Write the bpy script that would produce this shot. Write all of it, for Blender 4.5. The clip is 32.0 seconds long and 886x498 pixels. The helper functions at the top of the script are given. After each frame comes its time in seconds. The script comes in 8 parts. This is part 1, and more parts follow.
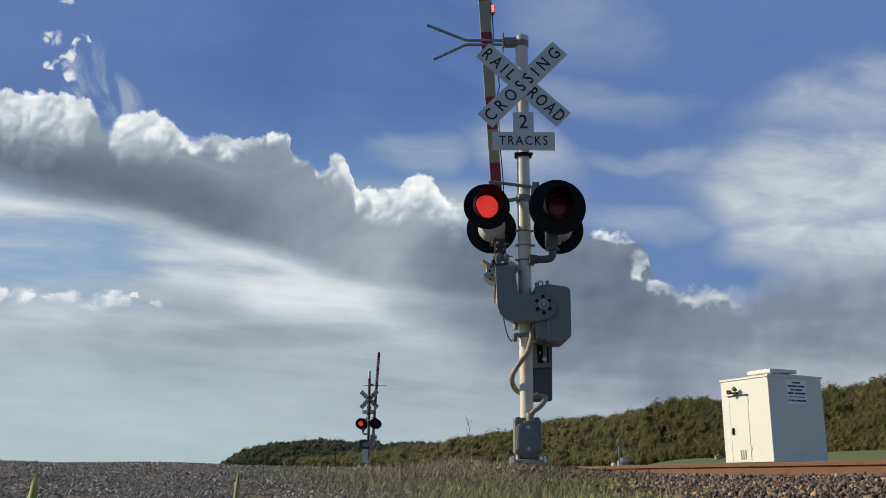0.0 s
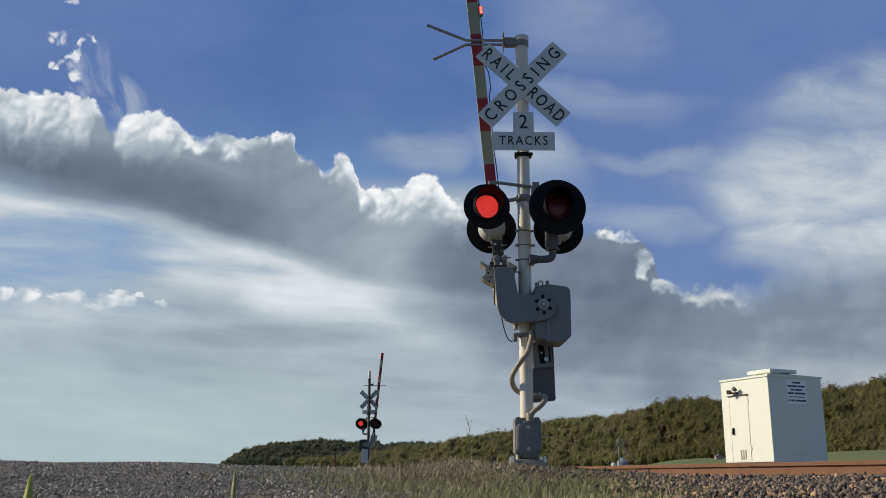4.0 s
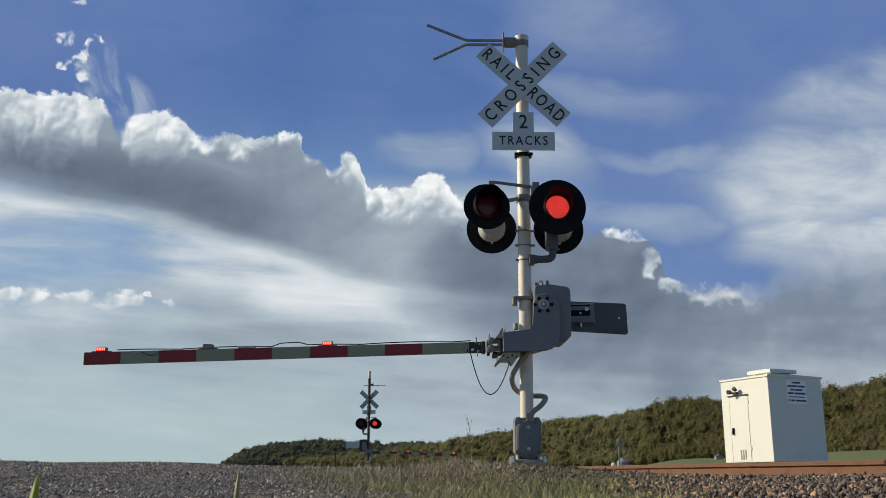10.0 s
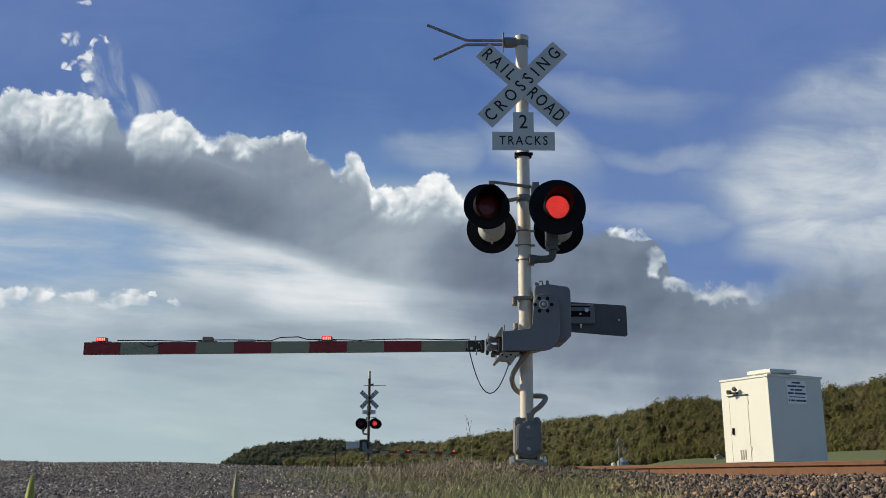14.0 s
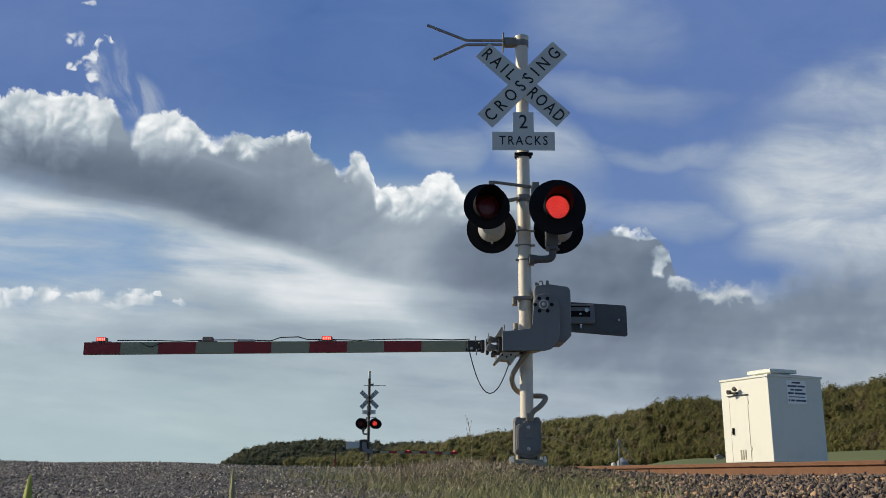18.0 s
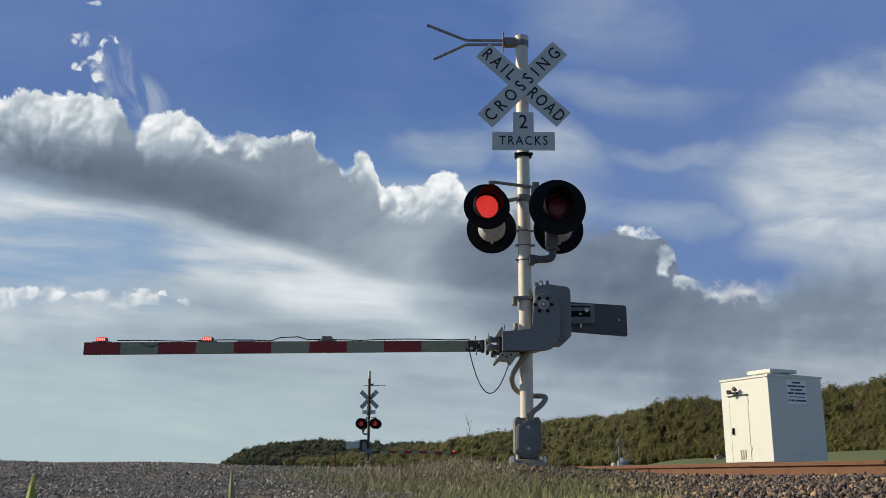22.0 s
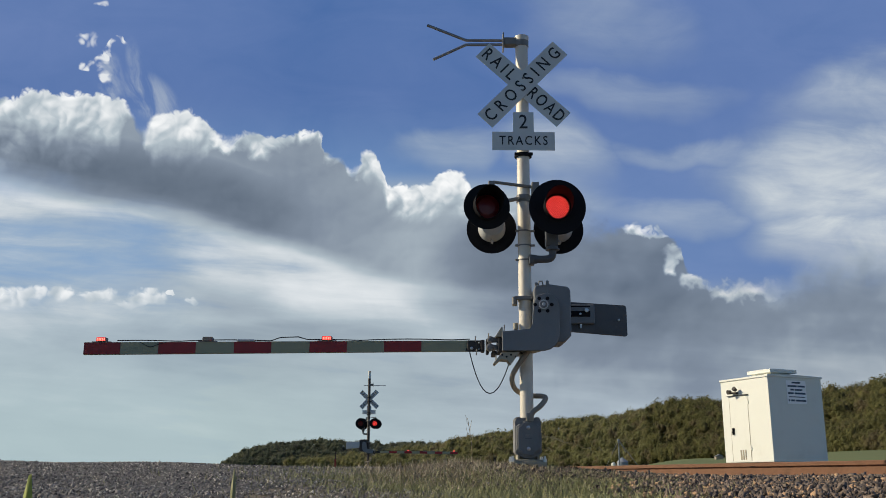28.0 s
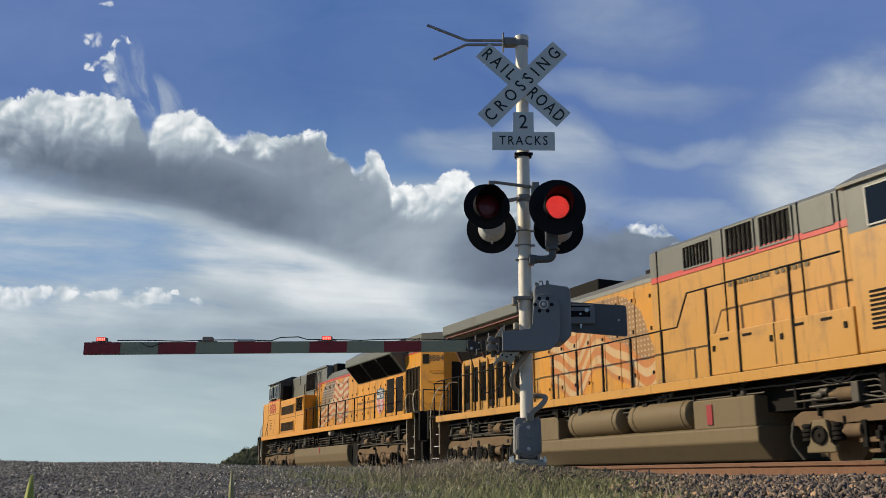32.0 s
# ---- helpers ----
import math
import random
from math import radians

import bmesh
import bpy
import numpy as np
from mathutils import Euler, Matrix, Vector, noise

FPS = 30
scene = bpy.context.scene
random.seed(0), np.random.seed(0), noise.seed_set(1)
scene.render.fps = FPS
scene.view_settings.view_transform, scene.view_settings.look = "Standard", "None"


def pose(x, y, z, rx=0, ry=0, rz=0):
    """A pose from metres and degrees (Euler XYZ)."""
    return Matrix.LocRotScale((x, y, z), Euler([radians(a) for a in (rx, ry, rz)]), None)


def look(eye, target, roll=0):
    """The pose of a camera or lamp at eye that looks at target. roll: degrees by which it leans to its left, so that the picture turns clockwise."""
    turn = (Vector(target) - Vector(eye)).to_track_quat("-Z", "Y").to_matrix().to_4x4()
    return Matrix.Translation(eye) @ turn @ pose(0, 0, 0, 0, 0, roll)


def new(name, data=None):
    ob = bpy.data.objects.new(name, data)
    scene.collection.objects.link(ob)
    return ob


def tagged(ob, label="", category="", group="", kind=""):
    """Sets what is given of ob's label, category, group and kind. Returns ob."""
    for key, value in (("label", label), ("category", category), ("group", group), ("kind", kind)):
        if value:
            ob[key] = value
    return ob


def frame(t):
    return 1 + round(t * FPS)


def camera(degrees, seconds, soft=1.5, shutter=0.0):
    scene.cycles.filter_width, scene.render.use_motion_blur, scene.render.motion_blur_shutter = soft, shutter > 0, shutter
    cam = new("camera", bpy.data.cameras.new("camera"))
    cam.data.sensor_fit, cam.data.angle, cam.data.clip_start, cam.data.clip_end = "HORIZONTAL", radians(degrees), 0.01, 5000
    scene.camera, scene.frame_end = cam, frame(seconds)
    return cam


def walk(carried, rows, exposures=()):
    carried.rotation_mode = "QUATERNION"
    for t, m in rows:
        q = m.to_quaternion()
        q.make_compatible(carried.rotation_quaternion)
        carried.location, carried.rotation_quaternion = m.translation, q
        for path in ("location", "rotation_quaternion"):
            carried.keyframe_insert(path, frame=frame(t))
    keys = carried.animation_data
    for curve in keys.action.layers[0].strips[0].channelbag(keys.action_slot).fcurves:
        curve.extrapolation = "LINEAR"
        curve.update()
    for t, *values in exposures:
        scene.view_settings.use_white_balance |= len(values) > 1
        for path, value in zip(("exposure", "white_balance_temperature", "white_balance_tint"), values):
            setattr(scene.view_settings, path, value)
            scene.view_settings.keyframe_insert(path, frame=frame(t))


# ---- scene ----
cam = camera(51.1, 32.0, soft=0.5, shutter=0.05)
EYE = -0.183
walk(cam, [(0.0, pose(0, 0, EYE, 103.92, 0, 0)), (32.0, pose(0, 0, EYE, 103.92, 0, 0))], [(0.0, 0.0), (32.0, 0.0)])

# The railway runs away to the left; z = 0 is the top of the rails.
THETA = 0.4276
AHEAD = Vector((-math.sin(THETA), math.cos(THETA), 0))
SIDE = Vector((-math.cos(THETA), -math.sin(THETA), 0))
TRACK_TURN = 90 + math.degrees(THETA)
NEAR_TRACK, FAR_TRACK = 8.78, 13.15

# ---- light ----
SUN_EL, SUN_DIR = 29.5, Vector((-0.99, 0.15, 0)).normalized()
SUN_AZ = math.atan2(SUN_DIR.x, SUN_DIR.y)
world = bpy.data.worlds.new("sky")
scene.world = world
world.use_nodes = True
wn = world.node_tree.nodes
sky = wn.new("ShaderNodeTexSky")
sky.sky_type = "NISHITA"
sky.sun_disc = False
sky.sun_elevation = radians(SUN_EL)
sky.sun_rotation = SUN_AZ
sky.air_density, sky.dust_density, sky.ozone_density = 1.0, 0.1, 7.0
wn["Background"].inputs["Strength"].default_value = 0.085
world.node_tree.links.new(sky.outputs[0], wn["Background"].inputs["Color"])
sun = new("sun", bpy.data.lights.new("sun", "SUN"))
sun.data.energy, sun.data.angle, sun.data.color = 4.6, radians(0.6), (1.0, 0.87, 0.65)
cel, sel = math.cos(radians(SUN_EL)), math.sin(radians(SUN_EL))
sun.matrix_world = look((0, 0, 30), Vector((0, 0, 30)) - Vector((SUN_DIR.x * cel, SUN_DIR.y * cel, sel)))


# ---- node helpers ----
class Val:
    """A number in a node tree, with arithmetic."""

    def __init__(self, tree, socket):
        self.tree, self.socket = tree, socket

    def op(self, kind, *others, clamp=False):
        nd = self.tree.nodes.new("ShaderNodeMath")
        nd.operation, nd.use_clamp = kind, clamp
        for i, o in enumerate((self, *others)):
            if isinstance(o, Val):
                self.tree.links.new(o.socket, nd.inputs[i])
            else:
                nd.inputs[i].default_value = o
        return Val(self.tree, nd.outputs[0])

    def __add__(self, o): return self.op("ADD", o)
    def __radd__(self, o): return self.op("ADD", o)
    def __sub__(self, o): return self.op("SUBTRACT", o)
    def __rsub__(self, o): return (self * -1.0).op("ADD", o)
    def __mul__(self, o): return self.op("MULTIPLY", o)
    def __rmul__(self, o): return self.op("MULTIPLY", o)
    def __truediv__(self, o): return self.op("DIVIDE", o)
    def low(self, o): return self.op("MINIMUM", o)
    def high(self, o): return self.op("MAXIMUM", o)
    def sin(self): return self.op("SINE")
    def clamp(self): return self.op("ADD", 0.0, clamp=True)

    def step(self, a, b):
        """Smoothly from 0 at a to 1 at b."""
        nd = self.tree.nodes.new("ShaderNodeMapRange")
        nd.interpolation_type = "SMOOTHSTEP"
        flip = a > b
        self.tree.links.new(self.socket, nd.inputs[0])
        nd.inputs[1].default_value, nd.inputs[2].default_value = min(a, b), max(a, b)
        nd.inputs[3].default_value, nd.inputs[4].default_value = (1.0, 0.0) if flip else (0.0, 1.0)
        return Val(self.tree, nd.outputs[0])


def noise_val(tree, vec, scale, detail=4.0, rough=0.55, distort=0.0):
    nd = tree.nodes.new("ShaderNodeTexNoise")
    nd.inputs["Scale"].default_value, nd.inputs["Detail"].default_value = scale, detail
    nd.inputs["Roughness"].default_value, nd.inputs["Distortion"].default_value = rough, distort
    if vec is not None:
        tree.links.new(vec, nd.inputs["Vector"])
    return Val(tree, nd.outputs[0])


def vec3(tree, *xyz):
    nd = tree.nodes.new("ShaderNodeCombineXYZ")
    for i, c in enumerate(xyz):
        if isinstance(c, Val):
            tree.links.new(c.socket, nd.inputs[i])
        else:
            nd.inputs[i].default_value = c
    return nd.outputs[0]


def rgb(*c):
    return (c[0], c[1], c[2], 1.0)


def blend(tree, fac, a, b):
    """Mix of two colours (sockets or tuples)."""
    nd = tree.nodes.new("ShaderNodeMix")
    nd.data_type = "RGBA"
    for sock, v in ((nd.inputs[0], fac), (nd.inputs[6], a), (nd.inputs[7], b)):
        if isinstance(v, Val):
            tree.links.new(v.socket, sock)
        elif isinstance(v, (int, float)):
            sock.default_value = v
        elif isinstance(v, tuple):
            sock.default_value = rgb(*v)
        else:
            tree.links.new(v, sock)
    return nd.outputs[2]


def start(name):
    m = bpy.data.materials.new(name)
    m.use_nodes = True
    t = m.node_tree
    bsdf = t.nodes["Principled BSDF"]
    co = t.nodes.new("ShaderNodeTexCoord").outputs["Object"]
    return m, t, bsdf, co


def painted(name, colour, rough=0.5, metal=0.0, vary=0.15, grain=40.0, stains=3.0, bump=0.05, dirt=(0.09, 0.075, 0.055), dirty=0.2, spread=0.0, runs=0.0):
    """A surface of one base colour with grain, patches, grime and fine relief."""
    m, t, b, co = start(name)
    fine, wide = noise_val(t, co, grain, 5), noise_val(t, co, stains, 6, 0.65)
    base = blend(t, (fine - 0.5) * vary * 2.0 + 0.5, tuple(c * (1 - vary) for c in colour), tuple(min(1, c * (1 + vary)) for c in colour))
    if spread:
        info = t.nodes.new("ShaderNodeObjectInfo")
        r = Val(t, info.outputs["Random"])
        geo = t.nodes.new("ShaderNodeNewGeometry")
        r = (r + Val(t, geo.outputs["Random Per Island"])).op("FRACT")
        base = blend(t, r * spread, base, tuple(c * 0.35 for c in colour))
    base = blend(t, wide.step(0.5, 0.75) * dirty, base, dirt)
    if runs:
        mp = t.nodes.new("ShaderNodeMapping")
        mp.inputs["Scale"].default_value = (3.5, 3.5, 0.28)
        t.links.new(co, mp.inputs[0])
        run_down = noise_val(t, mp.outputs[0], 2.2, 6, 0.7)
        base = blend(t, run_down.step(0.52, 0.74) * runs, base, dirt)
    t.links.new(base, b.inputs["Base Color"])
    b.inputs["Metallic"].default_value = metal
    t.links.new((wide * 0.3 + (rough - 0.12)).socket, b.inputs["Roughness"])
    if bump:
        bp = t.nodes.new("ShaderNodeBump")
        bp.inputs["Strength"].default_value, bp.inputs["Distance"].default_value = bump * 4, 0.01
        t.links.new(fine.socket, bp.inputs["Height"])
        t.links.new(bp.outputs[0], b.inputs["Normal"])
    return m


def glowing(name, colour, power, base=(0.02, 0.0, 0.0)):
    m, t, b, co = start(name)
    b.inputs["Base Color"].default_value = rgb(*base)
    b.inputs["Emission Color"].default_value = rgb(*colour)
    b.inputs["Emission Strength"].default_value = power
    b.inputs["Roughness"].default_value = 0.3
    return m


M = dict(
    mast=painted("galvanised mast", (0.72, 0.66, 0.56), 0.5, 0.1, 0.14, 30, 2.5, 0.03, (0.24, 0.17, 0.10), 0.45, runs=0.5),
    steel=painted("aluminium paint grey", (0.205, 0.21, 0.212), 0.5, 0.1, 0.12, 25, 2.0, 0.03, dirty=0.25),
    castgrey=painted("cast grey", (0.215, 0.21, 0.20), 0.55, 0.15, 0.14, 30, 3.0, 0.05, dirty=0.25),
    lightgrey=painted("light grey housing", (0.55, 0.56, 0.55), 0.5, 0.0, 0.1, 20, 3.0, 0.02),
    black=painted("flat black", (0.012, 0.012, 0.014), 0.65, 0.0, 0.2, 30, 3.0, 0.03, (0.03, 0.03, 0.03)),
    rubber=painted("black rubber", (0.02, 0.02, 0.02), 0.7),
    signwhite=painted("reflective sheeting", (0.62, 0.65, 0.64), 0.45, 0.0, 0.05, 60, 4.0, 0.01, (0.3, 0.3, 0.27), 0.18),
    signblack=painted("sign black", (0.02, 0.02, 0.022), 0.5),
    gatered=painted("gate red sheeting", (0.30, 0.018, 0.02), 0.4, 0.0, 0.1, 60, 5.0, 0.01, (0.1, 0.02, 0.02), 0.3),
    gatewhite=painted("gate white sheeting", (0.33, 0.325, 0.205), 0.4, 0.0, 0.1, 60, 5.0, 0.01, (0.2, 0.2, 0.16), 0.3),
    rust=painted("rusty steel", (0.20, 0.10, 0.055), 0.8, 0.2, 0.3, 30, 4.0, 0.15, (0.09, 0.05, 0.03), 0.5),
    railtop=painted("worn rail top", (0.25, 0.19, 0.15), 0.55, 0.5, 0.15, 30, 5.0, 0.02),
    wood=painted("weathered tie wood", (0.10, 0.085, 0.07), 0.85, 0.0, 0.3, 20, 4.0, 0.2, spread=0.4),
    rod=painted("bare grey rod", (0.30, 0.30, 0.31), 0.4, 0.6, 0.06, 12, 2.0, 0.0, (0.12, 0.11, 0.10), 0.3),
    chrome=painted("bright steel", (0.6, 0.6, 0.6), 0.3, 0.9, 0.08, 30, 3.0, 0.02),
    conduit=painted("tan conduit", (0.33, 0.28, 0.21), 0.55, 0.0, 0.15, 30, 3.0, 0.04),
    under_dark=painted("dark bolted steel", (0.05, 0.045, 0.04), 0.6, 0.2, 0.2, 20, 3.0, 0.04),
    # backlit shade of the far mast put into the colour; marker post shares it
    darkmast=painted("mast coloured dark for its shaded side", (0.07, 0.055, 0.045), 0.6, 0.1, 0.2, 20, 2.0, 0.03),
    weight=painted("dark grey weight", (0.105, 0.108, 0.11), 0.5, 0.1, 0.2, 25, 3.0, 0.04, (0.05, 0.05, 0.05), 0.4),
    lensdark=painted("unlit lens", (0.15, 0.008, 0.012), 0.3, 0.0, 0.2),
    tanplate=painted("weathered tan plate and sunlit-tone web", (0.40, 0.36, 0.27), 0.5, 0.1, 0.2, 30, 4.0, 0.04, (0.12, 0.09, 0.06), 0.5),
    signface=painted("white sign face", (0.95, 0.95, 0.94), 0.4, 0.0, 0.03, 40, 2.0, 0.01, (0.7, 0.7, 0.68), 0.15),
    cable=painted("black cable", (0.015, 0.015, 0.016), 0.5),
    amber=painted("amber lens unlit", (0.30, 0.22, 0.16), 0.25),
    darkred=painted("dark red lens", (0.05, 0.004, 0.005), 0.25),
    led=glowing("lit red diode", (1.0, 0.075, 0.06), 1.7),
    ledbase=glowing("red glow under diodes", (1.0, 0.006, 0.010), 0.16, (0.1, 0.0, 0.0)),
    gateled=glowing("lit gate lamp", (1.0, 0.10, 0.07), 5.0),
    gatebase=glowing("gate lamp glow", (1.0, 0.035, 0.03), 1.4),
    cream=painted("cream white enamel", (0.76, 0.765, 0.685), 0.4, 0.0, 0.05, 20, 1.5, 0.01, (0.4, 0.36, 0.28), 0.12),
    concrete=painted("concrete", (0.4, 0.38, 0.34), 0.85, 0.0, 0.2, 15, 2.0, 0.15),
    bluebars=painted("dark blue lettering", (0.06, 0.08, 0.12), 0.5),
)


# ---- mesh helpers ----
def empty(name, m, label="", category="", group="", kind=""):
    ob = new(name)
    ob.matrix_world = m
    return tagged(ob, label, category, group, kind)


def part(name, bm, material, parent=None, label="", smooth=False, m=None):
    """Links a bmesh as one mesh object under a thing or a part."""
    me = bpy.data.meshes.new(name)
    bmesh.ops.recalc_face_normals(bm, faces=bm.faces)
    bm.to_mesh(me)
    bm.free()
    for mt in material if isinstance(material, (list, tuple)) else [material]:
        me.materials.append(mt)
    if smooth:
        me.polygons.foreach_set("use_smooth", [True] * len(me.polygons))
        me.set_sharp_from_angle(angle=radians(35))
    ob = new(name, me)
    if parent:
        ob.parent = parent
    if m is not None:
        ob.matrix_basis = m
    return tagged(ob, label)


def bits(name, material, parent, makers, label="", smooth=False):
    """One part for each maker, a function that fills a bmesh."""
    for mk in makers:
        bm = bmesh.new()
        mk(bm)
        part(name, bm, material, parent, label, smooth)


def shared(name, me, parent, m, label=""):
    ob = new(name, me)
    ob.parent = parent
    ob.matrix_basis = m
    return tagged(ob, label)


def add(bm, verts, faces, mat=0):
    vs = [bm.verts.new(v) for v in verts]
    for f in faces:
        bm.faces.new([vs[i] for i in f]).material_index = mat
    return vs


def box(bm, x0, x1, y0, y1, z0, z1, bevel=0.0, mat=0, m=None):
    r = bmesh.ops.create_cube(bm, size=1.0)
    vs = r["verts"]
    for v in vs:
        v.co = Vector((x0 if v.co.x < 0 else x1, y0 if v.co.y < 0 else y1, z0 if v.co.z < 0 else z1))
    if m is not None:
        for v in vs:
            v.co = m @ v.co
    for f in {f for v in vs for f in v.link_faces}:
        f.material_index = mat
    if bevel:
        es = list({e for v in vs for e in v.link_edges})
        bmesh.ops.bevel(bm, geom=es, offset=bevel, segments=2, profile=0.5, affect="EDGES", material=-1)


def prism(bm, outline, axis, a, b, mat=0, bevel=0.0):
    """An outline of 2D points pushed out along an axis ('x', 'y' or 'z') from a to b."""
    def at(p, d):
        return {"x": (d, p[0], p[1]), "y": (p[0], d, p[1]), "z": (p[0], p[1], d)}[axis]
    n = len(outline)
    fs = [tuple(range(n)), tuple(range(2 * n - 1, n - 1, -1))] + [(i, (i + 1) % n, n + (i + 1) % n, n + i) for i in range(n)]
    vs = add(bm, [at(p, a) for p in outline] + [at(p, b) for p in outline], fs, mat)
    if bevel:
        es = list({e for v in vs for e in v.link_edges})
        bmesh.ops.bevel(bm, geom=es, offset=bevel, segments=2, profile=0.5, affect="EDGES", material=-1)


def lathe(bm, prof, m=None, seg=24, mat=0, caps=True):
    """Rings of (radius, along z) round the z axis."""
    rings = []
    m = m or Matrix()
    for r, z in prof:
        rings.append([bm.verts.new(m @ Vector((r * math.cos(2 * math.pi * i / seg), r * math.sin(2 * math.pi * i / seg), z))) for i in range(seg)])
    for a, b in zip(rings, rings[1:]):
        for i in range(seg):
            bm.faces.new((a[i], a[(i + 1) % seg], b[(i + 1) % seg], b[i])).material_index = mat
    if caps:
        for r, (rad, _) in ((rings[0], prof[0]), (rings[-1], prof[-1])):
            if rad > 1e-5:
                bm.faces.new(r).material_index = mat


def tube(bm, pts, r, seg=10, mat=0):
    """A round bar along points."""
    pts = [Vector(p) for p in pts]
    rings, up = [], Vector((0.13, 0.27, 0.95)).normalized()
    for i, p in enumerate(pts):
        t = ((pts[min(i + 1, len(pts) - 1)] - p).normalized() + (p - pts[max(i - 1, 0)]).normalized()).normalized()
        u = (up - t * up.dot(t)).normalized()
        w = t.cross(u)
        rings.append([bm.verts.new(p + r * (u * math.cos(2 * math.pi * k / seg) + w * math.sin(2 * math.pi * k / seg))) for k in range(seg)])
    for a, b in zip(rings, rings[1:]):
        for k in range(seg):
            bm.faces.new((a[k], a[(k + 1) % seg], b[(k + 1) % seg], b[k])).material_index = mat
    bm.faces.new(rings[0]).material_index = mat
    bm.faces.new(rings[-1]).material_index = mat


def curved(pts, n=6):
    """A smooth line through points."""
    P = [Vector(p) for p in pts]
    P = [2 * P[0] - P[1]] + P + [2 * P[-1] - P[-2]]
    out = []
    for i in range(1, len(P) - 2):
        a, b, c, d = P[i - 1:i + 3]
        for k in range(n):
            t = k / n
            out.append(0.5 * (2 * b + (c - a) * t + (2 * a - 5 * b + 4 * c - d) * t * t + (3 * b - a - 3 * c + d) * t ** 3))
    return out + [P[-2]]


def words(name, text, size, material, parent, m, label="", space=1.0, bold=0.0):
    """Flat raised lettering, centred on m, in its x-y plane."""
    cu = bpy.data.curves.new(name, "FONT")
    cu.body, cu.size, cu.align_x, cu.align_y = text, size, "CENTER", "CENTER"
    cu.extrude, cu.space_character, cu.offset, cu.resolution_u = 0.0015, space, bold, 3
    tmp = bpy.data.objects.new("tmp", cu)
    scene.collection.objects.link(tmp)
    me = bpy.data.meshes.new_from_object(tmp.evaluated_get(bpy.context.evaluated_depsgraph_get()))
    bpy.data.objects.remove(tmp)
    bpy.data.curves.remove(cu)
    me.materials.clear()
    me.materials.append(material)
    return shared(name, me, parent, m, label)


def many(name, template, places, material, label, category, kind="stuff", parent=None):
    """One mesh of many transformed copies of (verts, faces): places is a list of 4x4 arrays or (N,3,4)."""
    v, f = np.array(template[0], float), template[1]
    P = np.asarray(places, float)
    vv = np.einsum("nij,vj->nvi", P[:, :3, :3], v) + P[:, None, :3, 3]
    nv = len(v)
    loops = np.concatenate([np.array(q) for q in f])
    sizes = np.array([len(q) for q in f])
    n = len(P)
    allloops = (loops[None] + (np.arange(n) * nv)[:, None]).ravel()
    allsizes = np.tile(sizes, n)
    me = bpy.data.meshes.new(name)
    me.vertices.add(n * nv)
    me.vertices.foreach_set("co", vv.ravel())
    me.loops.add(len(allloops))
    me.loops.foreach_set("vertex_index", allloops.astype(np.int32))
    me.polygons.add(len(allsizes))
    me.polygons.foreach_set("loop_start", np.concatenate([[0], np.cumsum(allsizes)[:-1]]).astype(np.int32))
    me.update(calc_edges=True)
    me.materials.append(material)
    ob = new(name, me)
    if parent:
        ob.parent = parent
    return tagged(ob, label, category, kind=kind)


def turns(rng, n, tilt=math.pi):
    """Random rotation matrices."""
    a = rng.uniform(0, 2 * np.pi, n)
    b = rng.uniform(-tilt, tilt, n)
    c = rng.uniform(-tilt, tilt, n)
    ca, sa, cb, sb, cc, sc = np.cos(a), np.sin(a), np.cos(b), np.sin(b), np.cos(c), np.sin(c)
    z, o = np.zeros(n), np.ones(n)
    R = lambda *r: np.array(r).reshape(3, 3, n).transpose(2, 0, 1)
    return R(ca, -sa, z, sa, ca, z, z, z, o) @ R(o, z, z, z, cb, -sb, z, sb, cb) @ R(cc, z, sc, z, o, z, -sc, z, cc)


def ico(sub, seed=0, rough=0.0):
    bm = bmesh.new()
    bmesh.ops.create_icosphere(bm, subdivisions=sub, radius=1.0)
    for v in bm.verts:
        v.co *= 1 + rough * noise.noise(v.co * 1.7 + Vector((seed * 7.3, seed, 0)))
    bm.verts.ensure_lookup_table()
    out = [tuple(v.co) for v in bm.verts], [tuple(v.index for v in f.verts) for f in bm.faces]
    bm.free()
    return out


# ---- ground ----
def sstep(a, b, x):
    t = np.clip((x - a) / (b - a), 0, 1)
    return t * t * (3 - 2 * t)


def off(X, Y):
    """Distance square to the railway, from the camera's place."""
    return math.cos(THETA) * X + math.sin(THETA) * Y


def road_edge(Y):
    return -0.45 + 0.087 * (Y - 9.65)


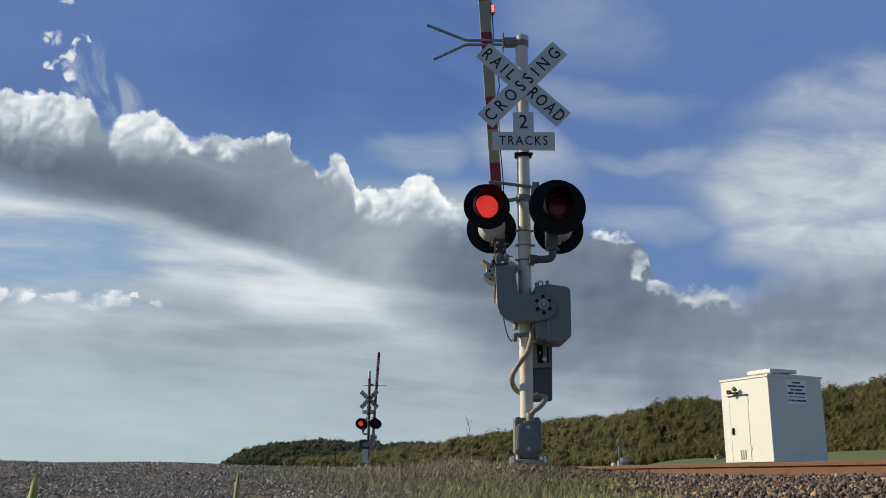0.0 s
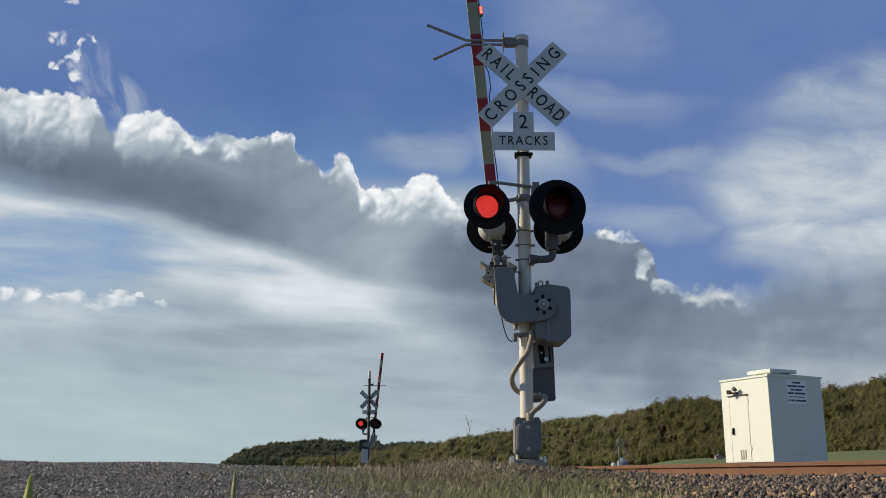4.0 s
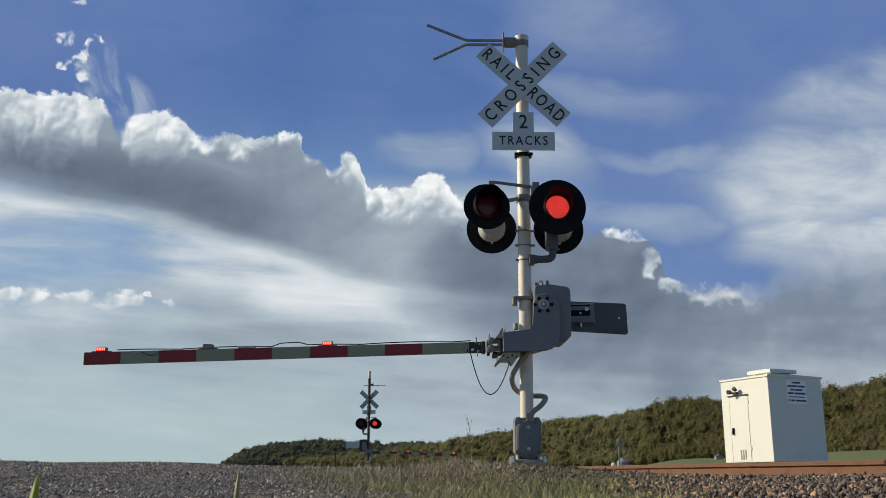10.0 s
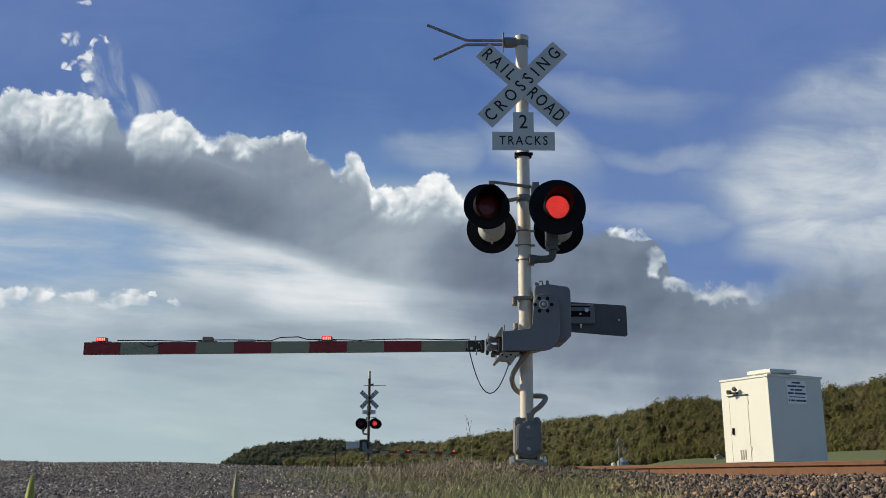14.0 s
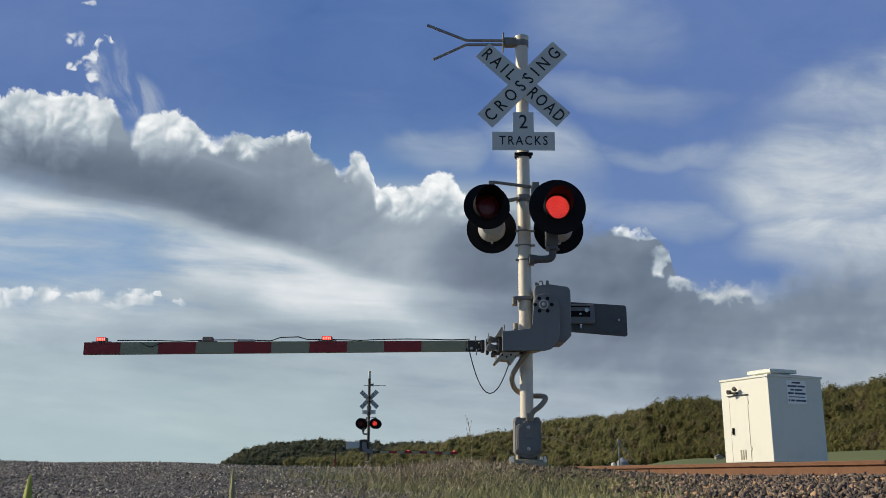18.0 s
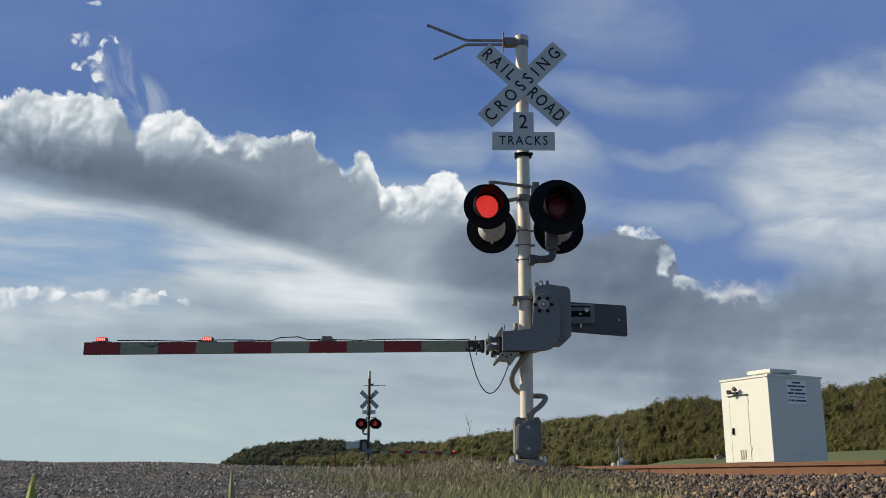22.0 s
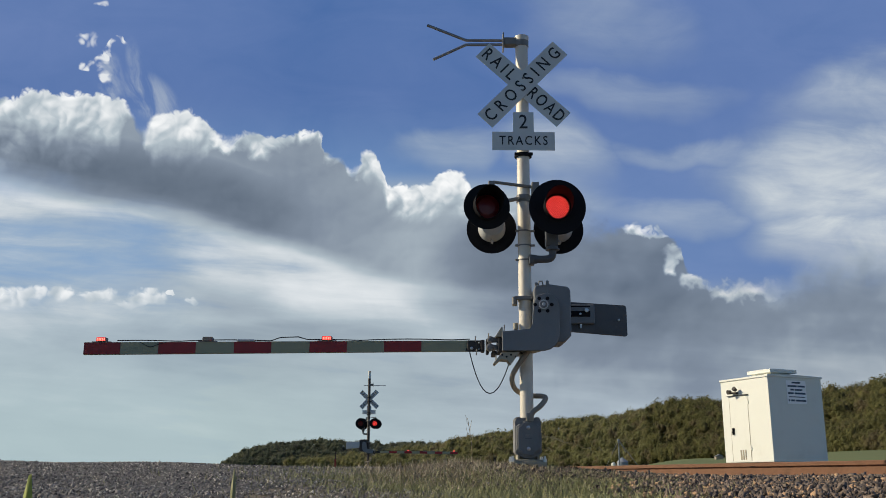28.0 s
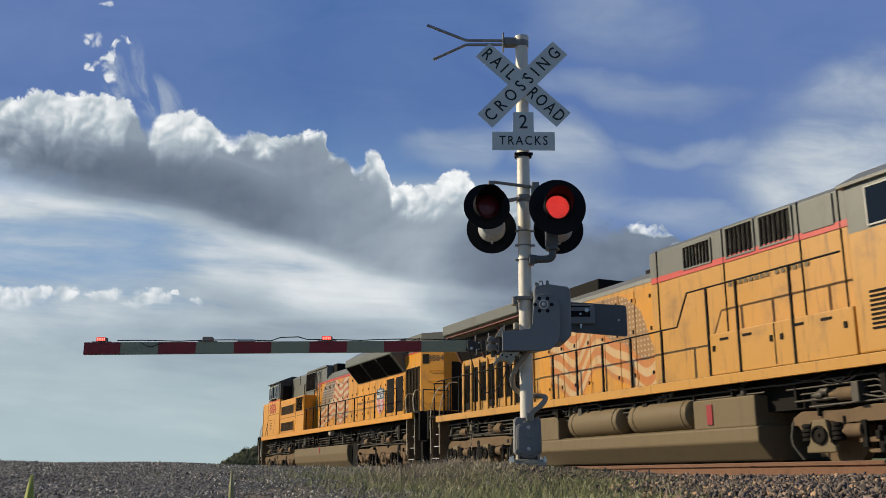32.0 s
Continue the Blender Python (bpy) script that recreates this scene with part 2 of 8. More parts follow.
def ground_z(X, Y):
    X, Y = np.asarray(X, float), np.asarray(Y, float)
    w, D = off(X, Y), np.hypot(X, Y)
    az = np.degrees(np.arctan2(X, np.maximum(Y, 1e-3)))
    verge = -0.31 + 0.12 * sstep(2.0, 6.6, w)
    verge = verge + 0.205 * np.exp(-((X - 0.22) / 0.9) ** 2 - ((Y - 9.2) / 1.7) ** 2)
    verge = verge + 0.065 * np.exp(-((X - 1.4) / 0.9) ** 2 - ((Y - 9.6) / 1.2) ** 2)
    way = -0.32 + 0.06 * sstep(0, 3.5, Y) + 0.19 * sstep(3, 9, Y) + 0.045 * sstep(8, 14, Y) + 0.014 * np.clip(-X - 2.3, -2, 4) * sstep(2, 8, Y) * sstep(24, 12, Y)
    on_road = sstep(0.9, -0.9, X - road_edge(Y))
    z = verge * (1 - on_road) + way * on_road
    z = z + 0.02 * np.sin(X * 2.1 + 1.3 * np.sin(Y * 1.7)) * np.sin(Y * 1.9 + X) * sstep(40, 10, D)
    # cut down under the rails, then fields beyond them
    z = np.where(w > 6.6, np.minimum(z, -0.2), z)
    z = z + (-0.65 - z) * sstep(16.0, 26.0, w)
    z = z + (0.0225 + 0.009 * sstep(14, 26, az)) * np.maximum(0, D - 60) * sstep(7, 15, az) * sstep(80, 45, az) * sstep(2500, 900, D)
    back = sstep(5, -60, Y) * sstep(6, 30, np.abs(w))
    return z - 0.5 * back


def sheet(name, us, vs, put, material, parent=None):
    """A grid of points put(U, V) -> X, Y, Z."""
    U, V = np.meshgrid(us, vs)
    X, Y, Z = put(U, V)
    nx, ny = len(us), len(vs)
    idx = np.arange(nx * ny).reshape(ny, nx)
    q = np.stack([idx[:-1, :-1], idx[:-1, 1:], idx[1:, 1:], idx[1:, :-1]], -1).reshape(-1, 4)
    me = bpy.data.meshes.new(name)
    me.from_pydata(np.stack([X, Y, Z], -1).reshape(-1, 3).tolist(), [], q.tolist())
    me.materials.append(material)
    me.polygons.foreach_set("use_smooth", [True] * len(me.polygons))
    ob = new(name, me)
    if parent:
        ob.parent = parent
    return ob


def soil():
    m, t, b, co = start("verge soil and fields")
    sep = t.nodes.new("ShaderNodeSeparateXYZ")
    t.links.new(co, sep.inputs[0])
    x, y = Val(t, sep.outputs[0]), Val(t, sep.outputs[1])
    far = (x * x + y * y).op("SQRT")
    fine, wide = noise_val(t, co, 30, 8, 0.7), noise_val(t, co, 1.3, 5, 0.6)
    near = blend(t, fine.step(0.35, 0.7), (0.07, 0.056, 0.042), (0.27, 0.22, 0.16))
    near = blend(t, wide.step(0.5, 0.7) * 0.5, near, (0.12, 0.10, 0.05))
    field = blend(t, noise_val(t, co, 0.02, 4).step(0.4, 0.6), (0.10, 0.135, 0.03), (0.14, 0.165, 0.045))
    field = blend(t, noise_val(t, co, 1.2, 6, 0.7) * 0.6, field, (0.09, 0.10, 0.035))
    t.links.new(blend(t, far.step(28, 50), near, field), b.inputs["Base Color"])
    b.inputs["Roughness"].default_value = 0.95
    bp = t.nodes.new("ShaderNodeBump")
    bp.inputs["Strength"].default_value, bp.inputs["Distance"].default_value = 0.8, 0.02
    t.links.new(fine.socket, bp.inputs["Height"])
    t.links.new(bp.outputs[0], b.inputs["Normal"])
    return m


def spaced(n, near, far):
    """Numbers from -far to far, close together round zero."""
    t = np.linspace(-1, 1, n)
    k = np.arcsinh(far / near)
    return near * np.sinh(k * t)


ground = sheet("ground", spaced(260, 3.0, 4600), 7 + spaced(260, 3.0, 4600), lambda U, V: (U, V, ground_z(U, V) - 0.04 * (np.abs(U - 0.087 * (V - 9.65) + 3.75) < 3.0)), soil())
tagged(ground, "grassy verge, soil and distant green fields", "ground", kind="structure")


def asphalt():
    m, t, b, co = start("worn asphalt with loose chippings")
    cell = t.nodes.new("ShaderNodeTexVoronoi")
    cell.inputs["Scale"].default_value = 100
    t.links.new(co, cell.inputs["Vector"])
    d = Val(t, cell.outputs["Distance"])
    cc = t.nodes.new("ShaderNodeSeparateColor")
    t.links.new(cell.outputs["Color"], cc.inputs[0])
    r = Val(t, cc.outputs[0])
    wide = noise_val(t, co, 0.9, 5, 0.6)
    col = blend(t, r, (0.045, 0.043, 0.042), (0.17, 0.155, 0.14))
    col = blend(t, r.step(0.9, 0.96), col, (0.36, 0.33, 0.29))
    col = blend(t, wide.step(0.45, 0.7) * 0.5, col, (0.06, 0.055, 0.05))
    t.links.new(col, b.inputs["Base Color"])
    b.inputs["Roughness"].default_value = 0.85
    bp = t.nodes.new("ShaderNodeBump")
    bp.inputs["Strength"].default_value, bp.inputs["Distance"].default_value = 0.9, 0.012
    t.links.new((1.0 - d).socket, bp.inputs["Height"])
    t.links.new(bp.outputs[0], b.inputs["Normal"])
    return m


M["asphalt"] = asphalt()


def road_bump(X, Y):
    rough = np.sin(X * 2.3 + 1.1 * np.sin(Y * 1.9)) * np.sin(Y * 3.7 + 0.8 * np.sin(X * 3.1)) + 0.6 * np.sin(X * 5.3 + Y * 2.1) * np.sin(Y * 6.1 - X * 1.7)
    return 0.011 * rough * sstep(9.5, 5.5, Y) * sstep(-5, 0, Y)


def road_put(U, V):
    X = U + 0.087 * (V - 9.65)
    Z = ground_z(X, V)
    w = off(X, V)
    Z = np.where(w > 6.2, np.maximum(Z, Z + (0.004 - Z) * sstep(6.2, 7.4, w)), Z)
    Z = Z + road_bump(X, V)
    Z = Z + (0.004 - Z) * sstep(7.0, 7.4, w) * sstep(20.0, 16.5, w)
    edge = np.minimum(sstep(-0.45, -0.65, U), sstep(-7.0, -6.8, U))
    return X, V, Z - 0.05 + 0.056 * edge


road = sheet("road", np.linspace(-7.0, -0.45, 90), np.concatenate([np.linspace(-60, 0, 40), np.linspace(0.2, 10, 140), np.linspace(10.2, 30, 60), np.geomspace(31, 900, 60)]), road_put, M["asphalt"])
tagged(road, "rough grey asphalt road rising to the level crossing", "road", kind="structure")

# ---- railway ----
ALONG = Matrix.LocRotScale((0, 0, 0), Euler((0, 0, radians(TRACK_TURN))), None)   # local x ahead, local y towards the camera


def stone_mat(name, dark, light, tint):
    m, t, b, co = start(name)
    geo = t.nodes.new("ShaderNodeNewGeometry")
    info = t.nodes.new("ShaderNodeObjectInfo")
    r = (Val(t, geo.outputs["Random Per Island"]) + Val(t, info.outputs["Random"])).op("FRACT")
    fine = noise_val(t, co, 90, 5, 0.7)
    col = blend(t, r * 0.85 + (fine - 0.5) * 0.5, dark, light)
    col = blend(t, (r * 7.0).op("FRACT").step(0.86, 0.93), col, tint)
    t.links.new(col, b.inputs["Base Color"])
    b.inputs["Roughness"].default_value = 0.85
    bp = t.nodes.new("ShaderNodeBump")
    bp.inputs["Strength"].default_value, bp.inputs["Distance"].default_value = 0.4, 0.004
    t.links.new(fine.socket, bp.inputs["Height"])
    t.links.new(bp.outputs[0], b.inputs["Normal"])
    return m


M["stone"] = stone_mat("ballast stone", (0.045, 0.034, 0.027), (0.27, 0.205, 0.155), (0.44, 0.28, 0.16))
M["pebble"] = stone_mat("loose gravel", (0.055, 0.051, 0.048), (0.36, 0.33, 0.295), (0.58, 0.53, 0.46))

bed_bm = bmesh.new()
prism(bed_bm, [(-5.6, -0.5), (-6.6, -0.2), (-7.1, -0.185), (-15.4, -0.185), (-17.6, -0.9), (-17.6, -1.2), (-5.6, -1.2)], "x", -1000, 1000)
track_bed = part("track_bed", bed_bm, painted("crushed stone bed", (0.13, 0.12, 0.115), 0.9, 0, 0.5, 18, 3, 0.4), None, "grey crushed stone bed under two tracks")
tagged(track_bed, category="track bed", kind="structure")
track_bed.matrix_world = ALONG

RAIL = [(-0.075, -0.186), (0.075, -0.186), (0.075, -0.172), (0.012, -0.155), (0.009, -0.055), (0.036, -0.043), (0.037, -0.008), (0.028, 0.0),
        (-0.028, 0.0), (-0.037, -0.008), (-0.036, -0.043), (-0.009, -0.055), (-0.012, -0.155), (-0.075, -0.172)]
for centre in (NEAR_TRACK, FAR_TRACK):
    for gauge in (-0.755, 0.755):
        bm = bmesh.new()
        for x0, x1 in [(-1000, -40)] + [(k, k + 4) for k in range(-40, 80, 4)] + [(80, 1000)]:
            prism(bm, RAIL, "x", x0, x1)
        bmesh.ops.remove_doubles(bm, verts=bm.verts, dist=0.0005)
        for f in bm.faces:
            if f.calc_center_median().z > -0.001:
                f.material_index = 1
        rail = part("rail", bm, [M["rust"], M["railtop"]], None, "rusty brown steel rail on crushed stone")
        tagged(rail, category="rail", group="rails of the two tracks", kind="structure")
        rail.matrix_world = ALONG @ Matrix.Translation((0, -(centre + gauge), 0))

bm = bmesh.new()
box(bm, -0.115, 0.115, -1.3, 1.3, -0.36, -0.19, 0.01)
tie = part("tie", bm, M["wood"], track_bed)
TIES = [(c, s) for c in (NEAR_TRACK, FAR_TRACK) for s in np.arange(-6, 34, 0.55)]
tie.matrix_basis = Matrix.Translation((TIES[0][1], -TIES[0][0], 0))
for c, s in TIES[1:]:
    shared("tie", tie.data, track_bed, Matrix.Translation((s, -c, 0)))
# crossing panels between the rails, across the road
for centre in (NEAR_TRACK, FAR_TRACK):
    for lo, hi in ((-0.66, 0.66), (-1.45, -0.82), (0.82, 1.45)):
        bm = bmesh.new()
        s0 = 14.2 if centre == NEAR_TRACK else 19.5
        for k in range(4):
            box(bm, s0 + k * 3.2, s0 + k * 3.2 + 3.17, -(centre + hi), -(centre + lo), -0.18, 0.012, 0.01)
        part("crossing_panel", bm, M["concrete"], track_bed, "grey concrete crossing panel")

# ---- loose stones ----
rng = np.random.default_rng(5)


def scatter(n, xr, yr, keep):
    X, Y = rng.uniform(*xr, n), rng.uniform(*yr, n)
    k = keep(X, Y) > rng.uniform(0, 1, n)
    return X[k], Y[k]


def places(X, Y, Z, R, scale):
    P = np.zeros((len(X), 3, 4))
    P[:, :, :3] = R * scale[:, None, :] if scale.ndim == 2 else R * scale[:, None, None]
    P[:, 0, 3], P[:, 1, 3], P[:, 2, 3] = X, Y, Z
    return P


def bed_z(X, Y):
    w = off(X, Y)
    return np.where(w > 5.9, -0.2 + 0.012 * sstep(6.4, 7.2, w), ground_z(X, Y))


def stone_shape(seed):
    v, f = ico(1, seed, 0.0)
    r = np.random.default_rng(seed)
    v = np.array(v)
    bm = bmesh.new()
    pts = r.normal(0, 1, (7, 3))
    pts = pts / np.linalg.norm(pts, axis=1)[:, None] * r.uniform(0.75, 1.3, (7, 1)) * np.array([1.15, 0.9, 0.7])
    for q in pts:
        bm.verts.new(q)
    bmesh.ops.convex_hull(bm, input=bm.verts)
    for v0 in [v0 for v0 in bm.verts if not v0.link_faces]:
        bm.verts.remove(v0)
    bm.verts.index_update()
    out = [tuple(v0.co) for v0 in bm.verts], [tuple(v0.index for v0 in f0.verts) for f0 in bm.faces]
    bm.free()
    return out


def ballast_keep(X, Y):
    w = off(X, Y)
    side = sstep(-0.15, 0.8, X - 0.95 - 0.15 * (Y - 5) + 0.15 * np.sin(Y * 2.3))
    return side * (0.35 + 0.65 * sstep(2.6, 4.2, w)) * (w < 7.85) * sstep(15, 10, Y)


for k in range(4):
    X, Y = scatter(40000, (0.4, 7.5), (3.4, 15), ballast_keep)
    s = rng.uniform(0.008, 0.022, len(X)) * np.where(rng.uniform(0, 1, len(X)) > 0.94, 1.5, 1.0)
    many("ballast_stones", stone_shape(k), places(X, Y, bed_z(X, Y) + s * 0.35 + rng.uniform(0, 0.02, len(X)), turns(rng, len(X)), s), M["stone"],
         "loose grey and brown crushed ballast stones", "ballast")
# the nearest ones singly
shapes = []
for k in range(6):
    v, f = stone_shape(20 + k)
    me = bpy.data.meshes.new("stone")
    me.from_pydata(v, [], f)
    me.materials.append(M["stone"])
    shapes.append(me)
X, Y = scatter(1500, (1.0, 5.5), (4.4, 8.5), ballast_keep)
inv = track_bed.matrix_world.inverted()
for i in range(min(290, len(X))):
    s = rng.uniform(0.014, 0.026)
    m = Matrix.LocRotScale((X[i], Y[i], float(bed_z(X[i], Y[i])) + 0.03), Euler(rng.uniform(0, 6, 3)), (s, s, s))
    shared("stone", shapes[i % 6], track_bed, inv @ m)


def gravel_keep(X, Y):
    shoulder = sstep(1.5, -0.3, X - road_edge(Y) - 0.2)
    return shoulder * (0.35 + 0.65 * sstep(10.0, 5.0, Y)) * (0.65 + 0.35 * np.sin(X * 3.1 + Y) * np.sin(Y * 2.3))


for k in range(3):
    X, Y = scatter(52000, (-6.5, 0.9), (2.2, 11.5), gravel_keep)
    s = rng.uniform(0.003, 0.0095, len(X)) * np.where(rng.uniform(0, 1, len(X)) > 0.97, 1.6, 1.0)
    many("loose_gravel", stone_shape(40 + k), places(X, Y, ground_z(X, Y) + road_bump(X, Y) * (X < road_edge(Y)) + 0.006 + s * 0.4, turns(rng, len(X)), s), M["pebble"],
         "loose grey gravel chippings on the road shoulder", "gravel")


# ---- grass ----
def blade(bend, wide=0.06):
    v = [(-wide, 0, 0), (wide, 0, 0), (-wide * 0.8, bend * 0.18, 0.4), (wide * 0.8, bend * 0.18, 0.4), (-wide * 0.5, bend * 0.5, 0.75), (wide * 0.5, bend * 0.5, 0.75), (0, bend, 1.0)]
    return v, [(0, 1, 3, 2), (2, 3, 5, 4), (4, 5, 6)]


def leaf_mat(name, a, b_, rough=0.6):
    m, t, b, co = start(name)
    geo = t.nodes.new("ShaderNodeNewGeometry")
    r = Val(t, geo.outputs["Random Per Island"])
    t.links.new(blend(t, r, a, b_), b.inputs["Base Color"])
    b.inputs["Roughness"].default_value = rough
    b.inputs["Transmission Weight"].default_value = 0.0
    return m


M["straw"] = leaf_mat("dry straw", (0.14, 0.105, 0.06), (0.52, 0.42, 0.26))
M["palestraw"] = leaf_mat("pale straw", (0.22, 0.175, 0.11), (0.62, 0.52, 0.36))
M["redstraw"] = leaf_mat("reddish dead stems", (0.10, 0.068, 0.045), (0.32, 0.235, 0.16))
M["grass"] = leaf_mat("green grass", (0.13, 0.135, 0.045), (0.37, 0.36, 0.155))
M["litter"] = stone_mat("dark soil clods", (0.035, 0.027, 0.02), (0.14, 0.105, 0.075), (0.26, 0.21, 0.15))


def mound(X, Y):
    return np.clip(np.exp(-((X - 0.2) / 0.95) ** 2 - ((Y - 8.9) / 1.7) ** 2) * 1.2 + 0.9 * np.exp(-((X - 1.3) / 0.7) ** 2 - ((Y - 9.4) / 1.4) ** 2), 0, 1) * (1 - 0.97 * np.exp(-((X - 0.82) / 0.3) ** 2 - ((Y - 9.1) / 1.0) ** 2))


def tufts(name, n, xr, yr, keep, size, tilt, bend, mat, label, lying=False):
    for k in range(3):
        X, Y = scatter(n // 3, xr, yr, keep)
        R = turns(rng, len(X), tilt)
        if lying:
            a, c = rng.uniform(0, 2 * np.pi, len(X)), rng.uniform(0.85, 1.5, len(X))
            o, q = np.zeros(len(X)), np.ones(len(X))
            spin = np.array([np.cos(a), -np.sin(a), o, np.sin(a), np.cos(a), o, o, o, q]).reshape(3, 3, -1).transpose(2, 0, 1)
            R = spin @ np.array([q, o, o, o, np.cos(c), -np.sin(c), o, np.sin(c), np.cos(c)]).reshape(3, 3, -1).transpose(2, 0, 1)
        s = rng.uniform(*size, len(X)) * (1.0 if k else 1.3)
        if name != "green_grass":
            s = s * (0.4 + 0.6 * np.exp(-((X + 0.25) / 0.75) ** 2)) * (0.45 + 0.55 * sstep(5.0, 8.0, Y))
        sc = np.stack([np.full(len(X), 0.042), s, s], 1)
        many(name, blade(bend * (0.4 + 0.6 * k)), places(X, Y, ground_z(X, Y) - 0.01, R, sc), mat, label, "grass")


def clumpy(X, Y):
    return 0.25 + 0.75 * (np.sin(X * 5.1 + Y * 2) * np.sin(Y * 4.3 - X * 2.2) + 0.5 * np.sin(X * 11.3 - Y * 7) > -0.1)


def bare(X, Y):
    """The dark trodden strip round and beyond the mast foot."""
    return np.clip(np.exp(-((X - 1.15) / 0.75) ** 2 - ((Y - 8.9) / 1.5) ** 2) * 1.25, 0, 1)


def litter_keep(X, Y):
    return bare(X, Y) * (0.4 + 0.6 * clumpy(X * 1.3, Y * 1.2))


for k in range(2):
    X, Y = scatter(16000, (-0.4, 2.9), (6.0, 11.5), litter_keep)
    s = rng.uniform(0.006, 0.02, len(X))
    many("dark_litter", stone_shape(60 + k), places(X, Y, ground_z(X, Y) + s * 0.3, turns(rng, len(X)), np.stack([s * 1.4, s, s * 0.7], 1)), M["litter"], "dark clods and rotten leaf litter round the mast", "litter")
tufts("dry_grass", 60000, (-2.6, 2.4), (4.0, 12.0), lambda X, Y: mound(X, Y) * clumpy(X, Y) * (1 - 0.85 * bare(X, Y)), (0.015, 0.05), 1.3, 1.3, M["straw"],
      "tangled dry straw-coloured grass on the verge mound")
tufts("matted_straw", 66000, (-2.6, 2.9), (4.0, 11.5), lambda X, Y: (mound(X, Y) + 0.6 * bare(X, Y)) * (0.15 + 0.85 * clumpy(X + 1, Y + 2)), (0.04, 0.16), 1.5, 0.35, M["palestraw"],
      "pale matted straw lying on the verge mound", True)
tufts("dead_stems", 30000, (-0.9, 2.9), (7.0, 11.0), lambda X, Y: (np.exp(-((X - 0.1) / 0.8) ** 2 - ((Y - 9.1) / 0.9) ** 2) * (1 - 0.97 * np.exp(-((X - 0.82) / 0.3) ** 2)) + 0.5 * bare(X, Y)) * clumpy(X + 3, Y), (0.015, 0.06), 1.4, 1.6, M["redstraw"],
      "reddish brown dead grass stems round the mast foot")
tufts("green_grass", 84000, (-2.4, 1.9), (3.6, 9.5),
      lambda X, Y: 0.5 * mound(X, Y + 1.8) * clumpy(X - 2, Y) + (1.2 * np.exp(-((X - 0.88) / 0.45) ** 2 - ((Y - 5.9) / 1.2) ** 2) + 0.8 * np.exp(-((X - 0.3) / 0.45) ** 2 - ((Y - 5.8) / 1.1) ** 2)) * (0.35 + 0.65 * clumpy(X * 1.7, Y * 1.4)) + 1.1 * np.exp(-((X - 0.6) / 0.75) ** 2 - ((Y - 7.0) / 0.9) ** 2) * (0.2 + 0.8 * clumpy(X * 1.4, Y)) + 0.8 * np.exp(-((X + 0.6) / 0.5) ** 2 - ((Y - 7.6) / 1.4) ** 2) * clumpy(X, Y * 1.5), (0.018, 0.06), 0.75, 0.8,
      M["grass"], "short green spring grass on the verge")
tufts("short_tan_grass", 60000, (-1.9, 1.7), (3.4, 8.8), lambda X, Y: 0.7 * np.exp(-((X - 0.4) / 0.75) ** 2 - ((Y - 6.7) / 1.8) ** 2) * clumpy(X * 1.5 + 1, Y * 1.3), (0.02, 0.05), 1.2, 0.9, M["straw"],
      "short tan grass between the gravel and the mound")


# ---- crossing signals ----
FLASH_AT, FLASH_TURN, FLASH_ON = 0.35, 1.3083, 0.69    # the right lamp takes over; period; its share


def facing(x, y, z):
    """Local x-z plane pose for lettering that faces -y."""
    return pose(x, y, z, 90, 0, 0)


def roundel(parent, at, radius, flip):
    """A disc of diodes on one face and a dark lens on the other, in its own space facing -y."""
    bm = bmesh.new()
    m = Matrix.Rotation(radians(90), 4, "X")
    lathe(bm, [(0.001, 0.016), (radius * 0.6, 0.012), (radius * 0.94, 0.005), (radius * 1.012, 0.004), (radius * 1.012, -0.004), (radius * 0.7, -0.02), (0.001, -0.03)], m, 32, 0, False)
    for f in bm.faces:
        f.material_index = 0 if f.calc_center_median().y < -0.0047 else 1
    n_ring = 8
    for r in range(n_ring):
        count = 1 if r == 0 else 6 * r
        for k in range(count):
            a = 2 * math.pi * (k + 0.13 * r) / count
            rr = radius * 0.94 * r / (n_ring - 0.6)
            c = Vector((rr * math.cos(a), -0.0125 - 0.006 * (1 - rr / radius), rr * math.sin(a)))
            s = radius * (0.044 if r else 0.06)
            add(bm, [c + Vector((0, -s * 0.8, 0))] + [c + s * Vector((math.cos(q), 0, math.sin(q))) for q in (0, 1.26, 2.51, 3.77, 5.03)],
                [(0, 1, 2), (0, 2, 3), (0, 3, 4), (0, 4, 5), (0, 5, 1)], 2)
    ob = part("diode_disc", bm, [M["ledbase"], M["lensdark"], M["led"]], parent, "round red diode lens", False, pose(*at, 0, 0, 180 if flip else 0))
    return ob


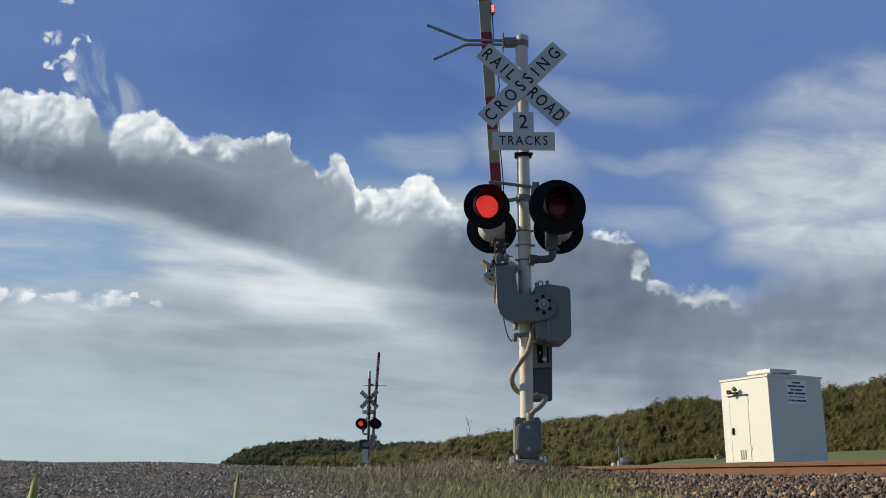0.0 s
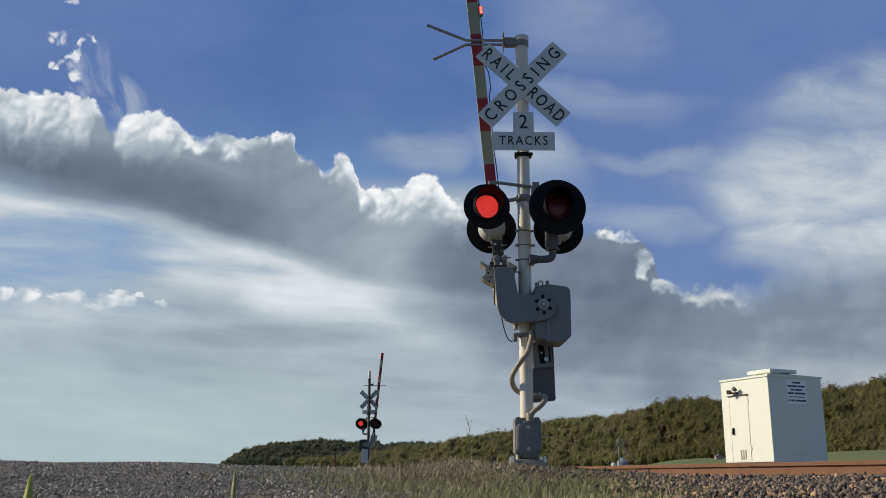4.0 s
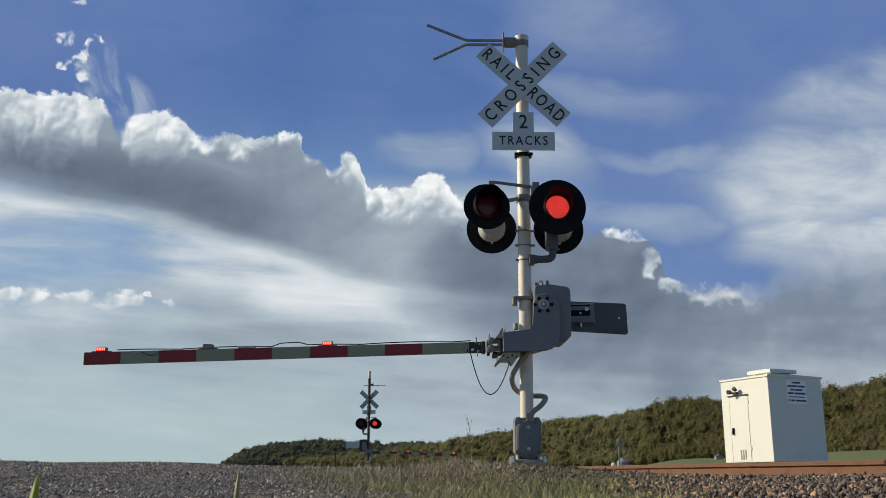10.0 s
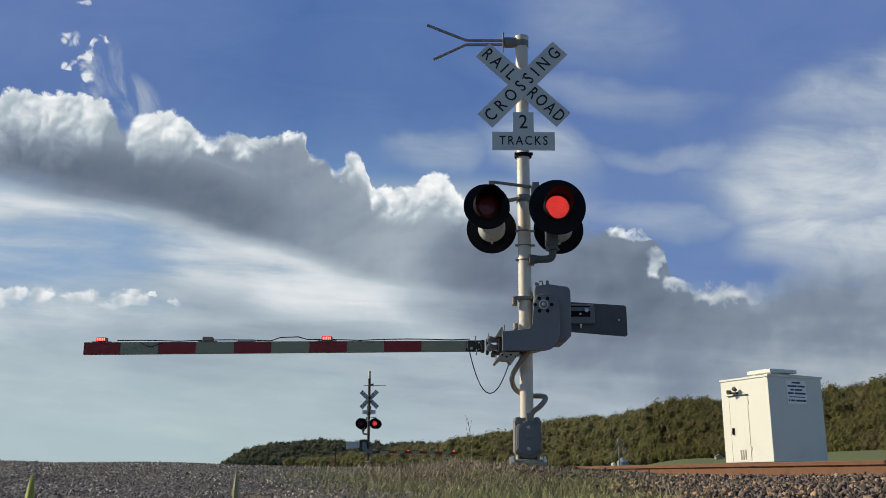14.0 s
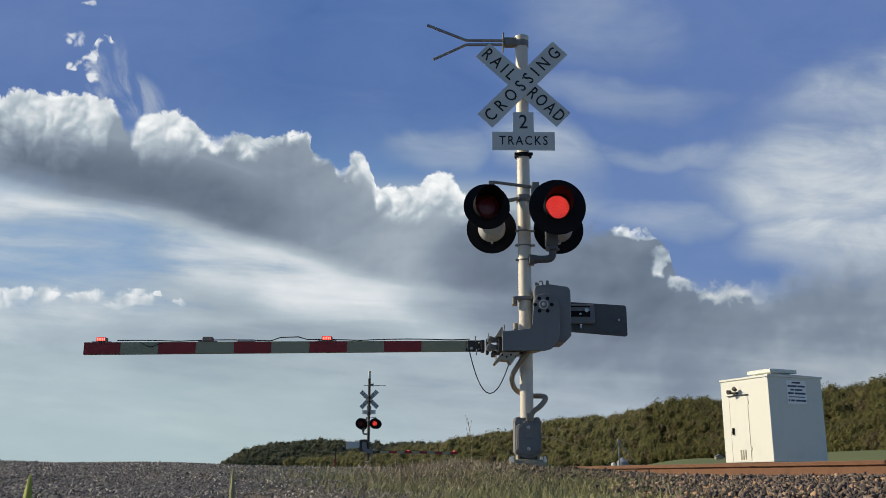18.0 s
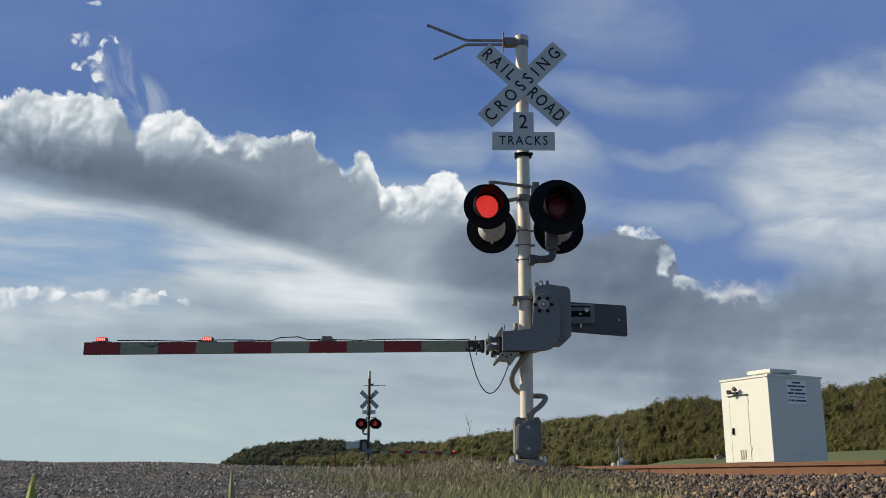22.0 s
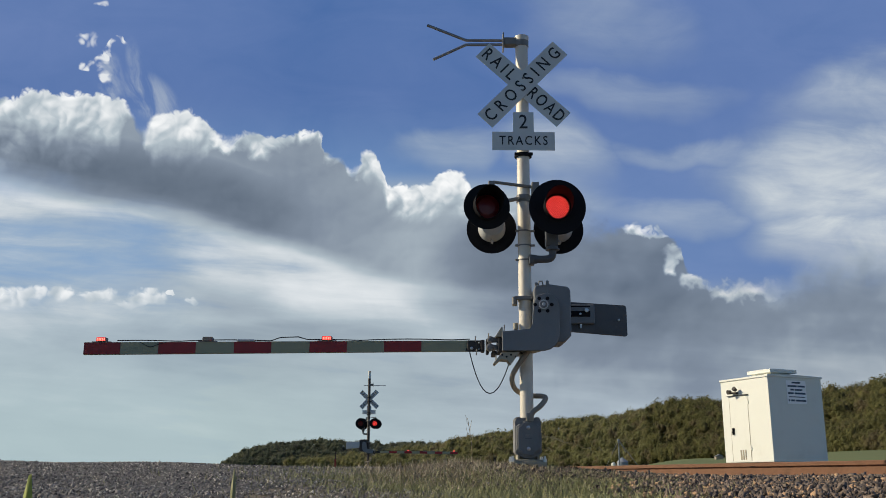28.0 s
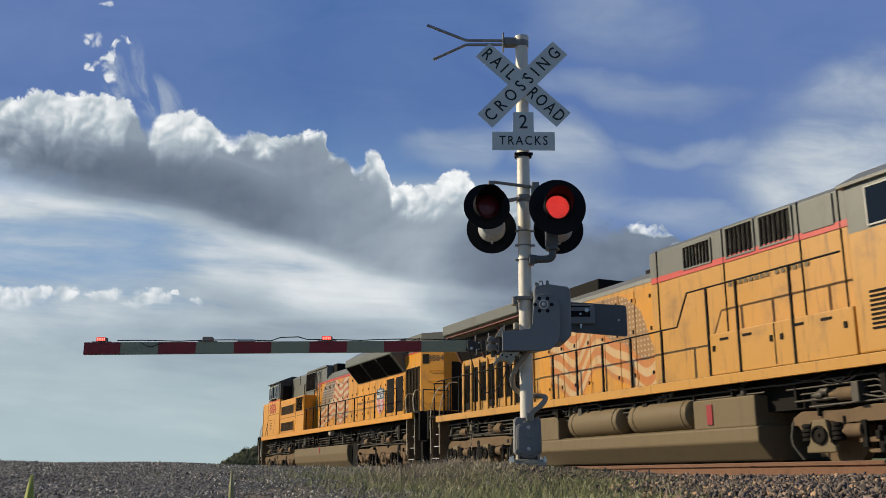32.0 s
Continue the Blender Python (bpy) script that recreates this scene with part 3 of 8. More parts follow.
def flashing_light(sig, x, y, z, back, disc=0.254, hood=0.155, tip=0.0, tilt=0.0):
    """A flashing light: black background disc, hood and housing. back: it faces away (+y)."""
    turn = 180 if back else 0
    holder = Matrix.Rotation(radians(90), 4, "X")
    bm = bmesh.new()
    lathe(bm, [(0.131, 0.0), (hood, 0.012), (disc, 0.0), (disc, -0.008), (hood, -0.004), (0.131, -0.008)], holder, 48, 0, False)
    body = part("background_disc", bm, M["black"], sig, "round black background disc", True, pose(x, y, z, tilt, 0, turn + tip))
    bm = bmesh.new()
    seg = 40
    outer, inner = hood, hood - 0.006
    front = lambda a: -(0.05 + 0.25 * (0.5 + 0.5 * math.sin(a)) ** 0.7)
    rows = []
    for rad, at_front in ((outer, False), (outer, True), (inner, True), (inner, False)):
        rows.append([bm.verts.new((rad * math.cos(2 * math.pi * i / seg), front(2 * math.pi * i / seg) if at_front else 0.0, rad * math.sin(2 * math.pi * i / seg))) for i in range(seg)])
    for a, b in zip(rows, rows[1:]):
        for i in range(seg):
            bm.faces.new((a[i], a[(i + 1) % seg], b[(i + 1) % seg], b[i]))
    part("hood", bm, M["black"], body, "black sheet metal hood", True)
    bm = bmesh.new()
    lathe(bm, [(hood * 0.98, -0.004), (hood * 1.0, -0.03), (hood * 0.95, -0.12), (hood * 0.8, -0.19), (0.05, -0.21), (0.001, -0.21)], holder, 32, 0, False)
    box(bm, -0.03, 0.03, 0.19, 0.235, -0.03, 0.03, 0.006)
    box(bm, -0.012, 0.012, 0.05, 0.11, -hood - 0.03, -hood + 0.02, 0.004)
    part("housing", bm, M["lightgrey"], body, "light grey lamp housing", True)
    return body


def crossbuck(sig, y, z, turn, lettered=True):
    for name, text, ang, dy in (("sign_blade", "RAIL   ROAD", -43, 0.0), ("sign_blade", "CROSSING", 46, -0.012)):
        bm = bmesh.new()
        box(bm, -0.61, 0.61, -0.002, 0.002, -0.114, 0.114, 0.0)
        m = Matrix.Translation((0, y, z)) @ Matrix.Rotation(radians(turn), 4, "Z") @ Matrix.Translation((0, dy, 0)) @ Matrix.Rotation(radians(-ang), 4, "Y")
        blade_ob = part(name, bm, M["signwhite"], sig, "white crossbuck blade with black lettering", False, m)
        if text == "CROSSING":
            words("lettering", text, 0.20, M["signblack"], blade_ob, facing(0, -0.0045, -0.003) @ Matrix.Diagonal((0.80, 1, 1, 1)), "", 1.66, 0.0015)
        else:
            words("lettering", "RAIL", 0.20, M["signblack"], blade_ob, facing(-0.36, -0.0045, -0.003) @ Matrix.Diagonal((0.80, 1, 1, 1)), "", 1.5, 0.0015)
            words("lettering", "ROAD", 0.20, M["signblack"], blade_ob, facing(0.35, -0.0045, -0.003) @ Matrix.Diagonal((0.74, 1, 1, 1)), "", 1.3, 0.0015)
        if text == "CROSSING":
            for q in (-0.055, 0.055):
                bm = bmesh.new()
                lathe(bm, [(0.014, 0.0), (0.014, 0.006), (0.008, 0.01), (0.001, 0.011)], Matrix.Translation((q, -0.002, q * 0.9)) @ Matrix.Rotation(radians(90), 4, "X"), 8)
                part("bolt", bm, M["castgrey"], blade_ob)


def plaque(sig, y, z, turn, text=True):
    """The inverted T: 2 TRACKS."""
    bm = bmesh.new()
    prism(bm, [(-0.343, -0.114), (0.343, -0.114), (0.343, 0.1), (0.114, 0.1), (0.114, 0.33), (-0.114, 0.33), (-0.114, 0.1), (-0.343, 0.1)], "y", -0.002, 0.002)
    pl = part("track_plaque", bm, M["signwhite"], sig, "white inverted T plaque with black lettering", False, pose(0, y, z, 0, 0, turn))
    if text:
        words("lettering", "2", 0.23, M["signblack"], pl, facing(0, -0.0045, 0.21) @ Matrix.Diagonal((0.9, 1, 1, 1)), "", 1.0, 0.001)
        words("lettering", "TRACKS", 0.148, M["signblack"], pl, facing(0, -0.0045, -0.006) @ Matrix.Diagonal((0.82, 1, 1, 1)), "", 1.28, 0.001)


def gate_lamp(arm, x, z, lit_first, steady=False):
    """A small lamp on top of the arm; its lens plate turns over when it goes out."""
    bm = bmesh.new()
    box(bm, -0.055, 0.055, -0.03, 0.03, 0.010, 0.050, 0.006)
    box(bm, -0.10, 0.10, -0.02, 0.02, 0.0, 0.012, 0.003)
    box(bm, -0.05, 0.05, -0.032, -0.026, 0.008, 0.054, 0.002)
    lamp = part("gate_lamp", bm, M["castgrey"], arm, "small gate lamp on a grey bracket", False, pose(x, 0.02, z, 0, 0, 0))
    bm = bmesh.new()
    box(bm, -0.046, 0.046, -0.004, 0.004, -0.018, 0.018, 0.0)
    for f in bm.faces:
        f.material_index = 0 if f.calc_center_median().y < -0.001 else 1
    for k in range(5):
        for r in range(2):
            box(bm, -0.04 + k * 0.0175, -0.03 + k * 0.0175, -0.0075, -0.004, -0.013 + r * 0.014, -0.001 + r * 0.014, 0.0, 2)
    ob = part("lamp_lens", bm, [M["gatebase"], M["amber"], M["gateled"]], arm, "lit red lens" if steady else "red lens that flashes", False)
    return ob


CABLE_LINKS, CABLE_LONG = 28, 1.20
PIVOT = Vector((0.165, 0, 1.575))


def cable_points(angle):
    """The hanging cable at a gate angle: equal steps from the arm to the clamp on the mast."""
    a = Matrix.Translation(PIVOT) @ Matrix.Rotation(radians(angle), 4, "Y") @ Vector((-0.76, -0.02, -0.44))
    b = Vector((-0.10, -0.075, 1.28))
    ss = np.linspace(0, 1, 81)[:, None]
    line = np.array(a)[None] * (1 - ss) + np.array(b)[None] * ss
    lo, hi = 0.0, 2.0
    for _ in range(40):
        sag = (lo + hi) / 2
        pts = line - np.array([0.03, 0.0, 1.0])[None] * 4 * sag * ss * (1 - ss)
        step = np.linalg.norm(np.diff(pts, axis=0), axis=1)
        lo, hi = (lo, sag) if step.sum() > CABLE_LONG else (sag, hi)
    along = np.concatenate([[0], np.cumsum(step)])
    want = np.linspace(0, along[-1], CABLE_LINKS + 1)
    return np.stack([np.interp(want, along, pts[:, i]) for i in range(3)], -1)


def crossing_signal(m, label, far=False, buck=4.09, tracks=3.43):
    """A mast with crossbuck, plaque, flashing lights and gate. Local x along the gate, whose arm lies towards -x; it faces -y."""
    sig = empty("crossing_signal", m, label, "crossing signal", "crossing signals")
    top = 5.33 if far else 4.70
    bm = bmesh.new()
    lathe(bm, [(0.0695, 0.30), (0.0695, top), (0.06, top)], None, 28)
    # The far mast's dark colour stands in for its unlit side.
    part("mast", bm, M["darkmast"] if far else M["mast"], sig, "mast coloured dark for its shaded side" if far else "weathered silver-painted steel mast", True)
    if far:
        bm = bmesh.new()
        lathe(bm, [(0.0715, 4.95), (0.0715, top)], None, 20, 0, False)
        part("mast_band", bm, M["signwhite"], sig, "white band at the mast top", True)
    bm = bmesh.new()
    lathe(bm, [(0.078, top - 0.05), (0.082, top - 0.02), (0.082, top + 0.005), (0.06, top + 0.015), (0.001, top + 0.018)], None, 24)
    part("mast_cap", bm, M["mast"], sig, "", True)
    # base
    bm = bmesh.new()
    prism(bm, [(-0.135, 0.09), (-0.11, 0.065), (-0.07, 0.06), (-0.05, 0.03), (0.05, 0.03), (0.07, 0.06), (0.11, 0.065), (0.135, 0.09), (0.135, 0.35), (0.125, 0.385), (0.13, 0.42), (0.105, 0.445), (0.07, 0.44), (0.055, 0.425), (-0.055, 0.425), (-0.07, 0.44), (-0.105, 0.445), (-0.13, 0.42), (-0.125, 0.385), (-0.135, 0.35)], "y", -0.12, 0.13, 0, 0.01)
    for grow, y0, y1 in ((0.0, -0.142, -0.115), (-0.014, -0.156, -0.138)):
        k = 0.122 + grow
        prism(bm, [(-k, 0.11 - grow), (-k + 0.03, 0.085 - grow), (-0.06, 0.08 - grow), (-0.04, 0.05 - grow), (0.04, 0.05 - grow), (0.06, 0.08 - grow), (k - 0.03, 0.085 - grow), (k, 0.11 - grow), (k, 0.345 + grow), (k - 0.03, 0.37 + grow), (0.06, 0.375 + grow), (0.04, 0.405 + grow), (-0.04, 0.405 + grow), (-0.06, 0.375 + grow), (-k + 0.03, 0.37 + grow), (-k, 0.345 + grow)], "y", y0, y1, 0, 0.008)
    box(bm, -0.04, 0.04, -0.160, -0.15, 0.225, 0.265, 0.006)
    for sx in (-0.1, 0.1):
        lathe(bm, [(0.032, -0.17), (0.032, 0.05)], Matrix.Translation((sx, 0, 0.415)) @ Matrix.Rotation(radians(90), 4, "X"), 14)
    part("junction_box", bm, M["castgrey"], sig, "grey cast junction box round the mast foot")
    bm = bmesh.new()
    bm.free()
    def cover_bolt(z):
        return lambda bm: lathe(bm, [(0.02, 0.0), (0.018, 0.012), (0.001, 0.018)], Matrix.Translation((0, -0.155, z)) @ Matrix.Rotation(radians(90), 4, "X"), 12)
    def foot_bolt(dx, dy):
        return lambda bm: lathe(bm, [(0.02, -0.002), (0.02, 0.03), (0.012, 0.03), (0.012, 0.055), (0.001, 0.055)], Matrix.Translation((dx, dy, 0.0)), 8)
    bits("bolt", M["chrome"], sig, [cover_bolt(0.125), cover_bolt(0.335)] + [foot_bolt(dx, dy) for dx in (-0.16, 0.16) for dy in (-0.16, 0.16)])
    bm = bmesh.new()
    box(bm, -0.18, 0.18, -0.18, 0.18, -0.035, 0.0, 0.008)
    box(bm, -0.15, 0.15, -0.14, 0.14, -0.002, 0.022, 0.006)
    lathe(bm, [(0.085, 0.02), (0.085, 0.07)], None, 20)
    for dx in (-0.1, 0.1):
        box(bm, dx - 0.01, dx + 0.01, -0.12, 0.12, 0.02, 0.07, 0.003)
    part("base_flange", bm, M["tanplate"], sig, "bolted steel base flange")
    bm = bmesh.new()
    box(bm, -0.19, 0.19, -0.19, 0.19, -0.5, -0.035, 0.02)
    part("foundation", bm, M["concrete"], sig, "concrete foundation block")
    # signs
    sy = -0.085
    crossbuck(sig, sy, buck, 180 if far else 0)
    plaque(sig, sy, tracks, 180 if far else 0, not far)
    def sign_clamp(z, r):
        def mk(bm):
            lathe(bm, [(0.070, z - 0.02), (r, z - 0.016), (r, z + 0.016), (0.070, z + 0.02)], None, 20)
            box(bm, -0.1, 0.1, -0.083, -0.06, z - 0.016, z + 0.016, 0.004)
        return mk
    bits("sign_clamp", M["black"], sig, [sign_clamp(z, r) for z, r in ((buck - 0.12, 0.082), (buck + 0.11, 0.082), (tracks - 0.03, 0.082), (tracks - 0.15, 0.095))], "dark steel band clamp", True)
    # twin rods at the top
    for k, (pts) in enumerate((((0.3, 0, 4.58), (-0.4, 0, 4.58), (-0.86, 0, 4.58)),) if far else (((-0.17, 0, 4.665), (-0.63, 0, 4.665), (-1.07, 0, 4.85)), ((-0.17, 0, 4.615), (-0.63, 0, 4.61), (-1.00, 0, 4.425)))):
        bm = bmesh.new()
        p = [Vector(q) for q in pts]
        tube(bm, [p[0], p[1] + Vector((0.06, 0, 0)), p[1], p[1] + (p[2] - p[1]) * 0.15, p[2]], 0.0165, 12)
        part("bell_rod", bm, M["rod"], sig, "bent bare metal rod", True)
    bm = bmesh.new()
    box(bm, -0.2, -0.06, -0.05, 0.05, 4.595, 4.685, 0.01)
    lathe(bm, [(0.075, 4.58), (0.08, 4.585), (0.08, 4.65), (0.075, 4.655)], None, 20)
    box(bm, -0.215, -0.2, -0.06, 0.06, 4.54, 4.74, 0.004)
    part("rod_bracket", bm, M["castgrey"], sig)
    # lights
    lz, lx = 2.61, 0.375
    led = []
    for side in (-1, 1):
        fx = side * lx + (-0.04 if side < 0 else -0.048)
        body = flashing_light(sig, fx, -0.30, lz, False, 0.246 if side < 0 else 0.30, 0.15, 6 if side < 0 else 0, 0)
        led.append((roundel(body, (0, 0.01, 0), 0.129, False), side, False))
        body = flashing_light(sig, side * lx + (0.03 if side < 0 else 0.01), 0.30 if far else 0.12, lz - (0.0 if far else 0.135), True, 0.272, 0.15, 0, 0)
        led.append((roundel(body, (0, 0.01, 0), 0.129, True), side, True))
    for x0, x1, z in ((-0.36, 0.10, 2.91),):
        bm = bmesh.new()
        tube(bm, [(x0, -0.1, z + 0.02), (x0 + 0.03, -0.1, z + 0.035), (x1, -0.07, z - 0.01)], 0.018, 10)
        box(bm, x1 - 0.02, x1 + 0.06, -0.11, -0.02, z - 0.09, z + 0.04, 0.008)
        box(bm, x0 - 0.03, x0 + 0.04, -0.13, -0.07, z - 0.04, z + 0.045, 0.01)
        part("light_arm", bm, M["castgrey"], sig, "grey pipe arm", True)
    bm = bmesh.new()
    tube(bm, [(-0.36, -0.1, 2.70), (-0.05, -0.04, 2.78)], 0.022, 10)
    tube(bm, [(0.36, -0.1, 2.70), (0.05, -0.04, 2.78)], 0.022, 10)
    lathe(bm, [(0.072, 2.74), (0.082, 2.745), (0.082, 2.82), (0.072, 2.825)], None, 20)
    box(bm, -0.06, 0.02, -0.10, -0.06, 2.76, 2.81, 0.006)
    part("light_clamp", bm, M["castgrey"], sig, "", True)
    bm = bmesh.new()
    box(bm, 0.215, 0.345, -0.16, -0.04, 2.23, 2.51, 0.015)
    lathe(bm, [(0.075, 2.19), (0.075, 2.205), (0.06, 2.21), (0.06, 2.24)], Matrix.Translation((0.29, -0.1, 0)), 16)
    tube(bm, curved([(0.29, -0.1, 2.2), (0.285, -0.1, 2.13), (0.24, -0.1, 2.095), (0.1, -0.1, 2.09)], 4), 0.04, 12)
    lathe(bm, [(0.048, -0.01), (0.048, 0.03)], Matrix.Translation((0.09, -0.1, 2.09)) @ Matrix.Rotation(radians(90), 4, "Y"), 16)
    box(bm, 0.04, 0.1, -0.12, 0.02, 2.04, 2.14, 0.01)
    # The shade under the right light is put into this dark grey.
    part("wire_inlet", bm, M["weight"], sig, "cable box with bent pipe, coloured dark grey for shade", True)
    def band(z):
        def mk(bm):
            lathe(bm, [(0.0695, z - 0.008), (0.0735, z - 0.006), (0.0735, z + 0.006), (0.0695, z + 0.008)], None, 20)
            box(bm, 0.068, 0.11, -0.03, -0.015, z - 0.012, z + 0.012, 0.003)
            box(bm, -0.1, -0.068, -0.03, -0.015, z - 0.012, z + 0.012, 0.003)
        return mk
    bits("band_clamp", M["castgrey"], sig, [band(z) for z in (2.42, 2.26, 2.1)], "", True)
    # gate mechanism
    px, pz = 0.165, 1.575
    bm = bmesh.new()
    prism(bm, [(0.08, 1.28), (0.10, 1.235), (0.25, 1.20), (0.37, 1.195), (0.455, 1.265), (0.455, 1.73), (0.445, 1.76), (0.42, 1.78), (0.23, 1.805), (0.09, 1.785), (0.075, 1.75)], "y", -0.20, 0.20, 0, 0.014)
    box(bm, 0.20, 0.235, -0.208, -0.19, 1.195, 1.82, 0.008)
    box(bm, 0.105, 0.20, -0.206, -0.19, 1.715, 1.73, 0.004)
    for x, z in ((0.10, 1.805), (0.215, 1.825)):
        lathe(bm, [(0.016, -0.02), (0.016, 0.02)], Matrix.Translation((x, -0.19, z)) @ Matrix.Rotation(radians(90), 4, "X"), 10)
    part("gate_mechanism", bm, M["under_dark"] if far else M["steel"], sig, "grey painted gate mechanism case")
    def clamp(z):
        def mk(bm):
            lathe(bm, [(0.0695, z - 0.025), (0.082, z - 0.022), (0.082, z + 0.022), (0.0695, z + 0.025)], None, 18)
            box(bm, -0.12, 0.1, -0.085, -0.03, z - 0.02, z + 0.02, 0.006)
            lathe(bm, [(0.026, -0.03), (0.026, 0.05)], Matrix.Translation((-0.12, -0.06, z - 0.04)), 12)
            lathe(bm, [(0.012, 0), (0.012, 0.05)], Matrix.Translation((0.07, -0.08, z)) @ Matrix.Rotation(radians(90), 4, "X"), 8)
        return mk
    bits("case_clamp", M["castgrey"], sig, [clamp(z) for z in (1.68, 1.29)], "bolted steel clamp", True)
    bits("case_stub", M["tanplate"], sig, [(lambda x, z, h: lambda bm: lathe(bm, [(0.024, z), (0.028, z + 0.005), (0.028, z + h), (0.02, z + h + 0.004)], Matrix.Translation((x, -0.03, 0)), 12))(x, z, h) for x, z, h in ((-0.105, 1.35, 0.065), (-0.115, 1.60, 0.07))], "short capped pipe stub", True)
    bm = bmesh.new()
    tube(bm, [(0.12, -0.2, 1.79), (0.13, -0.2, 1.83), (0.16, -0.2, 1.835), (0.17, -0.2, 1.79)], 0.008, 6)
    part("lift_ring", bm, M["castgrey"], sig)
    # conduit
    bm = bmesh.new()
    tube(bm, curved([(0.055, -0.13, 1.32), (0.045, -0.14, 1.24), (0.005, -0.135, 1.10), (-0.07, -0.12, 1.0), (-0.15, -0.08, 0.86), (-0.13, 0.02, 0.76), (-0.05, 0.10, 0.70), (0.06, 0.10, 0.675), (0.165, -0.02, 0.66), (0.185, -0.08, 0.625), (0.125, -0.13, 0.55), (0.05, -0.145, 0.49), (0.02, -0.14, 0.42)], 5), 0.027, 12)
    lathe(bm, [(0.036, 0.40), (0.04, 0.44), (0.04, 0.47), (0.036, 0.48)], Matrix.Translation((0.02, -0.14, 0)), 12)
    part("cable_conduit", bm, M["conduit"], sig, "tan flexible conduit", True)
    # the gate: its space has the pivot at the origin, the arm towards -x when down
    bm = bmesh.new()
    gy = -0.235
    outline = [(-0.43, -0.475), (0.0, -0.475), (0.07, -0.455), (0.13, -0.40), (0.16, -0.32), (0.165, -0.05), (0.15, 0.05), (0.10, 0.11), (0.03, 0.125), (-0.06, 0.10), (-0.10, 0.02), (-0.11, -0.20), (-0.14, -0.255), (-0.43, -0.275)]
    prism(bm, outline, "y", gy - 0.02, gy + 0.02, 0, 0.006)
    gate = part("gate_arm", bm, M["lightgrey"] if far else M["steel"], sig, "gate arm assembly that swings down across the lane", False)
    gate.location = (px, 0, pz)
    bm = bmesh.new()
    low_near = [(-0.43, -0.475), (0.0, -0.475), (0.07, -0.455), (0.13, -0.40), (0.16, -0.32), (0.165, -0.05)]
    low_far = [(-0.43, -0.475), (-0.16, -0.475), (-0.05, -0.425), (0.06, -0.36), (0.13, -0.25), (0.14, -0.03)]
    prism(bm, low_far + [(0.10, 0.11), (0.0, 0.11), (-0.08, 0.04), (-0.11, -0.18), (-0.14, -0.255), (-0.43, -0.275)], "y", 0.21, 0.232, 0, 0.006)
    part("side_plate", bm, M["steel"], gate, "grey far side plate")
    bm = bmesh.new()
    rows = [[(x * k, y, z * k) for x, z in line] for line, y, k in ((low_near, gy + 0.02, 0.985), (low_far, 0.21, 0.985), (low_far, 0.21, 0.96), (low_near, gy + 0.02, 0.96))]
    n_web = len(low_near)
    add(bm, [p for r in rows for p in r], [(i + a * n_web, i + 1 + a * n_web, i + 1 + (a + 1) % 4 * n_web, i + (a + 1) % 4 * n_web) for a in range(4) for i in range(n_web - 1)])
    # Tan here puts the raised gate's sunlight into the web's colour.
    web = part("web_plate", bm, M["tanplate"], gate, "web between the side plates, coloured tan as if sunlit")
    bits("strap", M["under_dark"], web, [lambda bm: tube(bm, [(-0.25, -0.15, -0.478), (-0.12, 0.17, -0.468)], 0.008, 6), lambda bm: tube(bm, [(0.12, -0.18, -0.40), (0.05, 0.16, -0.368)], 0.008, 6)], "dark tie rod")
    bm = bmesh.new()
    lathe(bm, [(0.055, 0.0), (0.055, 0.014), (0.035, 0.018), (0.035, 0.028), (0.001, 0.03)], Matrix.Translation((0, gy - 0.02, 0)) @ Matrix.Rotation(radians(90), 4, "X"), 20)
    part("pivot_hub", bm, M["castgrey"], gate, "", True)
    for k in range(6):
        a = radians(60 * k + 0)
        bm = bmesh.new()
        lathe(bm, [(0.019, 0.0), (0.019, 0.004), (0.001, 0.006)], Matrix.Translation((0.085 * math.cos(a), gy - 0.02, 0.075 * math.sin(a) + 0.0)) @ Matrix.Rotation(radians(90), 4, "X"), 10)
        part("hub_bolt", bm, M["black"], gate)
    bm = bmesh.new()
    prism(bm, [(-0.50, -0.325), (-0.435, -0.225), (-0.42, -0.225), (-0.42, -0.325)], "y", -0.21, 0.16, 0, 0.003)
    part("hinge_plate", bm, M["tanplate"], gate, "weathered slanted hinge plate")
    bm = bmesh.new()
    prism(bm, [(-0.43, -0.482), (-0.52, -0.595), (-0.50, -0.605), (-0.45, -0.555), (-0.375, -0.56), (-0.345, -0.605), (-0.325, -0.585), (-0.25, -0.482)], "y", -0.22, -0.02, 0, 0.003)
    shelf = part("break_plate", bm, M["tanplate"], gate, "tan bent plate with bolt holes")
    def flat_bolt(r, x, y, z, out=0.012):
        return lambda bm: lathe(bm, [(r, 0), (r, out), (r * 0.5, out + 0.004), (0.001, out + 0.004)], Matrix.Translation((x, y, z)) @ Matrix.Rotation(radians(90), 4, "X"), 10)
    bits("hole", M["black"], shelf, [flat_bolt(0.010, -0.43 + 0.045 * k, -0.22, -0.512 - 0.02 * (k % 2), 0.006) for k in range(4)])
    def link(x0, x1, z, r, y0):
        def mk(bm):
            prism(bm, [(x0, z - r), (x1, z - r * 0.7), (x1, z + r * 0.7), (x0, z + r)], "y", y0, y0 + 0.05, 0, 0.01)
            lathe(bm, [(r * 1.15, 0), (r * 1.15, 0.07), (r * 0.6, 0.08), (0.001, 0.08)], Matrix.Translation((x0, y0 + 0.05, z)) @ Matrix.Rotation(radians(90), 4, "X"), 14)
        return mk
    bits("bracket_link", M["castgrey"], gate, [link(-0.545, -0.42, -0.345, 0.030, -0.14), link(-0.55, -0.45, -0.425, 0.034, -0.14)], "grey forged bracket link", True)
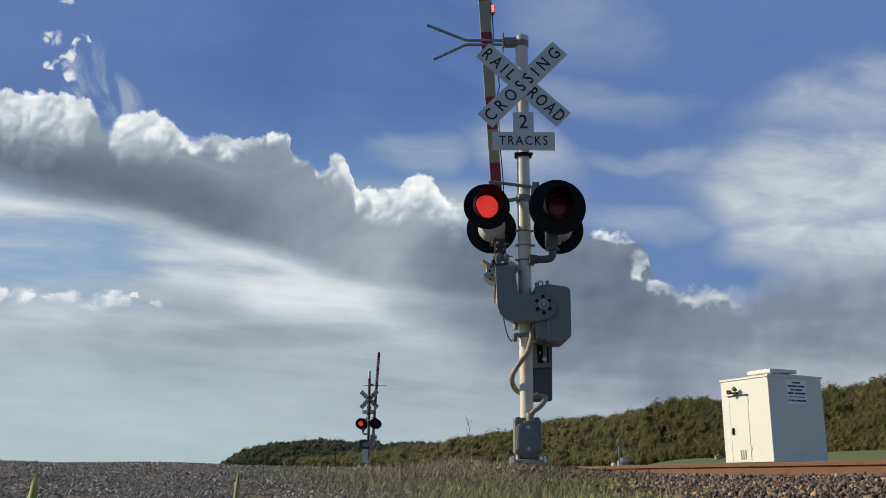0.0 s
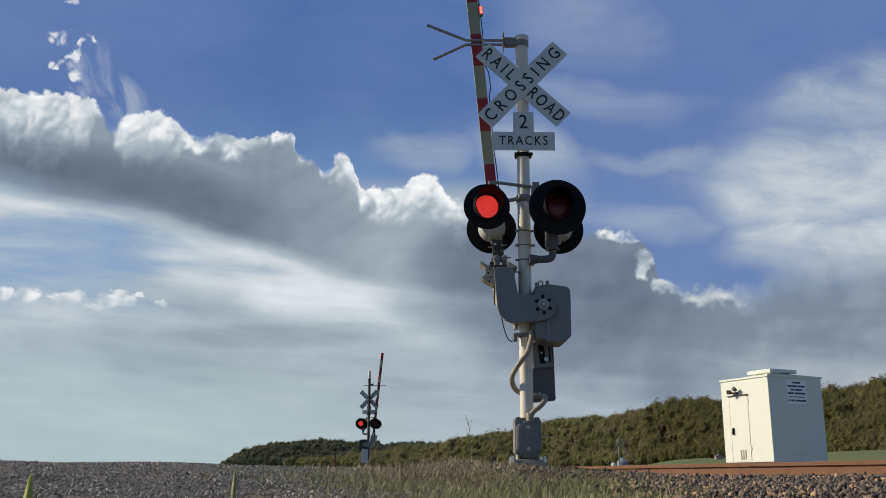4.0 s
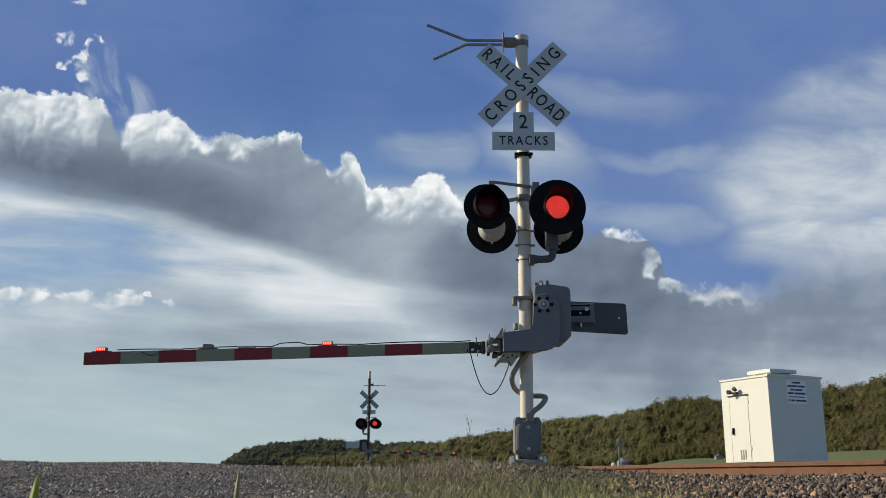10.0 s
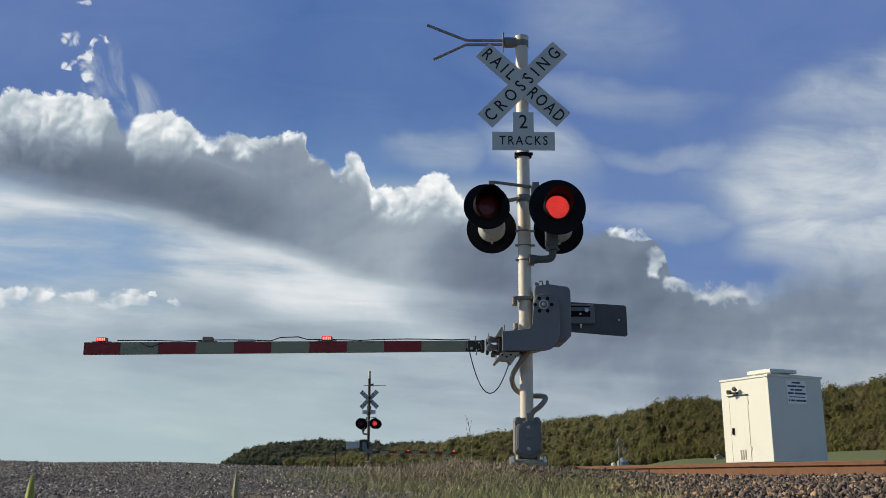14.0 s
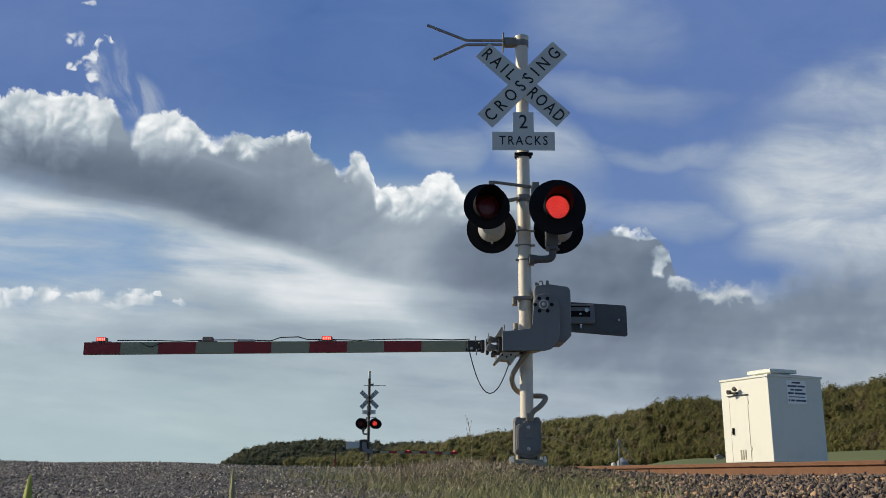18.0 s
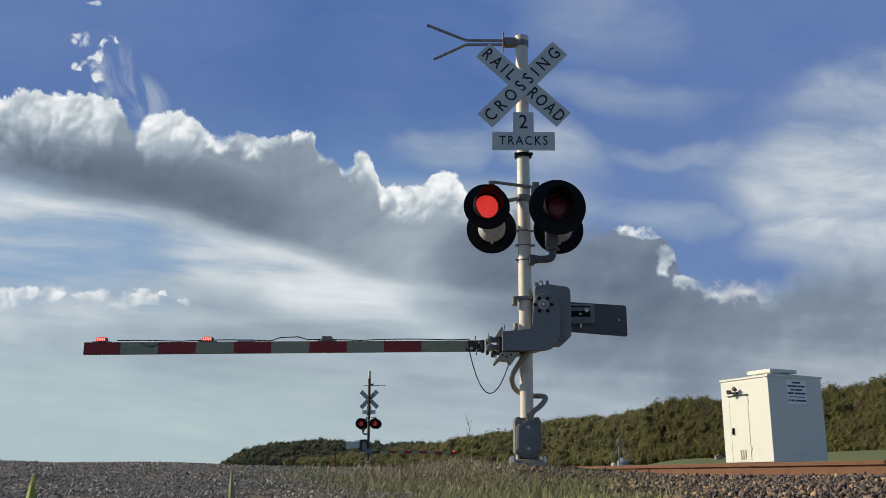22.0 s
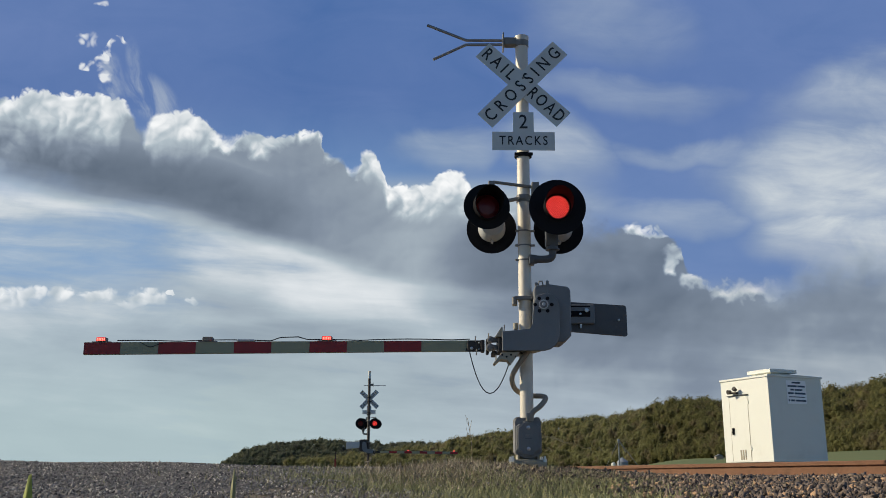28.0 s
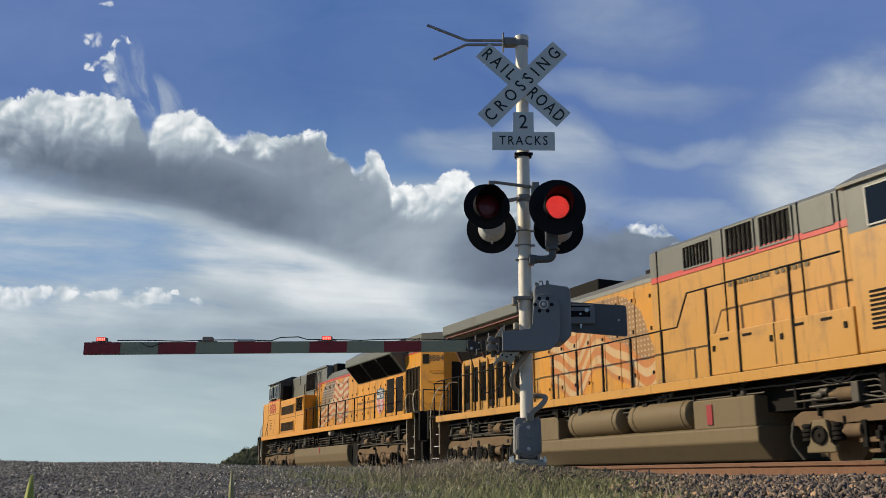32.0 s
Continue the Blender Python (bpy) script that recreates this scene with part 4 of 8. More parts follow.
    def block(*q):
        return lambda bm: box(bm, *q, 0.006)
    bits("bracket_block", M["under_dark"], gate, [block(-0.47, -0.425, -0.2, 0.12, -0.475, -0.335), block(-0.585, -0.555, -0.06, 0.09, -0.475, -0.325), block(-0.64, -0.60, -0.05, 0.08, -0.455, -0.335), block(-0.53, -0.48, -0.1, 0.1, -0.50, -0.455)], "dark bracket fitting")
    bits("end_plate", M["under_dark"], gate, [block(-0.78, -0.62, -0.022, -0.004, -0.455, -0.335)], "dark plate bolted on the arm's end")
    bits("bolt", M["chrome"], gate, [flat_bolt(0.016, -0.735, -0.022, -0.42), flat_bolt(0.008, -0.66, -0.022, -0.36), flat_bolt(0.008, -0.66, -0.022, -0.43)])
    bits("pin", M["castgrey"], gate, [(lambda x, z: lambda bm: tube(bm, [(x, -0.1, z - 0.03), (x + 0.005, -0.1, z + 0.03)], 0.007, 6))(x, z) for x, z in ((-0.40, -0.215), (-0.70, -0.33), (-0.565, -0.30), (-0.49, -0.52), (-0.69, -0.47))])
    bm = bmesh.new()
    lathe(bm, [(0.05, 0.0), (0.05, 0.006), (0.038, 0.006), (0.038, 0.0)], Matrix.Translation((0, gy - 0.034, 0)) @ Matrix.Rotation(radians(90), 4, "X"), 24, 0, False)
    part("hub_ring", bm, M["lightgrey"], gate, "pale ring round the hub", True)
    bits("hub_screw", M["lightgrey"], gate, [flat_bolt(0.018, 0.0, gy - 0.046, 0.0, 0.006)], "pale screw head", True)
    # the arm itself with red and white bands
    ax0, ax1, az = -0.66, -4.79, -0.39
    bm = bmesh.new()
    prism(bm, [(ax1, az - 0.066 - 0.028), (ax0, az - 0.058), (ax0, az + 0.058), (ax1, az + 0.066 - 0.028)], "y", 0.005, 0.035, 0, 0.003)
    part("arm_board", bm, M["gatewhite"], gate, "long white board of the gate")
    bounds = [-4.79, -4.41, -4.01, -3.62, -3.22, -2.83, -2.43, -2.04, -1.65, -1.26, -0.86]
    for i in range(0, 9, 2):
        x0, x1 = bounds[i], bounds[i + 1]
        bm = bmesh.new()
        def edge(x, up):
            k = (x - ax0) / (ax1 - ax0)
            return az - 0.028 * k + up * (0.058 + 0.008 * k - 0.004)
        prism(bm, [(x0, edge(x0, -1)), (x1, edge(x1, -1)), (x1, edge(x1, 1)), (x0, edge(x0, 1))], "y", 0.0015, 0.0385)
        part("red_band", bm, M["gatered"], gate, "red reflective band")
    bm = bmesh.new()
    prism(bm, [(-0.80, az - 0.05), (-0.66, az - 0.055), (-0.66, az + 0.055), (-0.76, az + 0.05)], "y", -0.002, 0.042)
    part("arm_sleeve", bm, M["under_dark"], gate, "worn dark end sleeve")
    # cables along the arm
    bm = bmesh.new()
    pts = [(x, 0.02, edge(x, 1) + 0.012 + 0.012 * abs(math.sin(x * 3.3)) + (0.03 if -2.75 < x < -2.5 else 0)) for x in np.linspace(-4.45, -0.75, 40)]
    tube(bm, pts, 0.006, 6)
    tube(bm, curved([(-4.2, -0.001, edge(-4.2, 1)), (-4.1, -0.001, edge(-4.1, 0.2)), (-4.02, -0.001, edge(-4.02, 0.6)), (-3.93, -0.001, edge(-3.93, 1))], 4), 0.004, 5)
    part("arm_cable", bm, M["cable"], gate, "thin black cable")
    bm = bmesh.new()
    box(bm, -3.10 - 0.09, -3.10 + 0.09, -0.01, 0.05, edge(-3, 1) + 0.002, edge(-3, 1) + 0.026, 0.006)
    part("splice_box", bm, M["lightgrey"], gate, "", False)
    lamps = []
    for x, role in ((-4.61, 0), (-3.50, -1), (-2.25, 1)):
        zt = edge(x, 1)
        lens = gate_lamp(gate, x, zt, role <= 0, role == 0)
        lens_pos = (x, 0.057 if far else -0.017, zt + 0.031)
        lens.matrix_basis = pose(*lens_pos, 0, 0, 180 if far else 0)
        lamps.append((lens, role, lens_pos))
    # counterweight
    bm = bmesh.new()
    prism(bm, [(0.27, -0.20), (0.93, -0.255), (0.95, -0.24), (0.95, 0.065), (0.93, 0.083), (0.27, 0.125)], "y", 0.235, 0.265, 0, 0.004)
    part("counterweight_plate", bm, M["lightgrey"] if far else M["weight"], gate, "grey counterweight plate")
    bm = bmesh.new()
    box(bm, 0.25, 0.60, 0.19, 0.235, -0.125, 0.085, 0.012)
    slide = part("weight_slide", bm, M["steel"], gate, "light grey slotted slide on the counterweight")
    bits("slide_slot", M["black"], slide, [lambda bm: box(bm, 0.30, 0.55, 0.184, 0.2, -0.05, 0.012, 0.006), lambda bm: box(bm, 0.27, 0.55, 0.186, 0.2, 0.055, 0.072, 0.004)], "dark slot")
    def weight_bolt(r, x, y, z):
        return lambda bm: lathe(bm, [(r, 0), (r, 0.02), (0.001, 0.022)], Matrix.Translation((x, y, z)) @ Matrix.Rotation(radians(90), 4, "X"), 10)
    bits("bolt", M["chrome"], gate, [weight_bolt(0.013, 0.86, 0.235, -0.08), weight_bolt(0.022, 0.51, 0.19, 0.02), weight_bolt(0.012, 0.33, 0.183, -0.022), weight_bolt(0.012, 0.44, 0.183, -0.022), lambda bm: box(bm, 0.435, 0.455, 0.2, 0.235, -0.17, -0.125, 0.004)], "bright bolt head")
    # slack cable from the arm to the mast, in short stiff links
    links = []
    if not far:
        for k in range(CABLE_LINKS):
            bm = bmesh.new()
            half = CABLE_LONG / CABLE_LINKS * 0.56
            tube(bm, [(0, 0, -half), (0, 0, half)], 0.0055, 8)
            links.append(part("cable_link", bm, M["cable"], sig, "short piece of a thin black hanging cable", True))
    return sig, gate, led, lamps, links


near_signal = crossing_signal(pose(0.858, 9.65, -0.018, 0, 0.4, 0), "silver mast with crossbuck, flashing red lights and swinging gate")
far_signal = crossing_signal(pose(-3.87, 49.0, -0.02, 0, 0, 180), "distant mast with crossbuck, red lights and gate", True, 3.87, 3.22)


def right_lit(t):
    return ((t - FLASH_AT) % FLASH_TURN) < FLASH_ON


def flips(base, late, on_when_right, lit_turn, axis):
    """Rows of a disc that turns over as its lamp goes on or off."""
    rows, t = [], 0.0
    ev = []
    k = -1
    while True:
        a = FLASH_AT + late + k * FLASH_TURN
        if a > 32:
            break
        ev += [(a, True), (a + FLASH_ON, False)]
        k += 1
    on = right_lit(0.0 - late) == on_when_right
    turn = lambda a: Matrix.Translation(base) @ pose(0, 0, 0, 0, 0, a)
    lit, dark = lit_turn, lit_turn + 178
    now = lit if on else dark
    rows.append((0.0, turn(now)))
    for a, right in ev:
        first = math.ceil(a * FPS - 0.45) - 1
        then = dark if now == lit else lit
        if first < 2 or first > 31.9 * FPS:
            continue
        rows += [((first + j) / FPS, turn(now + (then - now) * j / 2)) for j in range(3)]
        now = then
    rows.append((32.0, turn(now)))
    return rows


# ---- equipment cabinet beyond the tracks ----
CAB_TURN = -math.degrees(THETA)


def equipment_cabinet(m):
    cab = empty("equipment_cabinet", m, "cream white metal signal cabinet with a door beside the tracks", "cabinet")
    L, D, H = 2.08, 2.15, 2.57      # along the track, across, high; local x across (towards the far side), y along the track, origin at the near corner
    bm = bmesh.new()
    box(bm, 0, D, 0, L, 0.0, H - 0.05, 0.012)
    part("body", bm, M["cream"], cab)
    bm = bmesh.new()
    prism(bm, [(-0.03, H - 0.06), (D + 0.03, H - 0.06), (D + 0.03, H), (D * 0.5, H + 0.03), (-0.03, H)], "y", -0.03, L + 0.03, 0, 0.006)
    part("roof", bm, M["cream"], cab, "slightly pitched white roof")
    bm = bmesh.new()
    box(bm, 0.18, 1.25, 0.05, 1.05, H + 0.08, H + 0.19, 0.012)
    box(bm, 0.3, 1.1, 0.2, 0.95, H - 0.01, H + 0.08, 0.0)
    part("roof_vent", bm, M["cream"], cab, "flat white roof vent cap")
    bm = bmesh.new()
    box(bm, -0.008, 0.0, 0.92, 1.72, 0.04, 1.98, 0.002)
    door = part("door", bm, M["cream"], cab, "closed cream door")
    bm = bmesh.new()
    box(bm, -0.009, -0.002, 0.909, 0.917, 0.05, 1.99)
    box(bm, -0.009, -0.002, 1.723, 1.731, 0.05, 1.99)
    part("door_gap", bm, M["conduit"], cab, "tan door seam")
    bm = bmesh.new()
    box(bm, -0.03, -0.016, 1.56, 1.66, 0.85, 1.05, 0.004)
    tube(bm, [(-0.05, 1.61, 0.84), (-0.06, 1.61, 0.92), (-0.03, 1.61, 1.02)], 0.016, 8)
    part("handle", bm, M["black"], door, "black door handle")
    bm = bmesh.new()
    for k in range(3):
        box(bm, -0.022, -0.01, 1.12 + 0.1 * k, 1.17 + 0.1 * k, 0.08, 0.38, 0.002)
    part("vent_slot", bm, M["tanplate"], door, "narrow vent slots")
    bm = bmesh.new()
    box(bm, -0.05, 0.0, 0.86, 1.78, 2.03, 2.05, 0.003)
    part("drip_rail", bm, M["under_dark"], cab, "dark drip rail over the door")
    bm = bmesh.new()
    box(bm, -0.14, 0.0, 1.3, 1.56, 2.09, 2.14, 0.006)
    lathe(bm, [(0.05, 0.0), (0.07, 0.12)], Matrix.Translation((-0.12, 1.5, 2.16)) @ Matrix.Rotation(radians(-100), 4, "Y"), 12)
    lathe(bm, [(0.05, 0.0), (0.07, 0.12)], Matrix.Translation((-0.08, 1.3, 2.19)) @ Matrix.Rotation(radians(-60), 4, "Y"), 12)
    part("floodlight", bm, M["under_dark"], cab, "twin floodlights over the door")
    for z in (0.35, 1.75):
        bm = bmesh.new()
        box(bm, -0.03, 0.0, 0.87, 0.94, z, z + 0.1, 0.004)
        part("hinge", bm, M["cream"], cab)
    bm = bmesh.new()
    box(bm, 0.72, 1.5, -0.012, -0.002, 1.72, 2.42, 0.002)
    sign = part("sign", bm, M["signface"], cab, "white sign with lines of dark lettering")
    for k, (wd, hh) in enumerate(((0.28, 0.085), (0.56, 0.09), (0.40, 0.085), (0.58, 0.09), (0.52, 0.045), (0.56, 0.09))):
        bm = bmesh.new()
        z = 2.36 - k * 0.108
        x0 = 1.11 - wd * 0.62
        for share in ((1.0,), (0.52, 0.42), (0.3, 0.62), (0.33, 0.6), (1.0,), (0.08, 0.22, 0.6))[k]:
            x1 = x0 + wd * 1.24 * share
            box(bm, x0, x1, -0.0145, -0.0125, z - hh * 0.3, z + hh * 0.3)
            x0 = x1 + wd * 1.24 * 0.055
        part("text_bar", bm, M["bluebars"], sign)
    bm = bmesh.new()
    for x in (0.25, D - 0.25):
        box(bm, x - 0.12, x + 0.12, 0.1, L - 0.1, -0.9, 0.0, 0.01)
    part("footing", bm, M["concrete"], cab, "concrete footing blocks")
    return cab


equipment_cabinet(Matrix.Translation((9.76, 28.0, 0.30)) @ pose(0, 0, 0, 0, 0, -CAB_TURN))

# ---- roadside marker, weed, near blades ----
bm = bmesh.new()
box(bm, -0.03, 0.03, -0.01, 0.01, -0.5, 1.15, 0.004)
marker = part("marker_post", bm, M["darkmast"], None, "slim dark marker post with a red band")
marker.matrix_world = pose(-5.55, 49, 0)
tagged(marker, category="post")
for z in (0.3,):
    bm = bmesh.new()
    box(bm, -0.05, 0.05, -0.014, 0.014, z, z + 0.5, 0.002)
    part("band", bm, painted("marker red", (0.30, 0.05, 0.03), 0.5), marker, "orange red band")

bm = bmesh.new()
tube(bm, curved([(0, 0, 0), (0.01, 0, 0.25), (-0.005, 0.01, 0.5)], 5), 0.004, 5)
for k, (dx, z) in enumerate(((0.06, 0.2), (-0.05, 0.27), (0.05, 0.34), (-0.04, 0.4))):
    tube(bm, [(0.005, 0, z), (dx * 0.5, 0.01, z + 0.05), (dx, 0.0, z + 0.13)], 0.0025, 4)
weed = part("dry_weed", bm, M["straw"], None, "tall bare dry weed stalk on the verge")
weed.matrix_world = pose(0.29, 9.3, float(ground_z(0.29, 9.3)), 0, -6, 30) @ Matrix.Diagonal((0.7, 0.7, 0.9, 1))
tagged(weed, category="weed")

BLADES = []
for x, y, h, w, tint in ((-0.40, 0.93, 0.128, 0.0062, ((0.30, 0.34, 0.05), (0.36, 0.38, 0.06))), (-0.363, 1.66, 0.152, 0.0048, ((0.24, 0.24, 0.10), (0.34, 0.31, 0.16)))):
    bm = bmesh.new()
    add(bm, [(-w, 0, 0), (w, 0, 0), (w * 0.95, 0.002, h * 0.8), (-w * 0.95, 0.002, h * 0.75), (w * 0.25, 0.006, h), (-w * 0.2, 0.006, h * 0.99), (0, -w * 0.3, 0), (0, -w * 0.3, h * 0.78)],
        [(0, 6, 7, 3), (6, 1, 2, 7), (3, 7, 5), (7, 2, 4), (7, 4, 5)])
    ob = part("grass_blade", bm, leaf_mat("fresh blade", *tint), None, "single upright green grass blade close to the ground" if y < 1.5 else "single upright half-dry grass blade close to the ground")
    tagged(ob, category="grass", group="single blades")
    ob.matrix_world = pose(x, y, float(ground_z(x, y)) - 0.005)
    BLADES.append((ob, (x, y, float(ground_z(x, y)) - 0.005)))

# ---- wooded bluffs ----
HZ = 847.6
FOC = 1640.0


def up_at(y, dist):
    """Height of what shows at the picture's height y at that distance."""
    return (HZ - y) / FOC * dist


def bluff(name, azs, foot, top_line, dist, deep, material, label):
    """A slope whose crest follows a skyline. azs: picture's x; foot, top_line: heights; dist: distance of the foot."""
    xs = np.linspace(azs[0], azs[1], 140)
    px, py = [p[0] for p in top_line], [p[1] for p in top_line]
    ts = np.linspace(0, 1, 16)
    def put(U, V):
        D0 = np.interp(U, [p[0] for p in dist], [p[1] for p in dist])
        D = D0 + deep * V
        Zt = up_at(np.interp(U, px, py) + 3, D0 + deep) - 8.5
        Zf = up_at(np.interp(U, [p[0] for p in foot], [p[1] for p in foot]), D0 + 0) - 4.0
        prof = np.sin(V * math.pi / 2) ** 0.9
        Z = Zf + (Zt - Zf) * prof
        Z = Z + (V > 0) * (V < 1) * 5 * np.sin(U * 0.031 + V * 3) * np.sin(V * math.pi) * (Zt - Zf) / 60
        tx = (U - 784) / 1690.0
        Y = D / np.sqrt(1 + tx ** 2)
        return Y * tx, Y, Z
    ob = sheet(name, xs, ts, put, material)
    tagged(ob, label, "hill", kind="structure")
    return put


SKY_R = [(500, 822), (560, 815), (640, 804), (700, 797), (760, 792), (830, 777), (900, 764), (1000, 749), (1080, 739), (1170, 729), (1260, 717), (1400, 712), (1480, 709), (1568, 704), (1700, 698), (2100, 700)]
SKY_L = [(388, 823), (410, 808), (425, 800), (442, 793), (480, 785), (560, 781), (640, 785), (740, 784), (800, 790), (900, 798), (1000, 805)]
hillmat = painted("leaf litter slope", (0.035, 0.036, 0.018), 0.95, 0, 0.3, 0.3, 0.02, 0)
put_r = bluff("wooded_bluff", (500, 2100), [(500, 824), (1000, 826), (1180, 819), (1280, 812), (1568, 806), (2100, 800)], SKY_R, [(500, 1250), (800, 1000), (1200, 700), (1568, 520), (2100, 420)], 130, hillmat, "wooded bluff in early spring leaf")
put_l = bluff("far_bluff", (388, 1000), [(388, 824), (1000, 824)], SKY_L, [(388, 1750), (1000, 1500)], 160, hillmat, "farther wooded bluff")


def foliage(name, dark, light, warm):
    m, t, b, co = start(name)
    geo = t.nodes.new("ShaderNodeNewGeometry")
    r = Val(t, geo.outputs["Random Per Island"])
    n1 = noise_val(t, co, 1.1, 4, 0.6)
    n2 = noise_val(t, co, 0.012, 4, 0.6)
    tree = noise_val(t, co, 0.13, 2, 0.5)
    col = blend(t, (tree.step(0.3, 0.7) * 0.7 + (n1 - 0.5) * 0.35 + (r - 0.5) * 0.25 + 0.12).clamp(), dark, light)
    col = blend(t, noise_val(t, co, 0.07, 3, 0.6).step(0.48, 0.66) * 0.75, col, warm)
    col = blend(t, n2.step(0.5, 0.7) * 0.3, col, light)
    t.links.new(col, b.inputs["Base Color"])
    b.inputs["Roughness"].default_value = 0.95
    b.inputs["Specular IOR Level"].default_value = 0.05
    through_leaf = t.nodes.new("ShaderNodeBsdfTranslucent")
    t.links.new(col, through_leaf.inputs[0])
    mix = t.nodes.new("ShaderNodeMixShader")
    mix.inputs[0].default_value = 0.55
    t.links.new(b.outputs[0], mix.inputs[1])
    t.links.new(through_leaf.outputs[0], mix.inputs[2])
    t.links.new(mix.outputs[0], t.nodes["Material Output"].inputs[0])
    return m


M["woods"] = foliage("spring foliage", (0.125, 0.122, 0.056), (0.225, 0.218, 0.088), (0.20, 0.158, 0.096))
# The two farther stands carry distance haze in paler, greyer leaf colours.
M["hazewoods"] = foliage("spring foliage paled for haze", (0.175, 0.172, 0.085), (0.29, 0.285, 0.125), (0.26, 0.21, 0.135))
M["farhazewoods"] = foliage("far foliage greyed for haze", (0.15, 0.165, 0.11), (0.19, 0.205, 0.13), (0.18, 0.17, 0.13))


def crown(seed, sprays):
    """A crown in a few lobes, covered with small leaf sprays that lie roughly along its surface."""
    r = np.random.default_rng(seed)
    lobes = [(np.array([0, 0, 0.5]), 0.70)] + [(np.array([0.5 * math.cos(a), 0.5 * math.sin(a), r.uniform(0.05, 0.7)]), r.uniform(0.36, 0.52)) for a in r.uniform(0, 2 * math.pi, 5)]
    V, Fc = [], []
    for at, big in lobes:
        v, f = ico(1, seed, 0.3)
        base = len(V)
        V += [tuple(at + np.array(p) * big * 0.62) for p in v]
        Fc += [tuple(base + i for i in q) for q in f]
    for k in range(sprays):
        at, big = lobes[k % 6 if k % 2 else 0]
        d = r.normal(0, 1, 3)
        d /= np.linalg.norm(d)
        c = at + d * big * r.uniform(0.84, 1.10)
        q = r.normal(0, 1, (3, 3))
        q -= 0.6 * (q @ d)[:, None] * d[None]
        q = c + r.uniform(0.06, 0.13) * q / np.linalg.norm(q, axis=1)[:, None]
        base = len(V)
        V += [tuple(w) for w in q]
        Fc.append((base, base + 1, base + 2))
    return V, Fc


def woods(name, put, xr, n, size, vr, label, material, sprays):
    for k in range(6):
        U, V = rng.uniform(*xr, n // 6), rng.uniform(*vr, n // 6) ** 0.85
        V = np.where(rng.uniform(0, 1, n // 6) > 0.84, V * 0.08, V)
        X, Y, Z = put(U, V)
        s = rng.uniform(*size, len(X)) * np.where(rng.uniform(0, 1, len(X)) > 0.9, 1.25, 1.0)
        sc = np.stack([s * rng.uniform(0.85, 1.15, len(X)), s, s * rng.uniform(0.85, 1.45, len(X))], 1)
        many(name, crown(k, sprays), places(X, Y, Z + s * 0.5, turns(rng, len(X), 0.2), sc), material, label, "woods")


woods("bluff_woods", put_r, (1120, 1660), 1500, (3.4, 6.4), (0.0, 1.0), "dense spring woods covering the bluff", M["woods"], 330)
woods("bluff_woods", put_r, (505, 1150), 1650, (3.4, 6.4), (0.0, 1.0), "spring woods on the bluff's farther end, paled for haze", M["hazewoods"], 280)
woods("far_bluff_woods", put_l, (392, 1000), 2300, (3.6, 6.4), (0.0, 1.0), "far spring woods covering the bluff, greyed for haze", M["farhazewoods"], 150)

# ---- farm in the distance ----
DF = 430.0


def farm_at(x, y=0.0):
    tx = (x - 784) / 1690.0
    Y = DF / math.sqrt(1 + tx * tx)
    return Y * tx, Y


fx, fy = farm_at(1103)
fz = up_at(829, DF)
metal = painted("corrugated galvanised steel", (0.27, 0.29, 0.32), 0.5, 0.2, 0.1, 3, 0.5, 0.0)
grain_bin = empty("grain_bin", pose(fx, fy, fz), "round galvanised grain bin with conical roof", "grain bin")
bm = bmesh.new()
lathe(bm, [(2.5, -3.0), (2.5, 2.3)], None, 28)
part("wall", bm, metal, grain_bin, "", True)
bm = bmesh.new()
lathe(bm, [(2.65, 2.2), (0.4, 4.0), (0.4, 4.3), (0.001, 4.4)], None, 28)
part("roof", bm, metal, grain_bin, "", True)
fx2, fy2 = farm_at(1094)
leg = empty("grain_elevator", pose(fx2, fy2 - 5, fz), "tall thin grain elevator leg with spouts", "elevator leg")
bm = bmesh.new()
box(bm, -0.22, 0.22, -0.2, 0.2, -3, 10.9, 0.0)
part("tower", bm, metal, leg)
bm = bmesh.new()
box(bm, -0.5, 0.5, -0.45, 0.45, 10.9, 12.0, 0.12)
part("head", bm, metal, leg)
for dx, z1 in ((9.5, -1.5), (3.2, 5.8), (-6.5, -1.0)):
    bm = bmesh.new()
    tube(bm, [(0, 0, 11.5), (dx, 0, z1)], 0.13 if dx > 0 else 0.06, 6)
    part("spout" if dx > 0 else "guy_wire", bm, metal, leg)
fx3, fy3 = farm_at(1087)
bm = bmesh.new()
lathe(bm, [(1.0, -3), (1.0, 1.3), (0.5, 1.9), (0.001, 2.0)], None, 16)
tank = part("small_tank", bm, M["cream"], None, "small white farm tank", True)
tank.matrix_world = pose(fx3, fy3, fz)
tagged(tank, category="tank")
fx4, fy4 = farm_at(1275)
shed = empty("shed", pose(fx4, fy4, up_at(817, DF)), "small tan shed at the foot of the woods", "shed")
bm = bmesh.new()
box(bm, -1.6, 1.6, -1.4, 1.4, -3, 1.2)
part("wall", bm, M["conduit"], shed)
bm = bmesh.new()
prism(bm, [(-1.8, 1.15), (1.8, 1.15), (0, 2.2)], "y", -1.6, 1.6)
part("roof", bm, M["castgrey"], shed)


